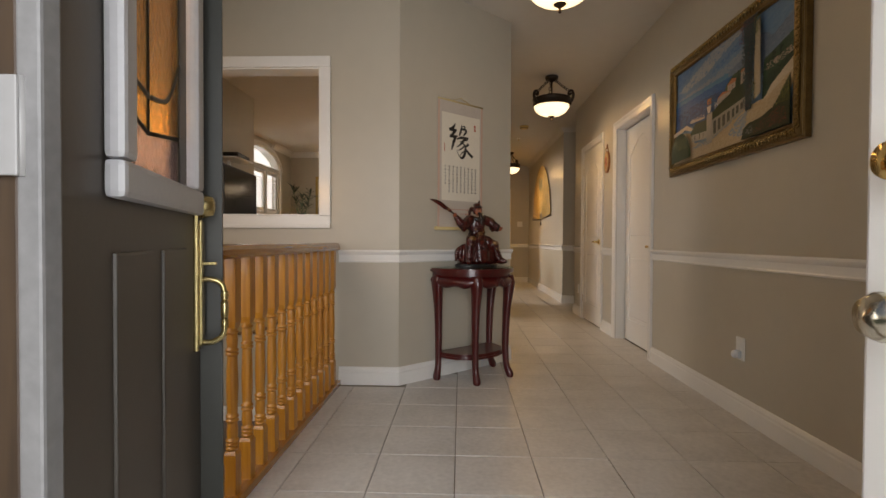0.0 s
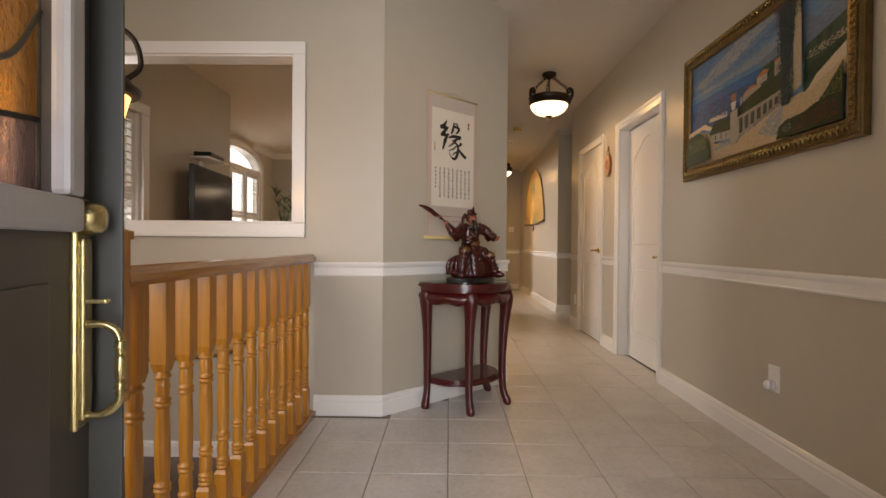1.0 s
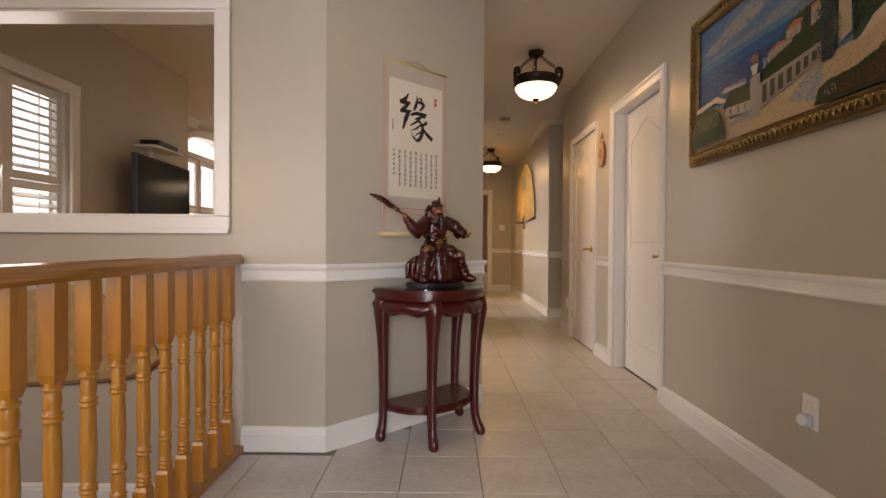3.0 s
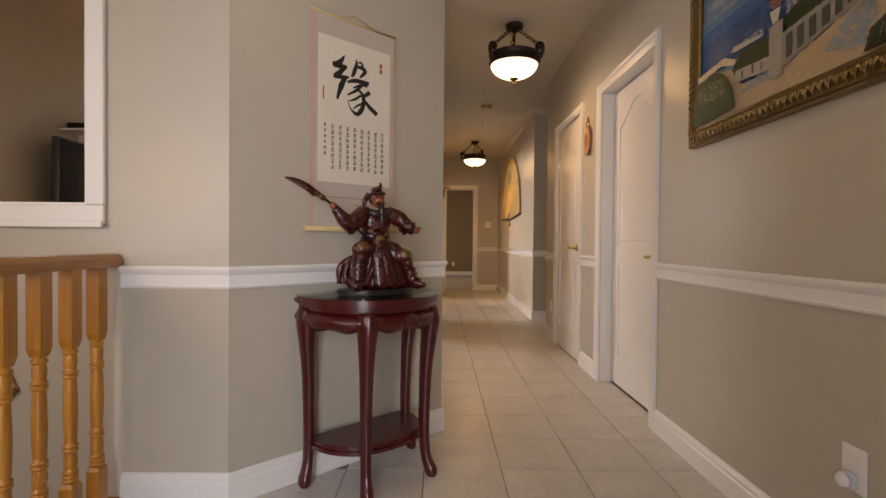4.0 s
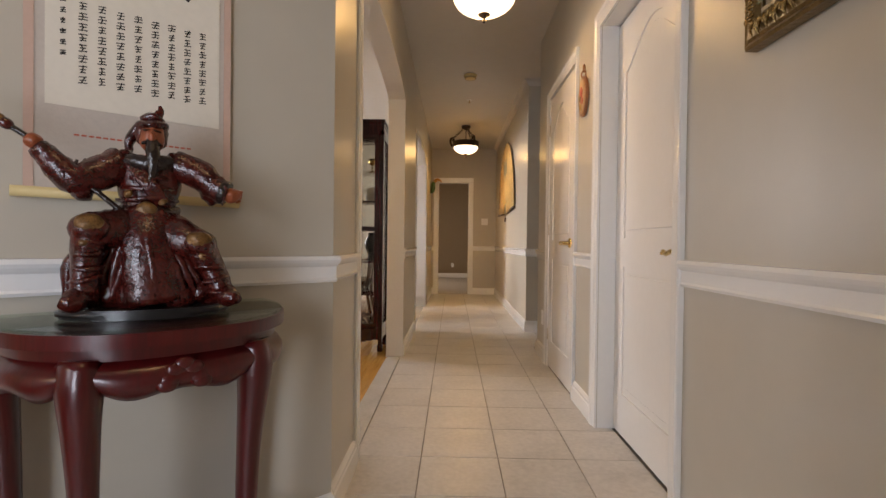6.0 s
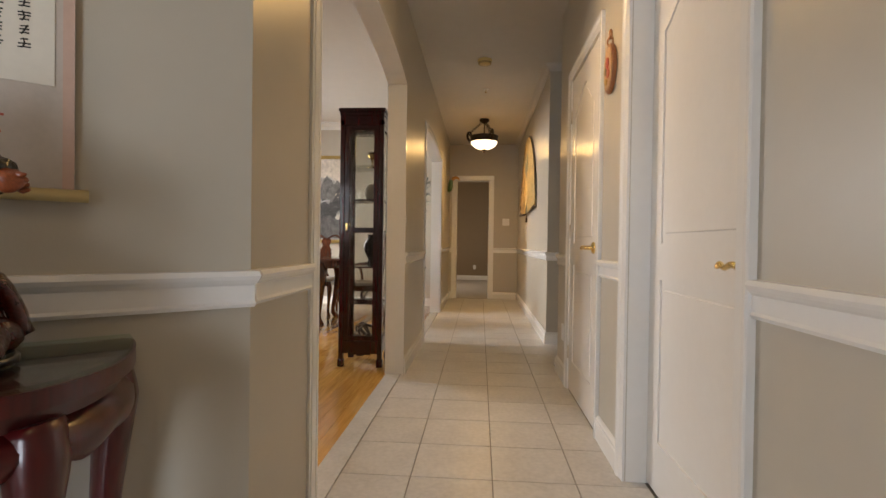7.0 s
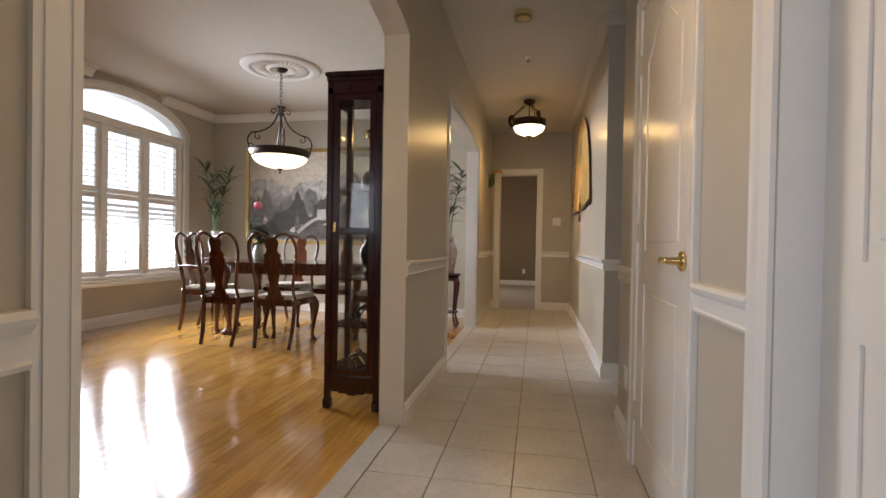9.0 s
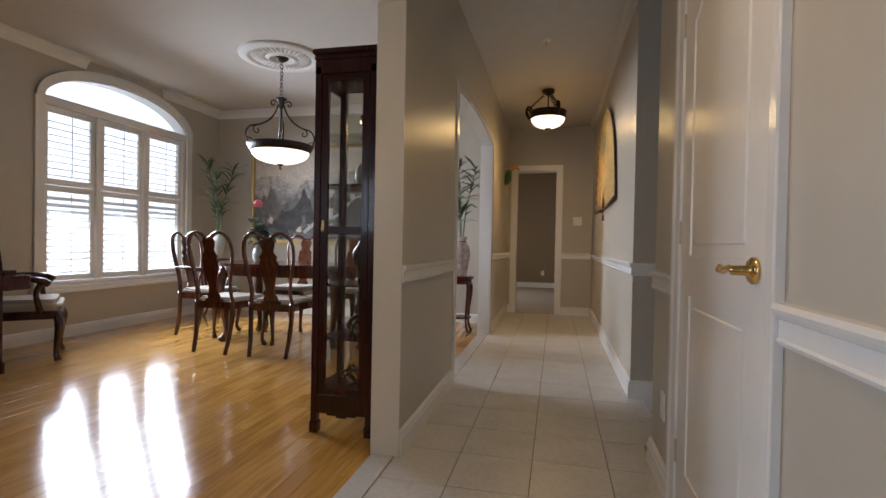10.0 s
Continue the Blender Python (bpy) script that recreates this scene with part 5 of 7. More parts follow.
def scroll():
    W, H = 0.438, 0.905
    o = thing("calligraphy_scroll", wall_pose(0.318, 1.037, 0.008), "hanging paper scroll with one large black brushed character above small columns", "scroll")
    silk = mat("pale_silk_mount", (0.50, 0.44, 0.38), 0.8, var=0.06, scale=9, bump=0.1, bscale=200)
    pink = mat("pink_silk_edge", (0.55, 0.38, 0.30), 0.8, var=0.05, scale=9)
    paper = mat("cream_paper", (0.70, 0.65, 0.55), 0.85, var=0.04, scale=7)
    ink = mat("black_ink", (0.012, 0.011, 0.010), 0.6)
    red = mat("red_seal_ink", (0.45, 0.10, 0.06), 0.7)
    part("mount", cubes((0, -0.003, 0, W, 0, H)), silk, o, "pale silk mount")
    part("edge_band", cubes((0, -0.0045, 0, 0.018, -0.003, H), (W - 0.018, -0.0045, 0, W, -0.003, H)), pink, o)
    part("paper", cubes((0.037, -0.0048, 0.200, W - 0.030, -0.003, H - 0.088)), paper, o, "cream paper sheet")
    bm = bmesh.new()
    tube(bm, [(-0.022, -0.008, 0.0), (W + 0.022, -0.008, 0.0)], 0.012, 14)
    part("lower_rod", bm, mat("pale_wood_rod", (0.55, 0.43, 0.20), 0.5), o, "pale wooden roller")
    bm = bmesh.new()
    tube(bm, [(0, -0.004, H), (W, -0.004, H)], 0.006, 8)
    tube(bm, [(W * 0.28, -0.004, H), (W * 0.5, -0.002, H + 0.035), (W * 0.72, -0.004, H)], 0.002, 6)
    part("upper_rod", bm, mat("pale_cord", (0.50, 0.38, 0.18), 0.6), o)
    M = Matrix(((1, 0, 0, 0), (0, 0, -1, -0.005), (0, 1, 0, 0), (0, 0, 0, 1)))
    S = lambda x, y: (0.099 + (x - 275) / 240 * 0.236, 0.760 - (y - 130) / 285 * 0.255)
    k = 0.001
    for i, (pts, w) in enumerate((([(340, 138), (322, 170), (285, 200)], [6, 22, 26]), ([(280, 192), (330, 196), (352, 188)], [24, 26, 10]), ([(352, 188), (318, 224), (288, 252)], [12, 24, 20]), ([(284, 250), (330, 246), (362, 238)], [18, 22, 10]),
                   ([(345, 245), (325, 285), (303, 355)], [20, 30, 12]), ([(398, 142), (402, 160), (392, 200), (378, 232)], [4, 14, 22, 14]), ([(398, 178), (430, 176), (448, 190), (420, 226)], [12, 20, 22, 10]),
                   ([(408, 158), (424, 150), (438, 165)], [4, 10, 14]), ([(355, 262), (400, 246), (470, 244)], [12, 22, 18]), ([(385, 285), (425, 262), (462, 256)], [8, 14, 18]), ([(440, 250), (405, 290), (355, 325)], [14, 16, 8]),
                   ([(408, 284), (436, 310), (440, 355), (420, 398), (400, 408), (372, 388), (355, 348)], [10, 20, 24, 24, 18, 8, 3]), ([(474, 286), (450, 306), (420, 318)], [22, 18, 6]), ([(425, 312), (395, 338), (362, 352)], [12, 12, 4]),
                   ([(432, 352), (405, 368), (385, 388)], [12, 10, 4]), ([(440, 325), (470, 358), (515, 390)], [10, 22, 24]))):
        bm = bmesh.new()
        brush(bm, [S(*p) for p in pts], [q * k * 0.92 for q in w], M, 0.0002 + 0.00002 * i)
        part("brush_stroke", bm, ink, o, "thick black brush stroke of the large character")
    bm = bmesh.new()
    rs = random.Random(11)
    for c in range(9):
        x = 0.365 - c * 0.0370
        n = 8 if c < 8 else 6
        sz = 0.0185 if c < 8 else 0.012
        for r in range(n):
            y = 0.445 - 0.003 * (c % 2) - r * 0.0243
            for b in range(3):
                yy = y - b * sz * 0.36 + rs.uniform(-0.001, 0.001)
                w2 = sz * rs.uniform(0.3, 0.5)
                brush(bm, [(x - w2, yy - 0.001), (x, yy + 0.0005), (x + w2, yy + 0.001)], [0.0026, 0.0022, 0.003], M, 0.0003)
            brush(bm, [(x + rs.uniform(-0.3, 0.3) * sz, y + 0.003), (x, y - sz * 0.4), (x - 0.2 * sz, y - sz * 0.85)], [0.002, 0.003, 0.0018], M, 0.0005)
    tagged(part("small_writing", bm, ink, o, "columns of small dark bars"), kind="stuff")
    part("red_seal", cubes((0.348, -0.0055, 0.742, 0.364, -0.005, 0.762)), red, o)
    part("red_seal", cubes((0.348, -0.0055, 0.718, 0.364, -0.005, 0.738)), red, o)
    part("red_seal", cubes((0.058, -0.0055, 0.545, 0.064, -0.005, 0.60)), red, o)
    tagged(part("caption_bars", cubes(*[(0.09 + 0.014 * i, -0.0037, 0.135, 0.10 + 0.014 * i, -0.003, 0.139) for i in range(18)], *[(0.22 + 0.013 * i, -0.0037, 0.105, 0.23 + 0.013 * i, -0.003, 0.109) for i in range(9)]), red, o), kind="stuff")


scroll()


# ---- hall wall things ----
def harbour_painting():
    y0, y1, z0, z1, fw = 2.575, 3.965, 1.41, 2.18, 0.078
    W, H = y1 - y0, z1 - z0
    # local x runs from the far end to the near end, local z up, local -y out of the wall
    o = thing("framed_painting", Matrix.Translation((XR - 0.004, y1, z0)) @ Matrix.Rotation(radians(-90), 4, "Z"), "seaside terrace painting in a carved gilt frame", "painting")
    prof = [(0.0, 0.0), (0.0, -0.028), (0.006, -0.034), (0.014, -0.030), (0.02, -0.036), (0.05, -0.042), (0.066, -0.032), (0.074, -0.034), (0.082, -0.024), (fw, -0.018), (fw, 0.0)]
    corners = [(0, 0, 1, 1), (W, 0, -1, 1), (W, H, -1, -1), (0, H, 1, -1)]
    bm = bmesh.new()
    rings = [[bm.verts.new((cx + sx * a, d, cz + sz * a)) for a, d in prof] for cx, cz, sx, sz in corners]
    for i in range(4):
        P, Q = rings[i], rings[(i + 1) % 4]
        for k in range(len(prof) - 1):
            bm.faces.new((P[k], P[k + 1], Q[k + 1], Q[k]))
    part("frame", bm, GILT, o, "carved antique gilt frame")
    leaves = []
    for flip in (1, -1):
        orn = bmesh.new()
        spiral = [(flip * (0.004 + (0.015 - 0.0022 * k) * math.cos(0.75 * k)), -0.040 - 0.0012 * k, (0.019 - 0.0026 * k) * math.sin(0.75 * k)) for k in range(7)]
        tube(orn, spiral, [0.0035, 0.0045, 0.005, 0.005, 0.0045, 0.004, 0.003], 6)
        tube(orn, [(flip * -0.018, -0.038, -0.019), (flip * -0.012, -0.044, -0.006), (flip * -0.013, -0.042, 0.012), (flip * -0.019, -0.038, 0.022)], [0.002, 0.0045, 0.004, 0.0015], 6)
        leaves.append(mesh("carved_leaf", orn, GILTLEAF))
    rs = random.Random(4)
    n1, n2 = 88, 48
    spots = [(0.045 + (W - 0.09) * (i + 0.5) / n1, z, 0) for i in range(n1) for z in (0.036, H - 0.036)] + [(x, 0.045 + (H - 0.09) * (i + 0.5) / n2, 90) for i in range(n2) for x in (0.036, W - 0.036)]
    for k, (x, z, r) in enumerate(spots):
        q = new("carved_leaf", leaves[(k // 2) % 2])
        q.parent = o
        q.matrix_basis = pose(x, -0.006, z, 0, r + rs.uniform(-10, 10), 0) @ Matrix.Diagonal((rs.uniform(0.36, 0.5), 0.9, rs.uniform(0.8, 1.15), 1))
    w, h = W - 2 * fw, H - 2 * fw
    depth = [0.012]

    def oil(name, cols):
        # each brush stroke takes its own shade between three colours
        m = mat("oil_" + name, cols[1], 0.42, bump=0.4, bscale=150)
        cols = [tuple(0.62 * a + 0.38 * b for a, b in zip(c, cols[1])) for c in cols]
        nt = m.node_tree
        g, cr = nt.nodes.new("ShaderNodeNewGeometry"), nt.nodes.new("ShaderNodeValToRGB")
        cr.color_ramp.elements[0].color, cr.color_ramp.elements[1].color = (*cols[0], 1), (*cols[2], 1)
        cr.color_ramp.elements.new(0.5).color = (*cols[1], 1)
        nt.links.new(g.outputs["Random Per Island"], cr.inputs["Fac"])
        nt.links.new(cr.outputs["Color"], nt.nodes["Principled BSDF"].inputs["Base Color"])
        return m

    def inside(poly, u, v):
        c = False
        for (a, b), (d, e) in zip(poly, poly[1:] + poly[:1]):
            if (b > v) != (e > v) and u < (d - a) * (v - b) / (e - b) + a:
                c = not c
        return c

    def paint(name, cols, polys, size=0.028, ang=0.0, spread=0.5, cover=1.6, fill=True, thin=0.38, at=None):
        bm = at if at is not None else bmesh.new()
        size *= 0.62
        for poly in polys:
            poly = [(float(np.interp(u, (0, 0.105, 0.205, 0.285, 0.455, 0.55, 0.655, 0.70, 1), (0, 0.182, 0.344, 0.427, 0.607, 0.69, 0.77, 0.81, 1))), v) for u, v in poly]
            u0, u1 = min(p[0] for p in poly), max(p[0] for p in poly)
            v0, v1 = min(p[1] for p in poly), max(p[1] for p in poly)
            if fill:
                depth[0] += 0.000004
                bm.faces.new([bm.verts.new((fw + u * w, -depth[0], fw + v * h)) for u, v in poly])
            for _ in range(int((u1 - u0) * w * (v1 - v0) * h * cover / (size * size * thin * 0.75)) + 1):
                u, v = rs.uniform(u0, u1), rs.uniform(v0, v1)
                if not inside(poly, u, v):
                    continue
                L, t = size * rs.uniform(0.35, 0.62), ang + rs.uniform(-spread, spread)
                c, s2 = math.cos(t), math.sin(t)
                depth[0] += 0.0000012
                ring = []
                for i in range(7):
                    x, y = L * math.cos(0.9 * i) * rs.uniform(0.8, 1.1), L * thin * math.sin(0.9 * i) * rs.uniform(0.8, 1.1)
                    ring.append((min(max(u * w + x * c - y * s2, 0.0), w), min(max(v * h + x * s2 + y * c, 0.0), h)))
                bm.faces.new([bm.verts.new((fw + x, -depth[0], fw + y)) for x, y in ring])
        if at is None:
            tagged(part("painted_" + name, bm, oil(name, cols), o), kind="stuff")

    def block(u0, v0, u1, v1, slope=0.0):
        return [(u0, v0), (u1, v0 + slope * (u1 - u0)), (u1, v1 + slope * (u1 - u0)), (u0, v1)]
    part("canvas", cubes((fw - 0.004, -0.0118, fw - 0.004, W - fw + 0.004, -0.006, H - fw + 0.004)), mat("canvas_sky", (0.20, 0.32, 0.45), 0.6, var=0.2, scale=7, bump=0.3, bscale=200), o, "stretched canvas with a grey-blue sky")
    full = [(0, 0.5), (1, 0.5), (1, 1), (0, 1)]
    paint("sky", ((0.10, 0.20, 0.33), (0.13, 0.23, 0.35), (0.17, 0.27, 0.37)), [full], 0.06, 0.35, 0.3, 2.2)
    paint("blue_sky", ((0.06, 0.15, 0.31), (0.08, 0.18, 0.34), (0.11, 0.21, 0.36)), [[(0, 0.84), (0, 1), (0.14, 1), (0.1, 0.9)], [(0.22, 0.78), (0.36, 0.84), (0.5, 0.92), (0.5, 0.86), (0.36, 0.77)]], 0.05, 0.35, 0.3, 1.6, False)
    paint("cloud", ((0.26, 0.30, 0.34), (0.31, 0.33, 0.35), (0.37, 0.37, 0.36)), [[(0.02, 0.79), (0.12, 0.88), (0.26, 0.99), (0.48, 1.0), (0.5, 0.97), (0.36, 0.90), (0.2, 0.80), (0.06, 0.75)]], 0.045, 0.5, 0.6, 2.4, False)
    paint("haze", ((0.19, 0.24, 0.30), (0.22, 0.27, 0.32), (0.26, 0.29, 0.33)), [[(0.0, 0.70), (0.25, 0.73), (0.5, 0.80), (0.56, 0.82), (0.56, 0.68), (0.3, 0.67), (0, 0.67)]], 0.05, 0.2, 0.2, 2.2, False)
    paint("far_mountain", ((0.09, 0.14, 0.20), (0.14, 0.19, 0.26), (0.21, 0.24, 0.29)), [[(0.32, 0.66), (0.42, 0.69), (0.56, 0.74), (0.68, 0.84), (0.78, 0.76), (1, 0.86), (1, 0.52), (0.6, 0.5)]], 0.04, 0.3, 0.3, 1.5)
    paint("shallow_sea", ((0.04, 0.17, 0.30), (0.06, 0.20, 0.33), (0.09, 0.23, 0.35)), [[(0, 0.685), (0.2, 0.68), (0.38, 0.68), (0.42, 0.56), (0, 0.58)]], 0.045, 0.05, 0.12, 1.6)
    paint("sea", ((0.008, 0.085, 0.25), (0.012, 0.105, 0.29), (0.02, 0.13, 0.32)), [[(0, 0.63), (0.2, 0.635), (0.42, 0.63), (0.48, 0.42), (0.3, 0.33), (0, 0.36)]], 0.045, 0.05, 0.15, 1.8)
    paint("deep_sea", ((0.004, 0.040, 0.13), (0.006, 0.055, 0.17), (0.010, 0.075, 0.21)), [[(0, 0.54), (0.2, 0.56), (0.4, 0.54), (0.42, 0.36), (0.2, 0.32), (0, 0.34)]], 0.04, 0.05, 0.2, 1.6, False)
    paint("green_hill", ((0.020, 0.048, 0.030), (0.035, 0.075, 0.040), (0.07, 0.11, 0.06)), [[(0.37, 0.55), (0.42, 0.62), (0.58, 0.66), (0.58, 0.33), (0.4, 0.4)], [(0.69, 0.27), (0.7, 0.60), (0.82, 0.64), (1, 0.70), (1, 0.45), (0.8, 0.33)]], 0.022, 0.3, 0.9, 1.6)
    paint("far_town", ((0.30, 0.20, 0.15), (0.38, 0.29, 0.23), (0.46, 0.40, 0.34)), [[(0.71, 0.50), (0.72, 0.55), (0.88, 0.57), (1.0, 0.60), (1.0, 0.55), (0.86, 0.51)]], 0.014, 0.3, 0.3, 0.6, False, 0.6)
    paint("trees", ((0.008, 0.022, 0.014), (0.016, 0.035, 0.020), (0.03, 0.055, 0.026)), [[(0.70, 0.36), (0.73, 0.46), (0.86, 0.50), (1, 0.55), (1, 0.50), (0.8, 0.36)], block(0.79, 0.56, 0.82, 0.63), block(0.86, 0.57, 0.89, 0.64), block(0.475, 0.46, 0.485, 0.64), block(0.495, 0.48, 0.503, 0.62)], 0.018, 1.2, 0.6, 1.3, False)
    paint("village", ((0.30, 0.25, 0.21), (0.38, 0.32, 0.27), (0.46, 0.41, 0.36)), [[(0.31, 0.42), (0.31, 0.48), (0.36, 0.51), (0.42, 0.49), (0.42, 0.41)], block(0.395, 0.49, 0.455, 0.555, 0.3), block(0.505, 0.50, 0.55, 0.60, 0.3)], 0.012, 0.3, 0.2, 1.2)
    paint("village_roof", ((0.34, 0.10, 0.05), (0.45, 0.17, 0.08), (0.52, 0.26, 0.15)), [[(0.305, 0.48), (0.355, 0.525), (0.425, 0.495), (0.36, 0.50)], [(0.39, 0.555), (0.43, 0.60), (0.47, 0.58), (0.455, 0.555)], block(0.505, 0.60, 0.55, 0.62, 0.3)], 0.010, 0.2, 0.2, 1.0)
    paint("village_shade", ((0.10, 0.08, 0.09), (0.16, 0.14, 0.16), (0.24, 0.22, 0.24)), [block(0.32, 0.425, 0.36, 0.45), block(0.375, 0.44, 0.40, 0.47), block(0.41, 0.50, 0.42, 0.53), block(0.43, 0.505, 0.44, 0.54), block(0.515, 0.52, 0.53, 0.57)], 0.008, 1.57, 0.2, 0.6, False)
    paint("breakers", ((0.40, 0.45, 0.52), (0.55, 0.57, 0.60), (0.68, 0.66, 0.64)), [block(0.11, 0.37, 0.20, 0.41), block(0.285, 0.40, 0.32, 0.47)], 0.009, 0.2, 0.8, 0.45, False)
    paint("garden", ((0.014, 0.028, 0.012), (0.028, 0.05, 0.020), (0.06, 0.075, 0.025)), [[(0.1, 0.24), (0.14, 0.35), (0.22, 0.34), (0.32, 0.42), (0.44, 0.48), (0.56, 0.50), (0.56, 0.30), (0.25, 0.20)]], 0.020, 1.0, 0.9, 1.8)
    paint("white_boat_house", ((0.34, 0.33, 0.30), (0.44, 0.42, 0.38), (0.54, 0.52, 0.48)), [[(0.105, 0.385), (0.12, 0.37), (0.2, 0.36), (0.205, 0.375), (0.16, 0.39), (0.12, 0.40)]], 0.010, 0.1, 0.2, 1.0)
    paint("sand_path", ((0.42, 0.30, 0.17), (0.50, 0.37, 0.22), (0.56, 0.44, 0.28)), [[(0.0, 0.0), (0.0, 0.25), (0.07, 0.30), (0.11, 0.27), (0.14, 0.15), (0.23, 0.12), (0.28, 0.12), (0.36, 0.16), (0.57, 0.27), (0.65, 0.28), (0.72, 0.28), (1.0, 0.42), (1.0, 0.30), (0.8, 0.08), (0.6, 0.0)]], 0.032, 0.45, 0.4, 1.7)
    paint("low_wall", ((0.46, 0.36, 0.24), (0.56, 0.46, 0.33), (0.64, 0.55, 0.42)), [[(0.72, 0.265), (0.80, 0.36), (1, 0.49), (1, 0.40)], [(0.0, 0.30), (0.0, 0.34), (0.09, 0.37), (0.13, 0.31), (0.12, 0.29), (0.08, 0.33)]], 0.018, 0.5, 0.3, 1.3)
    paint("path_shade", ((0.16, 0.22, 0.30), (0.24, 0.30, 0.36), (0.34, 0.36, 0.36)), [[(0.42, 0.10), (0.48, 0.20), (0.58, 0.26), (0.57, 0.16), (0.56, 0.05), (0.50, 0.05)], [(0.13, 0.10), (0.2, 0.17), (0.26, 0.10), (0.2, 0.08)]], 0.026, 0.5, 0.5, 1.2, False)
    paint("balustrade", ((0.28, 0.28, 0.27), (0.38, 0.35, 0.30), (0.47, 0.42, 0.34)), [[(0.275, 0.12), (0.275, 0.30), (0.57, 0.37), (0.57, 0.27)], [(0.235, 0.08), (0.235, 0.37), (0.285, 0.38), (0.285, 0.09)], block(0.13, 0.17, 0.24, 0.24, -0.2)], 0.014, 0.5, 0.4, 1.5)
    gaps = [block(0.30 + 0.038 * i, 0.158 + 0.0186 * i, 0.322 + 0.038 * i, 0.278 + 0.008 * i, 0.3) for i in range(7)]
    paint("balustrade_gap", ((0.03, 0.04, 0.03), (0.06, 0.06, 0.04), (0.10, 0.10, 0.08)), gaps + [block(0.15, 0.18, 0.155, 0.22), block(0.18, 0.17, 0.185, 0.22), block(0.205, 0.165, 0.21, 0.21)], 0.010, 1.57, 0.3, 1.0)
    paint("pillar_flowers", ((0.20, 0.05, 0.02), (0.42, 0.13, 0.04), (0.55, 0.30, 0.10)), [block(0.24, 0.46, 0.28, 0.52)], 0.012, 0.6, 1.5, 1.0, False, 0.7)
    paint("pillar_urn", ((0.42, 0.40, 0.38), (0.58, 0.55, 0.50), (0.62, 0.60, 0.56)), [[(0.25, 0.38), (0.24, 0.45), (0.28, 0.45), (0.27, 0.38)]], 0.010, 1.4, 0.3, 1.0)
    paint("column", ((0.36, 0.29, 0.19), (0.46, 0.38, 0.26), (0.55, 0.47, 0.34)), [[(0.655, 0.30), (0.655, 0.92), (0.695, 0.95), (0.705, 0.34)]], 0.016, 1.5, 0.25, 1.5)
    trunk = [(0.56, 0.26), (0.55, 0.6), (0.53, 1.0), (0.68, 1.0), (0.655, 0.6), (0.64, 0.26)]
    paint("creeper", ((0.006, 0.018, 0.022), (0.012, 0.030, 0.036), (0.022, 0.045, 0.060)), [[(0.58, 0.24), (0.57, 0.6), (0.55, 1.0), (0.67, 1.0), (0.64, 0.6), (0.63, 0.24)]], 0.022, 1.2, 1.2, 2.0)
    paint("creeper_leaf", ((0.012, 0.04, 0.035), (0.025, 0.06, 0.065), (0.05, 0.09, 0.12)), [trunk], 0.018, 1.0, 1.4, 0.7, False, 0.5)
    paint("creeper_green", ((0.05, 0.08, 0.02), (0.09, 0.12, 0.03), (0.14, 0.16, 0.05)), [block(0.65, 0.84, 0.70, 0.98), block(0.64, 0.30, 0.67, 0.46)], 0.012, 1.0, 1.4, 0.5, False, 0.5)
    paint("creeper_bloom", ((0.09, 0.025, 0.035), (0.13, 0.035, 0.04), (0.17, 0.05, 0.05)), [trunk], 0.009, 1.0, 1.4, 0.07, False, 0.6)
    paint("creeper_top_bloom", ((0.12, 0.02, 0.03), (0.17, 0.03, 0.035), (0.22, 0.06, 0.06)), [block(0.52, 0.82, 0.56, 0.99), block(0.55, 0.95, 0.66, 0.99)], 0.011, 1.0, 1.4, 0.3, False, 0.6)
    bed = [(0.55, 0.0), (0.565, 0.085), (0.616, 0.12), (0.732, 0.13), (0.85, 0.175), (0.92, 0.26), (1, 0.37), (1, 0)]
    paint("flower_bed", ((0.010, 0.018, 0.008), (0.020, 0.034, 0.013), (0.045, 0.055, 0.020)), [bed], 0.016, 1.2, 1.0, 2.4)
    paint("red_bloom", ((0.12, 0.014, 0.010), (0.20, 0.028, 0.018), (0.28, 0.055, 0.035)), [[(0.66, 0.02), (0.69, 0.09), (0.80, 0.11), (0.90, 0.16), (0.96, 0.14), (0.98, 0.03)]], 0.009, 1.3, 0.7, 0.24, False, 0.6)
    paint("yellow_bloom", ((0.09, 0.11, 0.015), (0.16, 0.17, 0.03), (0.26, 0.25, 0.07)), [[(0.86, 0.17), (0.92, 0.26), (1, 0.36), (1, 0.18)]], 0.010, 1.0, 1.4, 0.4, False, 0.65)
    paint("white_bloom", ((0.24, 0.26, 0.28), (0.36, 0.37, 0.38), (0.48, 0.47, 0.46)), [block(0.60, 0.03, 0.66, 0.09)], 0.008, 1.0, 1.4, 0.22, False, 0.6)
    bush = [(0.0, 0.0)] + [(0.062 + 0.07 * math.cos(0.15 * i), 0.02 + 0.28 * math.sin(0.15 * i)) for i in range(21)]
    paint("round_bush", ((0.014, 0.035, 0.012), (0.032, 0.065, 0.020), (0.07, 0.11, 0.035)), [[(max(u, 0), v) for u, v in bush]], 0.014, 1.2, 0.9, 1.8)
    paint("bush_bloom", ((0.20, 0.22, 0.08), (0.32, 0.33, 0.14), (0.45, 0.45, 0.26)), [block(0.02, 0.12, 0.11, 0.24)], 0.009, 1.0, 1.4, 0.25, False, 0.65)


harbour_painting()

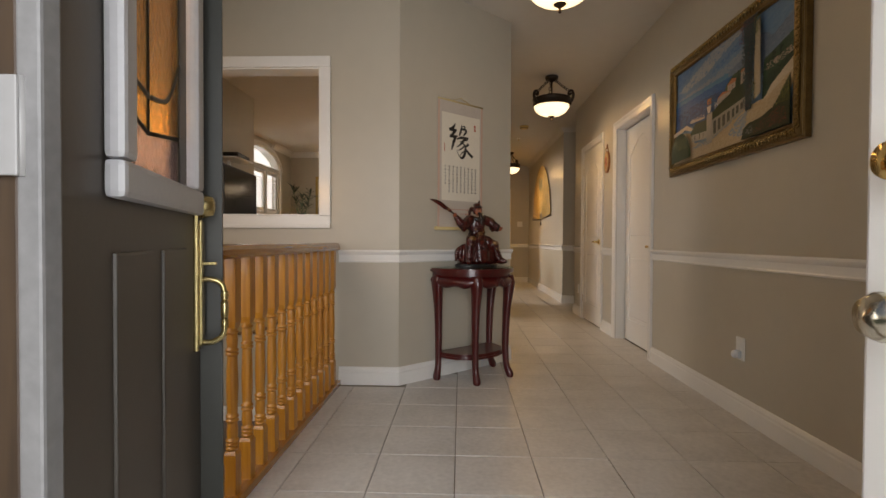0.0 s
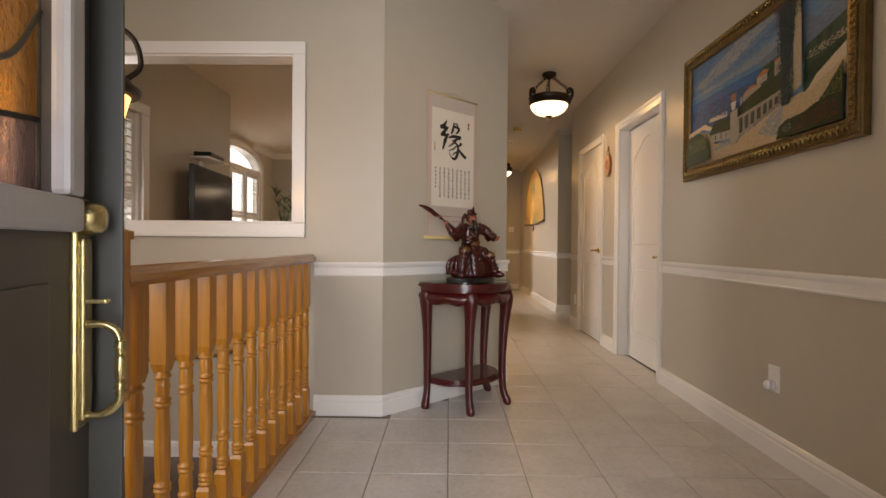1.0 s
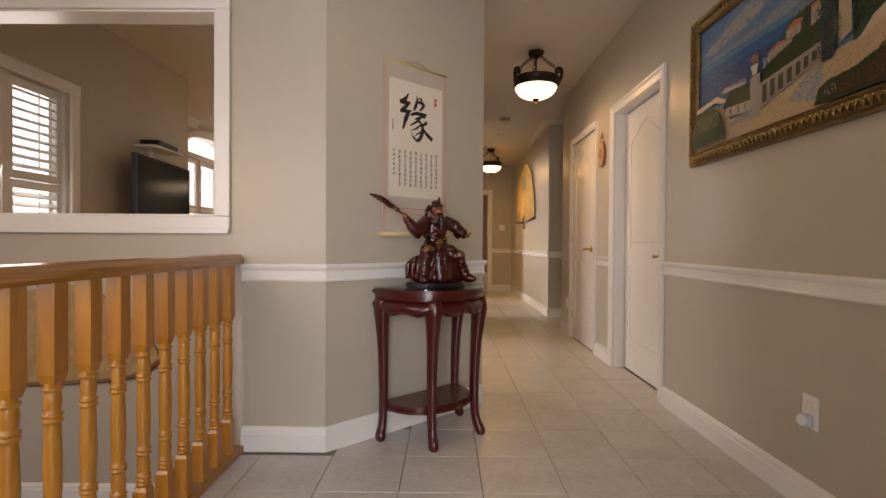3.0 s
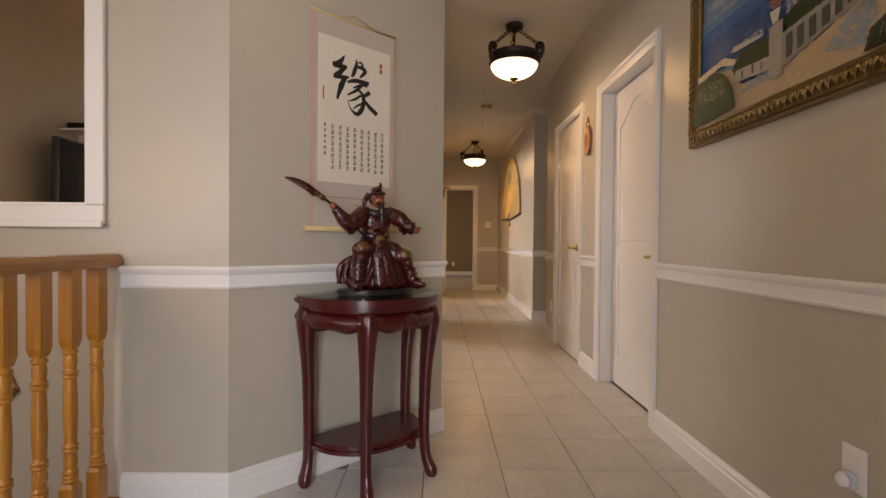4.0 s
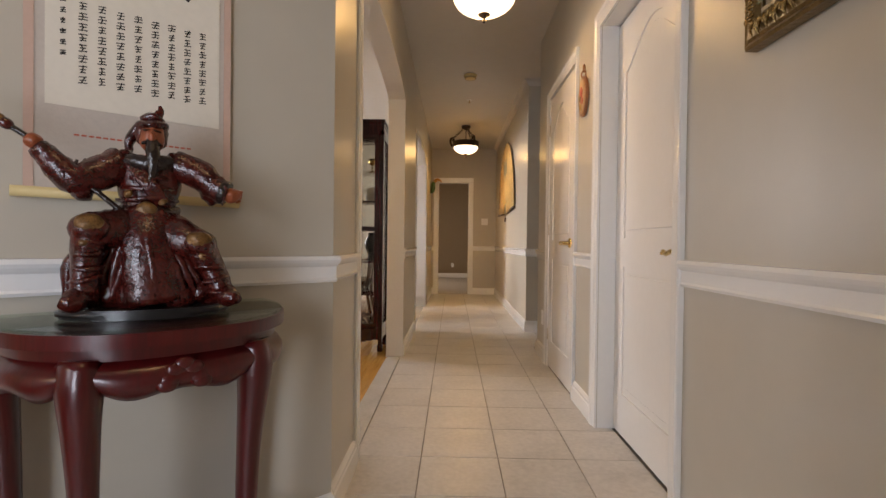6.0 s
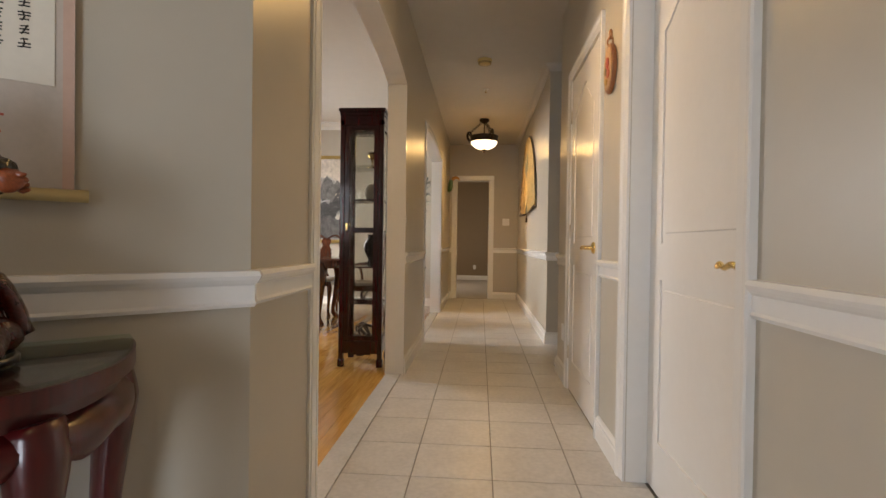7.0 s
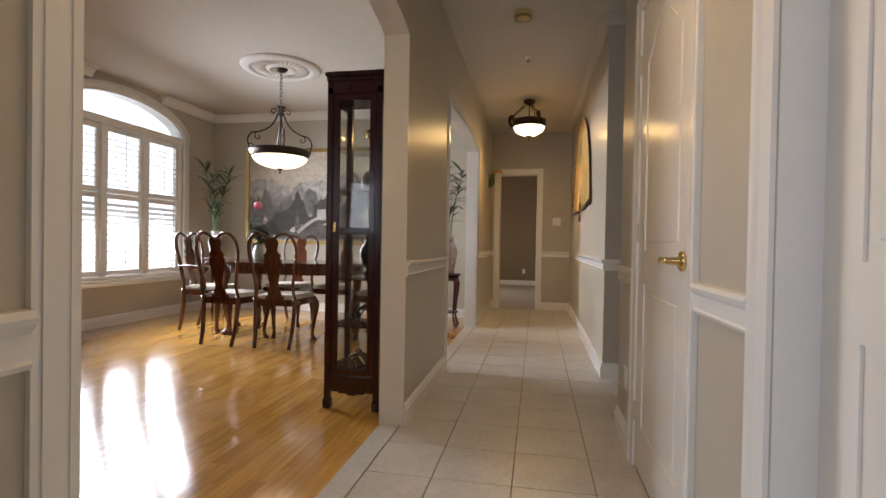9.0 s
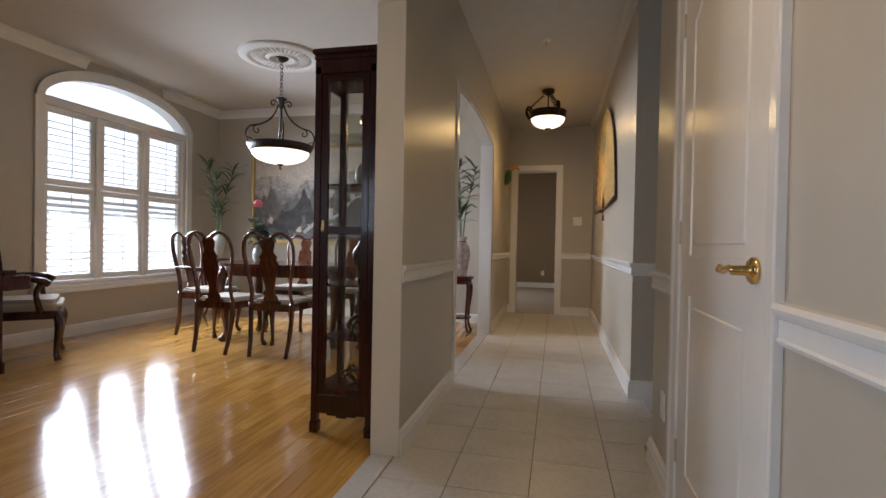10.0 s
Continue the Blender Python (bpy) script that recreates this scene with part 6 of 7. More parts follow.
ot = thing("wall_outlet", Matrix.Translation((XR - 0.001, 3.09, 0.375)) @ Matrix.Rotation(radians(-90), 4, "Z"), "white wall outlet with a plugged-in night light", "outlet")
part("cover_plate", cubes((-0.04, -0.007, -0.062, 0.04, 0, 0.062), bev=0.003), PLASTIC, ot)
part("socket", cubes((-0.017, -0.01, 0.008, 0.017, -0.006, 0.036), bev=0.004), PLASTIC, ot)
bm = cubes((-0.02, -0.028, -0.05, 0.02, -0.007, -0.008), bev=0.007)
nl = part("night_light", bm, mat("pale_blue_plastic", (0.62, 0.68, 0.74), 0.25), ot, "small pale night light")
part("night_light_shade", lathe(bmesh.new(), [(0, 0), (0.02, 0.002), (0.022, 0.02), (0.014, 0.034), (0, 0.036)], 14), mat("frosted_plastic", (0.75, 0.77, 0.8), 0.3), nl, "", pose(0, -0.027, -0.03, 90, 0, 0) @ Matrix.Diagonal((1, 1, 0.6, 1)))


def plaque():
    o = thing("wall_plaque", Matrix.Translation((XR - 0.002, 5.56, 1.66)) @ Matrix.Rotation(radians(-90), 4, "Z"), "oval painted ceramic wall plaque hanging from a small chain", "plaque")
    M = Matrix(((1, 0, 0, 0), (0, 0, -1, 0), (0, 1, 0, 0), (0, 0, 0, 1)))

    def oval(a, b, z0, z1, col, name, cx=0, cz=0.115, rough=0.3):
        bm = bmesh.new()
        prism(bm, [(cx + a * math.cos(2 * math.pi * i / 28), cz + b * math.sin(2 * math.pi * i / 28)) for i in range(28)], M @ Matrix.Translation((0, 0, z0)), z1 - z0)
        bmesh.ops.bevel(bm, geom=[e for e in bm.edges if abs(e.verts[0].co.y - e.verts[1].co.y) < 1e-6], offset=min(0.004, (z1 - z0) * 0.4), segments=2, affect="EDGES")
        part(name, bm, mat(name + "_glaze", col, rough, var=0.3, scale=30), o)
    oval(0.082, 0.115, 0, 0.018, (0.30, 0.13, 0.06), "rim")
    oval(0.068, 0.098, 0.018, 0.021, (0.52, 0.33, 0.17), "field")
    for x, z, a, b, c in ((0.0, 0.14, 0.022, 0.028, (0.45, 0.07, 0.05)), (0.012, 0.09, 0.026, 0.022, (0.5, 0.12, 0.07)), (-0.02, 0.06, 0.02, 0.016, (0.48, 0.28, 0.06)), (-0.026, 0.11, 0.014, 0.02, (0.12, 0.15, 0.05))):
        oval(a, b, 0.021, 0.025, c, "painted_fruit", x, z)
    bm = bmesh.new()
    chain(bm, (0, -0.012, 0.225), (0, -0.008, 0.29), 0.03, 0.004)
    part("hanging_chain", bm, mat("worn_copper", (0.35, 0.17, 0.08), 0.4, 0.8), o)


plaque()


def paper_fan():
    # an open fan on the hall wall, seen almost edge on
    o = thing("wall_fan", Matrix.Translation((XF - 0.004, 10.0, 1.42)) @ Matrix.Rotation(radians(-90), 4, "Z"), "large open decorative paper fan with dark ribs on the wall", "fan")
    papm = mat("gold_fan_paper", (0.50, 0.34, 0.13), 0.45, var=0.35, scale=9)
    dark = mat("fan_dark_edge", (0.05, 0.025, 0.015), 0.4)
    R0, R1 = 0.16, 1.02
    N = 26
    bm = bmesh.new()
    rows = []
    for i in range(N * 2 + 1):
        a = math.radians(2 + 176 * i / (N * 2))
        d = -0.012 - 0.012 * (i % 2)
        rows.append([bm.verts.new((-r * math.cos(a), d, r * math.sin(a) - 0.05)) for r in (R0, R1)])
    for p, q in zip(rows, rows[1:]):
        bm.faces.new((p[0], p[1], q[1], q[0]))
    part("leaf", bm, papm, o, "pleated gold paper")
    bm = bmesh.new()
    pts = [(-(R1 + 0.004) * math.cos(math.radians(2 + 176 * i / 40)), -0.018, (R1 + 0.004) * math.sin(math.radians(2 + 176 * i / 40)) - 0.05) for i in range(41)]
    tube(bm, pts, 0.005, 6)
    part("edge_band", bm, mat("fan_gilt_edge", (0.20, 0.11, 0.035), 0.45), o, "brown gilt edge band")
    for s in (-1, 1):
        bm = bmesh.new()
        a = math.radians(2)
        tube(bm, [(s * 0.02, -0.02, -0.05), (s * R1 * math.cos(a), -0.02, R1 * math.sin(a) - 0.05)], [0.010, 0.018], 8)
        part("guard_stick", bm, dark, o)
    bm = bmesh.new()
    tube(bm, curve([(0, -0.02, -0.04), (0.008, -0.02, -0.09), (0.0, -0.02, -0.16)], 4), [0.004] * 5 + [0.011] * 4, 6)
    part("tassel", bm, mat("dark_tassel", (0.06, 0.03, 0.02), 0.9), o)
    bm = bmesh.new()
    for k in range(9):
        brush(bm, [(-0.25 + 0.05 * k, 0.45 + 0.1 * math.sin(k)), (-0.2 + 0.05 * k, 0.6 + 0.05 * math.cos(k * 2)), (-0.22 + 0.05 * k, 0.75)], [0.01, 0.05, 0.02], Matrix(((1, 0, 0, 0), (0, 0, -1, -0.026), (0, 1, 0, 0), (0, 0, 0, 1))), 0.0006 * k)
    part("painted_motif", bm, mat("green_grey_wash", (0.16, 0.17, 0.11), 0.6, var=0.4, scale=20), o)


paper_fan()


def stair_fan():
    o = thing("woven_fan", pose(-1.42, 3.586, 0.30), "large woven straw fan hanging on the stairwell wall", "fan")
    m = mat("woven_straw", (0.42, 0.28, 0.13), 0.7, var=0.3, scale=35, bump=0.6, bscale=120)
    M = Matrix(((1, 0, 0, 0), (0, 0, -1, 0), (0, 1, 0, 0), (0, 0, 0, 1)))
    bm = bmesh.new()
    prism(bm, [(-0.40, 0.0), (0.30, 0.05), (0.44, 0.13), (0.40, 0.22), (0.33, 0.29), (0.16, 0.44), (-0.05, 0.50), (-0.28, 0.42), (-0.42, 0.22)], M, 0.012)
    part("woven_leaf", bm, m, o)
    bm = bmesh.new()
    tube(bm, curve([(-0.42, -0.008, 0.0), (0.0, -0.008, 0.02), (0.30, -0.008, 0.05), (0.44, -0.008, 0.13)], 5), 0.012, 6)
    part("rim", bm, mat("dark_straw_rim", (0.20, 0.11, 0.05), 0.7), o)


stair_fan()


def detector(x, y, col, r, h, label):
    o = thing("smoke_detector", pose(x, y, CZ - 0.0005), label, "smoke detector")
    part("housing", lathe(bmesh.new(), [(0, -h), (r * 0.6, -h), (r * 0.8, -h * 0.85), (r, -h * 0.3), (r, 0), (0, 0)], 24), mat("detector_plastic", col, 0.4), o)
    part("grille", lathe(bmesh.new(), [(r * 0.84, -h * 0.9), (r * 0.9, -h * 0.9), (r * 0.9, -h * 0.5), (r * 0.84, -h * 0.5)], 24), mat("detector_grille", tuple(c * 0.5 for c in col), 0.6), o)


detector(1.14, 7.87, (0.62, 0.45, 0.17), 0.068, 0.045, "round yellowed smoke detector on the hall ceiling")
so = thing("sprinkler_head", pose(1.16, 8.75, CZ - 0.0005), "small white ceiling sprinkler head", "sprinkler")
part("rose", lathe(bmesh.new(), [(0, -0.006), (0.03, -0.006), (0.035, 0), (0, 0)], 16), PLASTIC, so)
part("nozzle", lathe(bmesh.new(), [(0, -0.04), (0.014, -0.038), (0.014, -0.034), (0.005, -0.03), (0.005, -0.006), (0, -0.006)], 12), BRASS, so)

sw = thing("light_switch", pose(1.56, 11.848, 1.34), "white double light switch plate on the end wall", "switch")
part("cover_plate", cubes((-0.06, -0.007, -0.06, 0.06, 0, 0.06), bev=0.003), PLASTIC, sw)
for dx in (-0.028, 0.028):
    part("rocker", cubes((dx - 0.016, -0.011, -0.032, dx + 0.016, -0.006, 0.032), bev=0.002), PLASTIC, sw)
fo = thing("wall_outlet", pose(0.98, 16.298, 0.34), "white wall outlet in the far room", "outlet")
part("cover_plate", cubes((-0.036, -0.007, -0.058, 0.036, 0, 0.058), bev=0.003), PLASTIC, fo)
for dz in (-0.02, 0.02):
    part("socket", cubes((-0.017, -0.009, dz - 0.014, 0.017, -0.006, dz + 0.014), bev=0.003), PLASTIC, fo)


def bird_ornament():
    o = thing("bird_hook_ornament", pose(XL, 11.3, 1.80), "painted green and orange toucan ornament on the wall", "ornament")
    bm = bmesh.new()
    tube(bm, curve([(0.02, 0, 0), (0.045, 0, 0.06), (0.05, 0, 0.12), (0.055, 0, 0.17), (0.06, 0, 0.20)], 4), [0.016, 0.022, 0.03, 0.036, 0.04, 0.042, 0.042, 0.042, 0.04, 0.038, 0.036, 0.034, 0.034, 0.034, 0.032, 0.03, 0.02], 10)
    part("body", bm, mat("bird_green", (0.04, 0.10, 0.03), 0.4, var=0.4, scale=30), o, "dark green body")
    bm = bmesh.new()
    tube(bm, curve([(0.07, 0, 0.20), (0.12, 0, 0.235), (0.17, 0, 0.225), (0.20, 0, 0.19)], 4), [0.026, 0.028, 0.028, 0.027, 0.026, 0.024, 0.022, 0.02, 0.017, 0.014, 0.011, 0.008, 0.004], 10)
    part("beak", bm, mat("bird_beak", (0.55, 0.26, 0.05), 0.35), o, "orange beak")
    part("perch", cubes((0, -0.012, 0.0, 0.006, 0.012, 0.2), bev=0.002), IRON, o)


bird_ornament()

# ---- living room, seen through the opening ----
tv = thing("television", pose(XT + 0.10, 6.03, 1.12, 0, 0, 5), "black flat television on a wall bracket", "television")
part("panel", cubes((0, -0.53, -0.05, 0.05, 0.53, 0.64), bev=0.006), mat("black_plastic", (0.012, 0.012, 0.013), 0.35), tv)
part("screen", cubes((0.0505, -0.515, -0.035, 0.052, 0.515, 0.625)), mat("tv_screen", (0.004, 0.004, 0.005), 0.16, spec=0.12), tv, "glossy dark screen")
part("wall_bracket", cubes((-0.085, -0.12, 0.15, 0.0, 0.12, 0.4), bev=0.004), BLACK, tv)
sh = thing("media_shelf", pose(XT + 0.002, 6.0, 1.86), "small pale floating shelf above the television", "shelf")
part("board", cubes((0, -0.24, 0, 0.20, 0.24, 0.018), bev=0.003), PLASTIC, sh)
part("support", cubes((0.0, -0.02, -0.09, 0.03, 0.02, 0.0), bev=0.003), PLASTIC, sh)
bx = thing("media_box", pose(XT + 0.1, 6.0, 1.8785, 0, 0, 6), "low black media box on the shelf", "media player")
part("case", cubes((-0.08, -0.20, 0.004, 0.09, 0.20, 0.05), bev=0.004), BLACK, bx)
for dy in (-0.16, 0.16):
    part("foot", cubes((-0.05, dy - 0.01, 0, 0.05, dy + 0.01, 0.004)), BLACK, bx)


# ---- curio cabinet ----
def cabinet():
    X0, X1, Y0, Y1, H = 0.045, 0.382, 6.93, 7.27, 1.98
    w, d = X1 - X0, Y1 - Y0
    o = thing("curio_cabinet", pose(X0, Y0, 0), "tall narrow dark rosewood curio cabinet with glass sides", "cabinet")
    t = 0.036
    for x in (0, w - t):
        for y in (0, d - t):
            part("post", cubes((x, y, 0.0, x + t, y + t, H - 0.09), bev=0.004), CABW, o)
            part("foot", cubes((x - 0.006, y - 0.006, 0, x + t + 0.006, y + t + 0.006, 0.06), bev=0.01), CABW, o)
    bm = bmesh.new()
    slab(bm, [(-0.012, -0.012), (w + 0.012, -0.012), (w + 0.012, d + 0.01), (-0.012, d + 0.01)], H - 0.03, H, 0.006)
    slab(bm, [(-0.004, -0.004), (w + 0.004, -0.004), (w + 0.004, d), (-0.004, d)], H - 0.06, H - 0.03, 0.006)
    slab(bm, [(0.0, 0.0), (w, 0.0), (w, d), (0.0, d)], H - 0.13, H - 0.06, 0.003)
    part("cornice", bm, CABW, o, "stepped rosewood cornice")
    part("base_box", cubes((0.002, 0.002, 0.11, w - 0.002, d - 0.002, 0.20), bev=0.004), CABW, o)
    bm = bmesh.new()
    for k in range(5):
        a, b = t + (w - 2 * t) * k / 5, t + (w - 2 * t) * (k + 1) / 5
        box(bm, a, 0.006, 0.085 + 0.018 * abs(k - 2) / 2, b, 0.022, 0.112)
    part("carved_apron", bm, CABW, o)
    dr = part("door", cubes((t + 0.002, 0.003, 0.205, t + 0.04, 0.024, H - 0.132), (w - t - 0.04, 0.003, 0.205, w - t - 0.002, 0.024, H - 0.132), (t + 0.04, 0.003, 0.205, w - t - 0.04, 0.024, 0.24), (t + 0.04, 0.003, H - 0.165, w - t - 0.04, 0.024, H - 0.132),
                            (t + 0.04, 0.003, 1.03, w - t - 0.04, 0.024, 1.07), bev=0.003), CABW, o)
    g = part("door_glass", cubes((t + 0.038, 0.012, 0.24, w - t - 0.038, 0.015, H - 0.165)), CABGLASS, dr)
    g.visible_shadow = False
    part("key_plate", cubes((t + 0.012, -0.002, 1.05, t + 0.026, 0.003, 1.10), bev=0.001), BRASS, dr, "brass key plate")
    bm = bmesh.new()
    tube(bm, [(t + 0.019 + 0.007 * math.cos(6.283 * i / 12), -0.004, 1.055 + 0.013 * math.sin(6.283 * i / 12)) for i in range(13)], 0.002, 6)
    part("pull_ring", bm, BRASS, dr)
    for x in (0.008, w - 0.012):
        g = part("side_glass", cubes((x, t, 0.2, x + 0.004, d - t, H - 0.13)), CABGLASS, o)
        g.visible_shadow = False
        part("side_rail", cubes((x - 0.006, t, 0.2, x + 0.012, d - t, 0.235), (x - 0.006, t, H - 0.165, x + 0.012, d - t, H - 0.13), bev=0.002), CABW, o)
    g = part("back_glass", cubes((t, d - 0.012, 0.2, w - t, d - 0.008, H - 0.13)), CABGLASS, o)
    g.visible_shadow = False
    for z in (0.49, 0.77, 1.05, 1.29, 1.55):
        part("shelf", cubes((0.014, 0.027, z - 0.012, w - 0.014, d - 0.014, z), bev=0.002), CABW if z in (0.49, 0.77, 1.05, 1.29) else CABGLASS, o)
    fret = bmesh.new()
    for k in range(7):
        x = t + 0.03 + (w - 2 * t - 0.06) * k / 6
        tube(fret, [(x + 0.018 * math.cos(6.283 * i / 10), 0.035, H - 0.19 + 0.02 * math.sin(6.283 * i / 10)) for i in range(11)], 0.004, 5)
    box(fret, t, 0.030, H - 0.172, w - t, 0.04, H - 0.166)
    part("fretwork", fret, CABW, o, "carved fretwork under the top")

    def pot(name, x, y, z, prof, m, label, cat):
        q = thing(name, pose(X0 + x, Y0 + y, z + 0.0005), label, cat)
        part("body", lathe(bmesh.new(), prof, 20), m, q)
        part("foot_ring", lathe(bmesh.new(), [(prof[1][0] * 0.8, -0.0), (prof[1][0] * 1.02, 0.0), (prof[1][0] * 1.02, 0.006), (prof[1][0] * 0.8, 0.006)], 20), m, q)
        return q
    ebony = mat("dark_pottery", (0.02, 0.014, 0.012), 0.15, var=0.4, scale=20)
    pot("pottery_vase", 0.22, 0.19, 0.77, [(0, 0.004), (0.045, 0.004), (0.05, 0.02), (0.035, 0.05), (0.07, 0.12), (0.075, 0.17), (0.04, 0.22), (0.045, 0.25), (0.03, 0.25), (0, 0.2)], ebony, "dark glazed vase on a cabinet shelf", "vase")
    pot("porcelain_jar", 0.20, 0.20, 1.29, [(0, 0.004), (0.035, 0.004), (0.055, 0.05), (0.05, 0.1), (0.03, 0.12), (0.03, 0.13), (0, 0.12)], mat("cream_porcelain", (0.55, 0.5, 0.4), 0.15), "small cream porcelain jar on a cabinet shelf", "jar")
    pot("glass_goblet", 0.21, 0.18, 1.5505, [(0, 0.002), (0.03, 0.002), (0.005, 0.02), (0.006, 0.06), (0.03, 0.08), (0.034, 0.12), (0.03, 0.12), (0, 0.085)], BRASS, "small gilt goblet on a cabinet shelf", "goblet")
    for x, z in ((0.20, 0.49), (0.18, 0.2015)):
        q = thing("carved_ornament", pose(X0 + x, Y0 + 0.18, z + 0.0005), "small carved dark wooden ornament on a cabinet shelf", "ornament")
        bm = bmesh.new()
        rs = random.Random(int(z * 1000))
        for k in range(9):
            a = rs.uniform(0, 6.28)
            tube(bm, curve([(0.05 * math.cos(a), 0.04 * math.sin(a), 0.012), (0.09 * math.cos(a + 0.6), 0.06 * math.sin(a + 0.6), 0.05 + 0.03 * rs.random()), (0.04 * math.cos(a + 1.4), 0.03 * math.sin(a + 1.4), 0.09 + 0.04 * rs.random())], 4), 0.007, 6)
        part("branches", bm, mat("ornament_dark_wood", (0.06, 0.035, 0.025), 0.3, var=0.3, scale=20), q)
        part("stand", slab(bmesh.new(), [(-0.09, -0.07), (0.09, -0.07), (0.09, 0.07), (-0.09, 0.07)], 0, 0.014, 0.004), CABW, q)


cabinet()


# ---- dining furniture ----
def profile_tube(pts, radii, n=3, seg=10):
    P = curve(pts, n)
    rr = []
    for i in range(len(P)):
        t = i / (len(P) - 1) * (len(radii) - 1)
        k = min(int(t), len(radii) - 2)
        rr.append(radii[k] + (radii[k + 1] - radii[k]) * (t - k))
    return tube(bmesh.new(), P, rr, seg)


def chair(m, arms, label, group):
    """A chair with a vase-shaped splat and cabriole front legs; local +y is forwards."""
    o = thing("dining_chair", m, label, "chair", group)
    for s in (-1, 1):
        part("front_leg", profile_tube([(s * 0.20, 0.19, 0.43), (s * 0.225, 0.215, 0.36), (s * 0.215, 0.205, 0.22), (s * 0.20, 0.19, 0.08), (s * 0.208, 0.20, 0.03), (s * 0.22, 0.215, 0.0)], [0.03, 0.034, 0.021, 0.015, 0.021, 0.024]), MAHOG, o)
        part("rear_leg", profile_tube([(s * 0.19, -0.20, 0.46), (s * 0.185, -0.205, 0.3), (s * 0.175, -0.225, 0.14), (s * 0.165, -0.262, 0.0)], [0.021, 0.021, 0.019, 0.018], 3, 8), MAHOG, o)
    bm = slab(bmesh.new(), [(-0.19, -0.215), (0.19, -0.215), (0.235, 0.20), (0.18, 0.23), (-0.18, 0.23), (-0.235, 0.20)], 0.385, 0.445, 0.008)
    part("seat_frame", bm, MAHOG, o)
    bm = slab(bmesh.new(), [(-0.175, -0.195), (0.175, -0.195), (0.222, 0.19), (0.17, 0.218), (-0.17, 0.218), (-0.222, 0.19)], 0.445, 0.485, 0.016)
    part("seat", bm, CUSHION, o, "cream upholstered seat")
    # hoop back
    bm = bmesh.new()
    hoop = []
    for s in (-1, 1):
        side = [(s * 0.19, -0.20, 0.45), (s * 0.175, -0.215, 0.56), (s * 0.20, -0.235, 0.72), (s * 0.225, -0.26, 0.88), (s * 0.205, -0.283, 0.99), (s * 0.14, -0.295, 1.045), (s * 0.075, -0.297, 1.035), (s * 0.03, -0.296, 1.005), (0, -0.296, 0.998)]
        tube(bm, curve(side, 4), 0.017, 8, 1.15, 0.85)
    part("back_hoop", bm, MAHOG, o)
    bm = bmesh.new()
    half = [(0.062, 0.47), (0.066, 0.50), (0.045, 0.53), (0.040, 0.58), (0.055, 0.66), (0.078, 0.74), (0.086, 0.80), (0.070, 0.825), (0.082, 0.85), (0.060, 0.875), (0.048, 0.90), (0.062, 0.94), (0.066, 0.97), (0.048, 1.005)]
    rows = []
    for w, z in half:
        y = -0.205 - (z - 0.45) * 0.155
        rows.append([bm.verts.new((sx * w, y + dy, z)) for sx, dy in ((-1, 0.006), (1, 0.006), (1, -0.006), (-1, -0.006))])
    for p, q in zip(rows, rows[1:]):
        for k in range(4):
            bm.faces.new((p[k], p[(k + 1) % 4], q[(k + 1) % 4], q[k]))
    bm.faces.new(rows[0][::-1]), bm.faces.new(rows[-1])
    part("splat", bm, MAHOG, o, "vase-shaped wooden splat")
    part("back_shoe", cubes((-0.085, -0.222, 0.445, 0.085, -0.188, 0.475), bev=0.006), MAHOG, o)
    if arms:
        for s in (-1, 1):
            part("arm", profile_tube([(s * 0.205, -0.235, 0.70), (s * 0.25, -0.10, 0.70), (s * 0.265, 0.06, 0.685), (s * 0.25, 0.12, 0.67)], [0.015, 0.017, 0.02, 0.022], 4, 8), MAHOG, o)
            part("arm_post", profile_tube([(s * 0.25, 0.10, 0.68), (s * 0.262, 0.06, 0.58), (s * 0.235, 0.04, 0.45), (s * 0.228, 0.05, 0.41)], [0.017, 0.016, 0.018, 0.018], 4, 8), MAHOG, o)
    return o


G = "chairs round the dining table"
side = chair(pose(-1.62, 8.56, 0, 0, 0, -4), False, "mahogany dining chair with vase splat and cream seat", G)
copy_thing(side, pose(-1.09, 8.56, 0, 0, 0, 3))
copy_thing(side, pose(-1.62, 9.66, 0, 0, 0, 180))
copy_thing(side, pose(-1.02, 9.66, 0, 0, 0, 178))
armc = chair(pose(-2.26, 9.09, 0, 0, 0, -86), True, "mahogany dining armchair with vase splat at the table end", G)
copy_thing(armc, pose(-0.30, 9.1, 0, 0, 0, 92))


def dining_table():
    cx, cy, a, b = -1.3, 9.11, 0.86, 0.48
    o = thing("dining_table", pose(cx, cy, 0), "oval dark mahogany dining table with cabriole legs", "table")
    ov = [(a * math.copysign(abs(math.cos(t)) ** 0.8, math.cos(t)), b * math.copysign(abs(math.sin(t)) ** 0.8, math.sin(t))) for t in [2 * math.pi * i / 48 for i in range(48)]]
    part("tabletop", slab(bmesh.new(), ov, 0.735, 0.765, 0.008), MAHOG, o)
    part("apron", slab(bmesh.new(), [(x * 0.9, y * 0.86) for x, y in ov], 0.645, 0.734, 0.004), MAHOG, o)
    for sx in (-1, 1):
        for sy in (-1, 1):
            x, y = sx * 0.56, sy * 0.28
            part("leg", profile_tube([(x, y, 0.70), (x + sx * 0.05, y + sy * 0.05, 0.58), (x + sx * 0.03, y + sy * 0.03, 0.34), (x, y, 0.12), (x + sx * 0.01, y + sy * 0.01, 0.05), (x + sx * 0.04, y + sy * 0.04, 0.0)], [0.05, 0.055, 0.034, 0.024, 0.03, 0.036]), MAHOG, o)


dining_table()


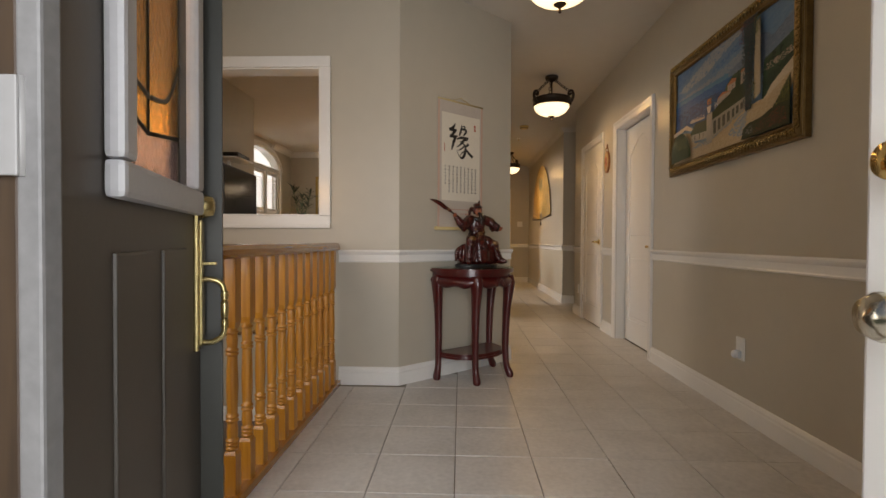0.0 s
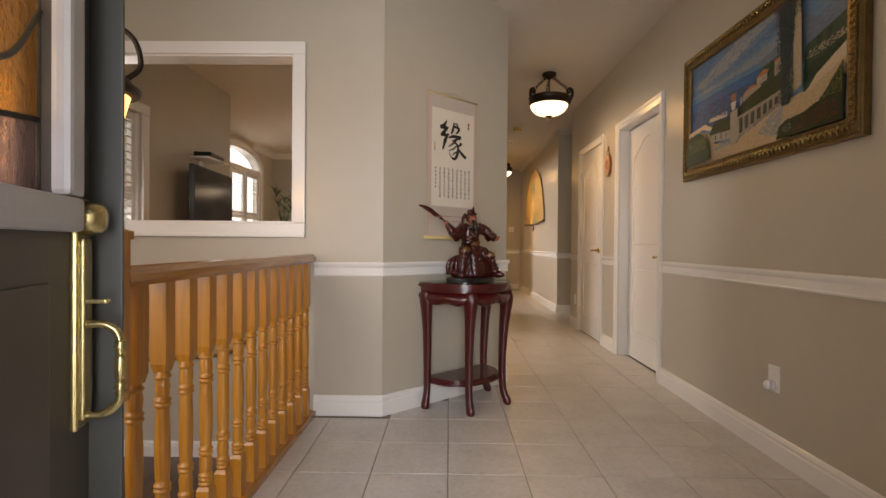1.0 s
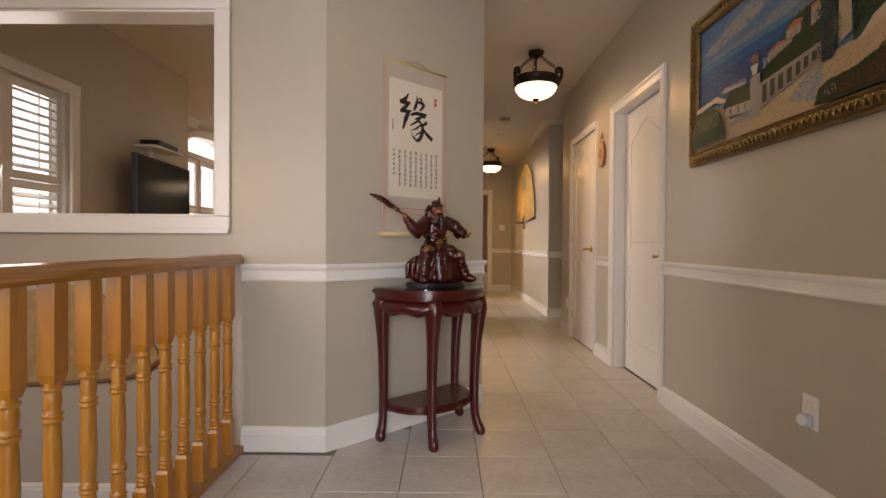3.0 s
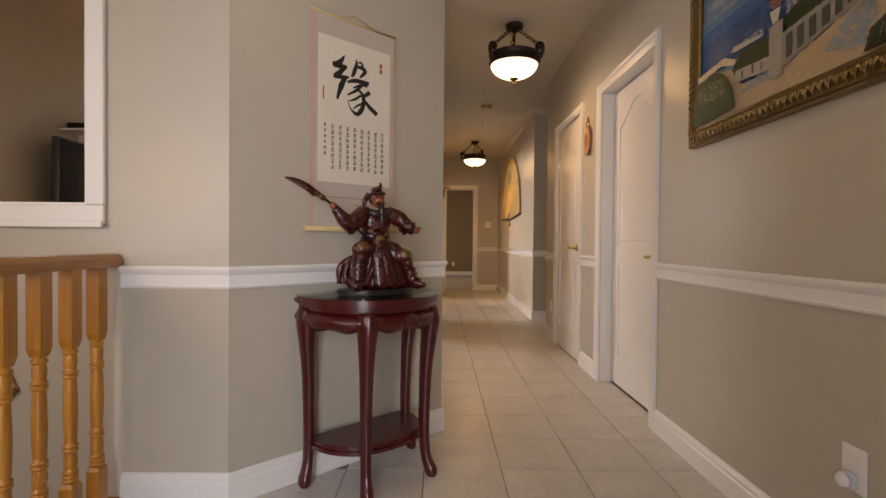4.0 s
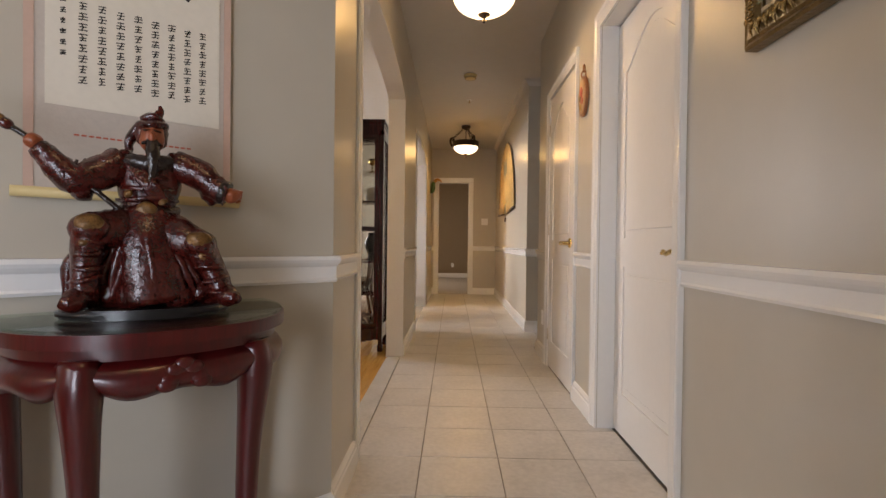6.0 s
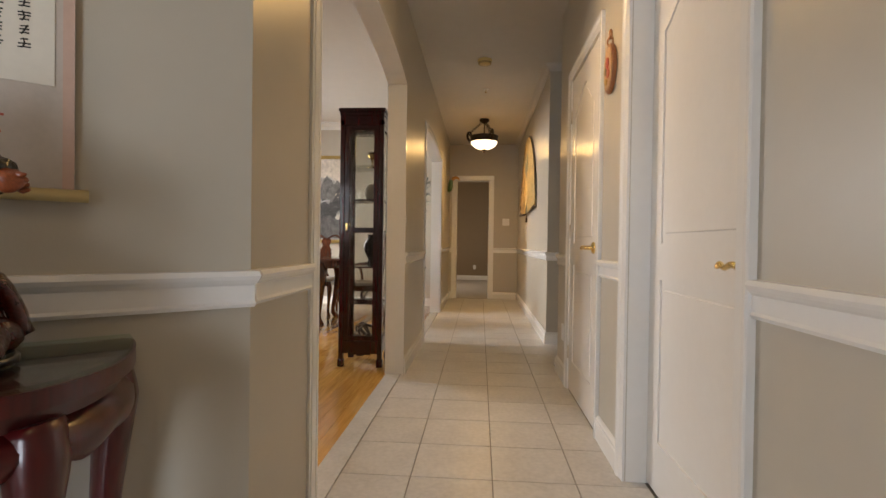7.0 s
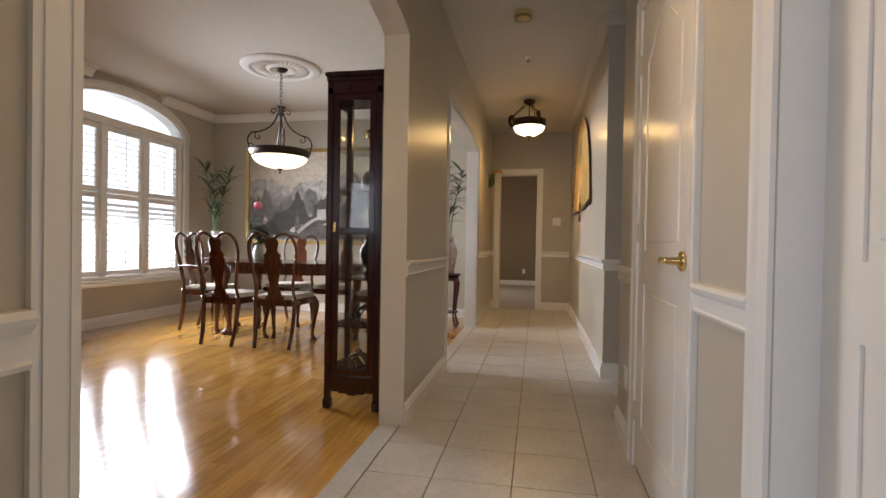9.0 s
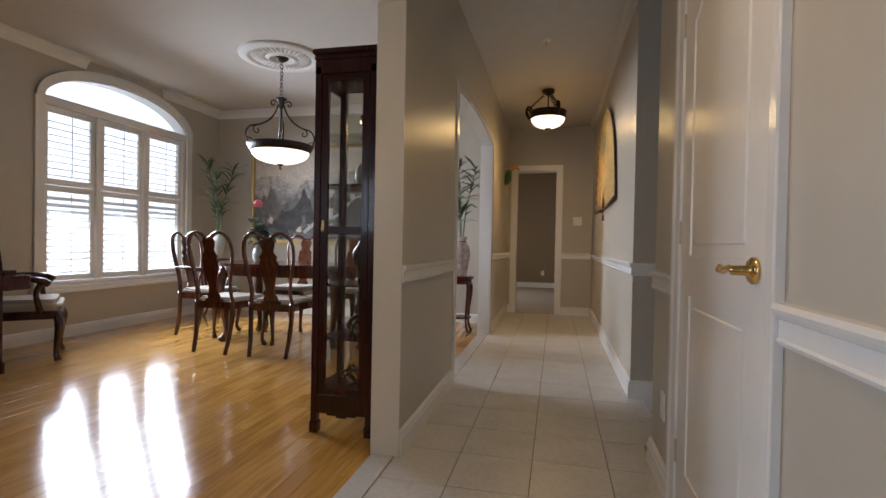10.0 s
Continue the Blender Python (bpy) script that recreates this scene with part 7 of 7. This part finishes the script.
def leaf_mesh(name, l, w, m):
    bm = bmesh.new()
    n = 6
    L, R, C = [], [], []
    for i in range(n + 1):
        t = i / n
        k = w * math.sin(math.pi * min(1, t * 0.93 + 0.05)) ** 0.8
        z = -0.35 * l * t * t
        C.append(bm.verts.new((0, l * t, z)))
        L.append(bm.verts.new((-k, l * t, z + 0.25 * k)))
        R.append(bm.verts.new((k, l * t, z + 0.25 * k)))
    for i in range(n):
        bm.faces.new((L[i], L[i + 1], C[i + 1], C[i]))
        bm.faces.new((C[i], C[i + 1], R[i + 1], R[i]))
    for f in bm.faces:
        f.smooth = True
    return mesh(name, bm, m)


LEAFM = leaf_mesh("leaf", 0.20, 0.0145, LEAF)


def bamboo(x, y, z, height, seed, spread=0.12):
    o = thing("bamboo_plant", pose(x, y, z), "slender green bamboo stems with narrow drooping leaves in a vase", "plant")
    rs = random.Random(seed)
    for k in range(3):
        a = 0.6 + 2.1 * k + rs.uniform(-0.4, 0.4)
        h = height * rs.uniform(0.72, 1.0)
        tip = (spread * 1.4 * math.cos(a), spread * 1.4 * math.sin(a), h)
        P = curve([(0.01 * math.cos(a), 0.01 * math.sin(a), -0.12), (0.3 * tip[0], 0.3 * tip[1], h * 0.4), (0.7 * tip[0], 0.7 * tip[1], h * 0.75), tip], 6)
        st = part("stalk", tube(bmesh.new(), P, [0.007 - 0.004 * i / len(P) + (0.0015 if i % 3 == 0 else 0) for i in range(len(P))], 6), STALK, o)
        for i in range(4, len(P)):
            for j in range(2 if i < len(P) - 1 else 3):
                q = new("leaf", LEAFM)
                q.parent = st
                sc = rs.uniform(0.85, 1.25)
                q.matrix_basis = Matrix.Translation(P[i]) @ Euler((radians(rs.uniform(15, 62)), 0, 2.6 * i + 3.1 * j + rs.uniform(-0.5, 0.5))).to_matrix().to_4x4() @ Matrix.Diagonal((sc, sc, sc, 1))
    return o


def plant_stand(x, y, h, label):
    o = thing("plant_stand", pose(x, y, 0), label, "stand")
    part("top", lathe(bmesh.new(), [(0, h - 0.025), (0.14, h - 0.025), (0.155, h - 0.015), (0.15, h), (0, h)], 28), ROSE, o)
    part("apron", lathe(bmesh.new(), [(0.115, h - 0.085), (0.13, h - 0.08), (0.125, h - 0.026), (0.11, h - 0.026)], 28), ROSE, o)
    for k in range(4):
        a = math.radians(45 + 90 * k)
        c, s = math.cos(a), math.sin(a)
        part("leg", profile_tube([(0.12 * c, 0.12 * s, h - 0.04), (0.15 * c, 0.15 * s, h * 0.78), (0.125 * c, 0.125 * s, h * 0.45), (0.115 * c, 0.115 * s, 0.12), (0.14 * c, 0.14 * s, 0.03), (0.16 * c, 0.16 * s, 0)], [0.018, 0.022, 0.015, 0.012, 0.016, 0.017], 3, 8), ROSE, o)
    part("lower_ring", lathe(bmesh.new(), [(0.10, 0.15), (0.125, 0.15), (0.125, 0.165), (0.10, 0.165)], 24), ROSE, o)


plant_stand(0.22, 10.12, 0.62, "round carved rosewood plant stand")
plant_stand(-3.0, 10.18, 0.74, "round carved rosewood plant stand in the corner")


def vase(x, y, z, h, m, label):
    o = thing("vase", pose(x, y, z + 0.0005), label, "vase")
    s = h / 0.45
    part("body", lathe(bmesh.new(), [(0, 0), (0.06 * s, 0), (0.065 * s, 0.02 * s), (0.085 * s, 0.12 * s), (0.105 * s, 0.25 * s), (0.09 * s, 0.34 * s), (0.05 * s, 0.39 * s), (0.06 * s, 0.44 * s), (0.07 * s, 0.45 * s), (0.05 * s, 0.445 * s), (0.04 * s, 0.39 * s), (0.0, 0.3 * s)], 28), m, o)
    part("neck_band", lathe(bmesh.new(), [(0.051 * s, 0.388 * s), (0.055 * s, 0.39 * s), (0.055 * s, 0.40 * s), (0.051 * s, 0.402 * s)], 28), mat("vase_blue_band", (0.10, 0.12, 0.22), 0.2), o)


PORC = mat("painted_porcelain", (0.44, 0.34, 0.31), 0.14, var=0.7, scale=16)
vase(0.22, 10.12, 0.62, 0.45, PORC, "tall painted porcelain vase on a plant stand")
bamboo(0.22, 10.12, 1.06, 1.02, 7, 0.11)
vase(-3.0, 10.18, 0.74, 0.36, mat("pale_glass_vase", (0.55, 0.58, 0.56), 0.1, var=0.1, scale=10), "pale glazed vase on a plant stand")
bamboo(-3.0, 10.18, 1.10, 0.90, 3, 0.13)


def flowers(x, y, z):
    v = thing("flower_vase", pose(x, y, z), "small pale vase of flowers on the dining table", "vase")
    part("body", lathe(bmesh.new(), [(0, 0.0005), (0.05, 0.0005), (0.075, 0.06), (0.06, 0.12), (0.04, 0.15), (0.05, 0.17), (0.03, 0.165), (0, 0.1)], 20), mat("celadon_vase", (0.35, 0.40, 0.36), 0.15), v)
    part("lip", lathe(bmesh.new(), [(0.046, 0.166), (0.053, 0.168), (0.053, 0.174), (0.046, 0.174)], 20), mat("celadon_lip", (0.40, 0.45, 0.41), 0.15), v)
    o = thing("flower_arrangement", pose(x, y, z + 0.16), "pink peony and green leaves in a vase", "flowers")
    rs = random.Random(9)
    pink = mat("pink_petal", (0.62, 0.13, 0.20), 0.6, var=0.25, scale=40)
    for k in range(9):
        a = rs.uniform(0, 6.28)
        h = rs.uniform(0.10, 0.34) if k else 0.44
        r = 0.09 if k else 0.03
        st = part("stem", profile_tube([(0, 0, -0.08), (0.3 * r * math.cos(a), 0.3 * r * math.sin(a), h * 0.5), (r * math.cos(a), r * math.sin(a), h)], [0.004, 0.003, 0.003], 4, 6), STALK, o)
        for j in range(7 if k else 3):
            q = new("leaf", LEAFM)
            q.parent = st
            t = rs.uniform(0.4, 1.0)
            q.matrix_basis = pose(r * math.cos(a) * t, r * math.sin(a) * t, h * t, rs.uniform(-10, 50), 0, rs.uniform(0, 360)) @ Matrix.Diagonal((2.0, 0.7, 0.7, 1))
        if k == 0:
            bm = bmesh.new()
            for i in range(46):
                th, ph = rs.uniform(0, 6.28), math.acos(rs.uniform(-0.5, 1))
                c = Vector((math.sin(ph) * math.cos(th), math.sin(ph) * math.sin(th), math.cos(ph)))
                q = bmesh.ops.create_uvsphere(bm, u_segments=6, v_segments=4, radius=0.026)
                mt = Matrix.Translation(c * 0.036) @ c.to_track_quat("Z", "Y").to_matrix().to_4x4() @ Matrix.Diagonal((1, 1, 0.28, 1))
                for vv in q["verts"]:
                    vv.co = mt @ vv.co
            part("bloom", bm, pink, st, "full pink bloom", pose(r * math.cos(a), r * math.sin(a), h))


flowers(-1.72, 9.15, 0.7655)


def ink_painting():
    x0, x1, z0, z1, y = -2.86, -0.90, 0.94, 2.28, YE - 0.002
    W, H = x1 - x0, z1 - z0
    o = thing("ink_landscape_painting", pose(x0, y, z0), "wide grey ink mountain landscape behind glass in a gilt frame", "painting")
    f = 0.05
    part("frame", cubes((0, -0.035, 0, W, 0, f), (0, -0.035, H - f, W, 0, H), (0, -0.035, f, f, 0, H - f), (W - f, -0.035, f, W, 0, H - f), bev=0.006), mat("gold_frame", (0.46, 0.32, 0.11), 0.3, 0.7, var=0.15, scale=20), o, "gilt frame")
    part("paper", cubes((f, -0.012, f, W - f, -0.004, H - f)), mat("ink_wash_paper", (0.60, 0.53, 0.44), 0.7, var=0.3, scale=2.6), o)
    for k, (base, amp, tone, right) in enumerate(((0.74, 0.14, 0.42, 0.04), (0.62, 0.24, 0.27, 0.06), (0.48, 0.30, 0.14, 0.14), (0.30, 0.28, 0.055, 0.19), (0.16, 0.18, 0.09, 0.12), (0.06, 0.08, 0.24, 0.0))):
        bm = bmesh.new()
        n = 90
        top = []
        for i in range(n + 1):
            u = i / n
            v = base - 0.10 + right * 2 * u + amp * (noise.noise(Vector((u * 4.2 + 7 * k, k, 0))) + 0.5 * noise.noise(Vector((u * 11 + k, 3, k))) + 0.25 * noise.noise(Vector((u * 34, k, 5))))
            top.append((f + u * (W - 2 * f), f + min(0.97, max(0.02, v)) * (H - 2 * f)))
        d = -0.0122 - 0.0005 * k
        for a, b in zip(top, top[1:]):
            lo = max(f, min(a[1], b[1]) - 0.34)
            vs = [bm.verts.new((px, d, pz)) for px, pz in ((a[0], lo), (b[0], lo), b, a)]
            bm.faces.new(vs)
        part("painted_ridge", bm, mat("ink_wash", (tone * 1.08, tone, tone * 0.90), 0.7, var=0.75, scale=12), o)
    bm = bmesh.new()
    M = Matrix(((1, 0, 0, 0), (0, 0, -1, -0.0155), (0, 1, 0, 0), (0, 0, 0, 1)))
    brush(bm, [(0.80, 0.16), (0.98, 0.30), (1.10, 0.36), (1.22, 0.36), (1.36, 0.46), (1.52, 0.62), (1.66, 0.66)], [0.05, 0.045, 0.04, 0.035, 0.03, 0.022, 0.015], M, 0.0002)
    for x, z, w2, h2 in ((1.16, 0.36, 0.07, 0.13), (1.50, 0.61, 0.04, 0.07)):
        prism(bm, [(x - w2, z), (x + w2, z), (x + w2 * 0.85, z + h2), (x - w2 * 0.85, z + h2)], M, 0.0006)
    part("painted_wall", bm, mat("pale_wash", (0.42, 0.40, 0.37), 0.7, var=0.5, scale=14), o)
    g = part("glazing", cubes((f, -0.026, f, W - f, -0.024, H - f)), glass("picture_glass", shine=0.014), o)
    g.visible_shadow = False


ink_painting()


def upholstered_armchair():
    o = thing("armchair", pose(-2.93, 7.72, 0, 0, 0, -42), "dark carved armchair with cream upholstered seat by the window", "armchair")
    for s in (-1, 1):
        part("front_leg", profile_tube([(s * 0.24, 0.23, 0.38), (s * 0.265, 0.255, 0.30), (s * 0.25, 0.24, 0.15), (s * 0.245, 0.235, 0.05), (s * 0.26, 0.25, 0.0)], [0.03, 0.034, 0.022, 0.02, 0.026]), CABW, o)
        part("rear_leg", profile_tube([(s * 0.21, -0.22, 0.42), (s * 0.21, -0.25, 0.2), (s * 0.20, -0.30, 0.0)], [0.024, 0.022, 0.02], 4, 8), CABW, o)
        part("arm", profile_tube([(s * 0.23, -0.25, 0.66), (s * 0.28, -0.05, 0.66), (s * 0.29, 0.13, 0.645), (s * 0.28, 0.19, 0.61)], [0.018, 0.02, 0.026, 0.026], 4, 8), CABW, o)
        part("arm_post", profile_tube([(s * 0.28, 0.14, 0.63), (s * 0.285, 0.11, 0.54), (s * 0.265, 0.13, 0.42), (s * 0.26, 0.14, 0.38)], [0.02, 0.019, 0.022, 0.022], 4, 8), CABW, o)
        part("back_post", profile_tube([(s * 0.22, -0.23, 0.40), (s * 0.23, -0.26, 0.7), (s * 0.21, -0.32, 0.98)], [0.022, 0.02, 0.018], 4, 8), CABW, o)
    part("seat_frame", slab(bmesh.new(), [(-0.23, -0.24), (0.23, -0.24), (0.275, 0.24), (0.2, 0.27), (-0.2, 0.27), (-0.275, 0.24)], 0.335, 0.40, 0.01), CABW, o)
    part("seat", slab(bmesh.new(), [(-0.215, -0.225), (0.215, -0.225), (0.27, 0.235), (0.195, 0.268), (-0.195, 0.268), (-0.27, 0.235)], 0.40, 0.49, 0.034), CUSHION, o, "plump cream upholstered seat")
    part("crest_rail", profile_tube([(-0.21, -0.32, 0.97), (-0.1, -0.335, 1.03), (0, -0.34, 1.05), (0.1, -0.335, 1.03), (0.21, -0.32, 0.97)], [0.022, 0.026, 0.028, 0.026, 0.022], 4, 8), CABW, o)
    bm = slab(bmesh.new(), [(-0.19, -0.02), (0.19, -0.02), (0.18, 0.02), (-0.18, 0.02)], 0.0, 0.48, 0.012)
    part("back_pad", bm, CUSHION, o, "cream upholstered back", pose(0, -0.26, 0.51, 8, 0, 0))


upholstered_armchair()


def piano():
    o = thing("upright_piano", pose(-3.385, 6.885, 0), "dark polished upright piano against the wall", "piano")
    w = 0.83
    part("lower_case", cubes((0, 0, 0.08, w, 0.43, 0.70), bev=0.006), CABW, o)
    bm = bmesh.new()
    prism(bm, [(0, 0.701), (0.43, 0.701), (0.42, 0.80), (0.385, 1.05), (0, 1.05)], Matrix(((0, 0, 1, 0), (1, 0, 0, 0), (0, 1, 0, 0), (0, 0, 0, 1))), w)
    part("upper_case", bm, CABW, o, "sloping upper panel")
    part("lid", cubes((-0.004, -0.005, 1.051, w + 0.006, 0.395, 1.068), bev=0.005), CABW, o)
    part("key_bed", cubes((0, 0.431, 0.59, w, 0.62, 0.70), bev=0.008), CABW, o)
    part("fall_board", cubes((0.03, 0.436, 0.702, w - 0.03, 0.60, 0.718), bev=0.006), CABW, o)
    for x in (0.0, w - 0.028):
        part("cheek", cubes((x, 0.436, 0.702, x + 0.028, 0.52, 0.74), bev=0.008), CABW, o)
    part("plinth", cubes((0, 0, 0, w, 0.445, 0.079), bev=0.006), CABW, o)


piano()

hall_outlet = thing("wall_outlet", Matrix.Translation((XR - 0.001, 6.78, 0.34)) @ Matrix.Rotation(radians(-90), 4, "Z"), "white wall outlet near the end of the hall wall", "outlet")
part("cover_plate", cubes((-0.036, -0.007, -0.058, 0.036, 0, 0.058), bev=0.003), PLASTIC, hall_outlet)
for dz in (-0.02, 0.02):
    part("socket", cubes((-0.017, -0.009, dz - 0.014, 0.017, -0.006, dz + 0.014), bev=0.003), PLASTIC, hall_outlet)

# ---- floor tiles, one object each ----


def tile_material():
    """Glazed tile, softly clouded and finely speckled; the clouds shift from tile to tile."""
    m = mat("ceramic_tile", (0.60, 0.578, 0.55), 0.33, var=0.16, scale=5.0, bump=0.04, bscale=25)
    nt = m.node_tree
    tc = next(n for n in nt.nodes if n.type == "TEX_COORD")
    oi = nt.nodes.new("ShaderNodeObjectInfo")
    ofs, ad = nt.nodes.new("ShaderNodeVectorMath"), nt.nodes.new("ShaderNodeVectorMath")
    ofs.operation = "SCALE"
    ofs.inputs[0].default_value = (7.1, 4.3, 2.9)
    nt.links.new(oi.outputs["Random"], ofs.inputs["Scale"])
    nt.links.new(tc.outputs["Object"], ad.inputs[0])
    nt.links.new(ofs.outputs[0], ad.inputs[1])
    for n in nt.nodes:
        if n.type == "TEX_NOISE" and n.inputs["Scale"].default_value < 60 and n.inputs["Detail"].default_value != 4:
            nt.links.new(ad.outputs[0], n.inputs["Vector"])
    return m


TILE = tile_material()
tm = {}


def tile_mesh(w, l):
    key = (round(w, 3), round(l, 3))
    if key not in tm:
        tm[key] = mesh("tile", cubes((0, 0, -0.012, w, l, 0), bev=0.0015), TILE)
    return tm[key]


def lay(x0, x1, y0, y1):
    o = new("tile", tile_mesh(x1 - x0, y1 - y0))
    o.parent = FLOOR
    o.location = (x0, y0, 0)


TX, TY, TP, TG = 0.180, 2.875, 0.335, 0.0045
for j in range(-6, 28):
    y0, y1 = TY + j * TP + TG / 2, TY + (j + 1) * TP - TG / 2
    for i in range(-3, 6):
        x0, x1 = TX + i * TP + TG / 2, TX + (i + 1) * TP - TG / 2
        left = -0.585 if y0 < 3.5 else (-0.17 if y0 < 3.8 else (0.18 if y0 < 4.3 else XL - 0.015))
        x0, x1 = max(x0, left), min(x1, 9 if 6.9 < y0 < 8.0 else (XR + 0.08 if D1[0] - 0.3 < y0 < D1[1] else XF if y0 > 7.9 else XR))
        yy0, yy1 = max(y0, 0.98), min(y1, 11.85)
        if x1 - x0 > 0.02 and yy1 - yy0 > 0.02:
            lay(x0, x1, yy0, yy1)

# ---- oak strips ----
rnd = random.Random(5)
PW = 0.083
pm = {}


def strip_mesh(l):
    if l not in pm:
        pm[l] = mesh("plank", cubes((0, 0, -0.01, PW - 0.0012, l, 0), bev=0.0008), PLANK)
    return pm[l]


far = bmesh.new()
made = 0
x = XL - 0.1262
while x > XW + 0.02:
    y = 3.72 + rnd.random() * -0.8
    while y < YE:
        l = rnd.choice((0.6, 0.9, 1.2, 1.5))
        y0, y1 = max(y, 3.72 if x < -0.3 else 4.4), min(y + l, YE)
        if y1 - y0 > 0.03:
            near = y1 > 6.2 and made < 300 and x > -2.9
            if near:
                o = new("plank", strip_mesh(round(y1 - y0 - 0.0012, 3)))
                o.parent = WOODFLOOR
                o.matrix_basis = pose(x - PW, y0, -0.0004, rnd.uniform(-0.03, 0.03), rnd.uniform(-0.22, 0.22), 0)
                made += 1
            else:
                box(far, x - PW, y0, -0.01, x - 0.0012, y1 - 0.0012, 0)
        y += l
    x -= PW
tagged(part("planks_beyond", far, PLANK, WOODFLOOR), kind="stuff")
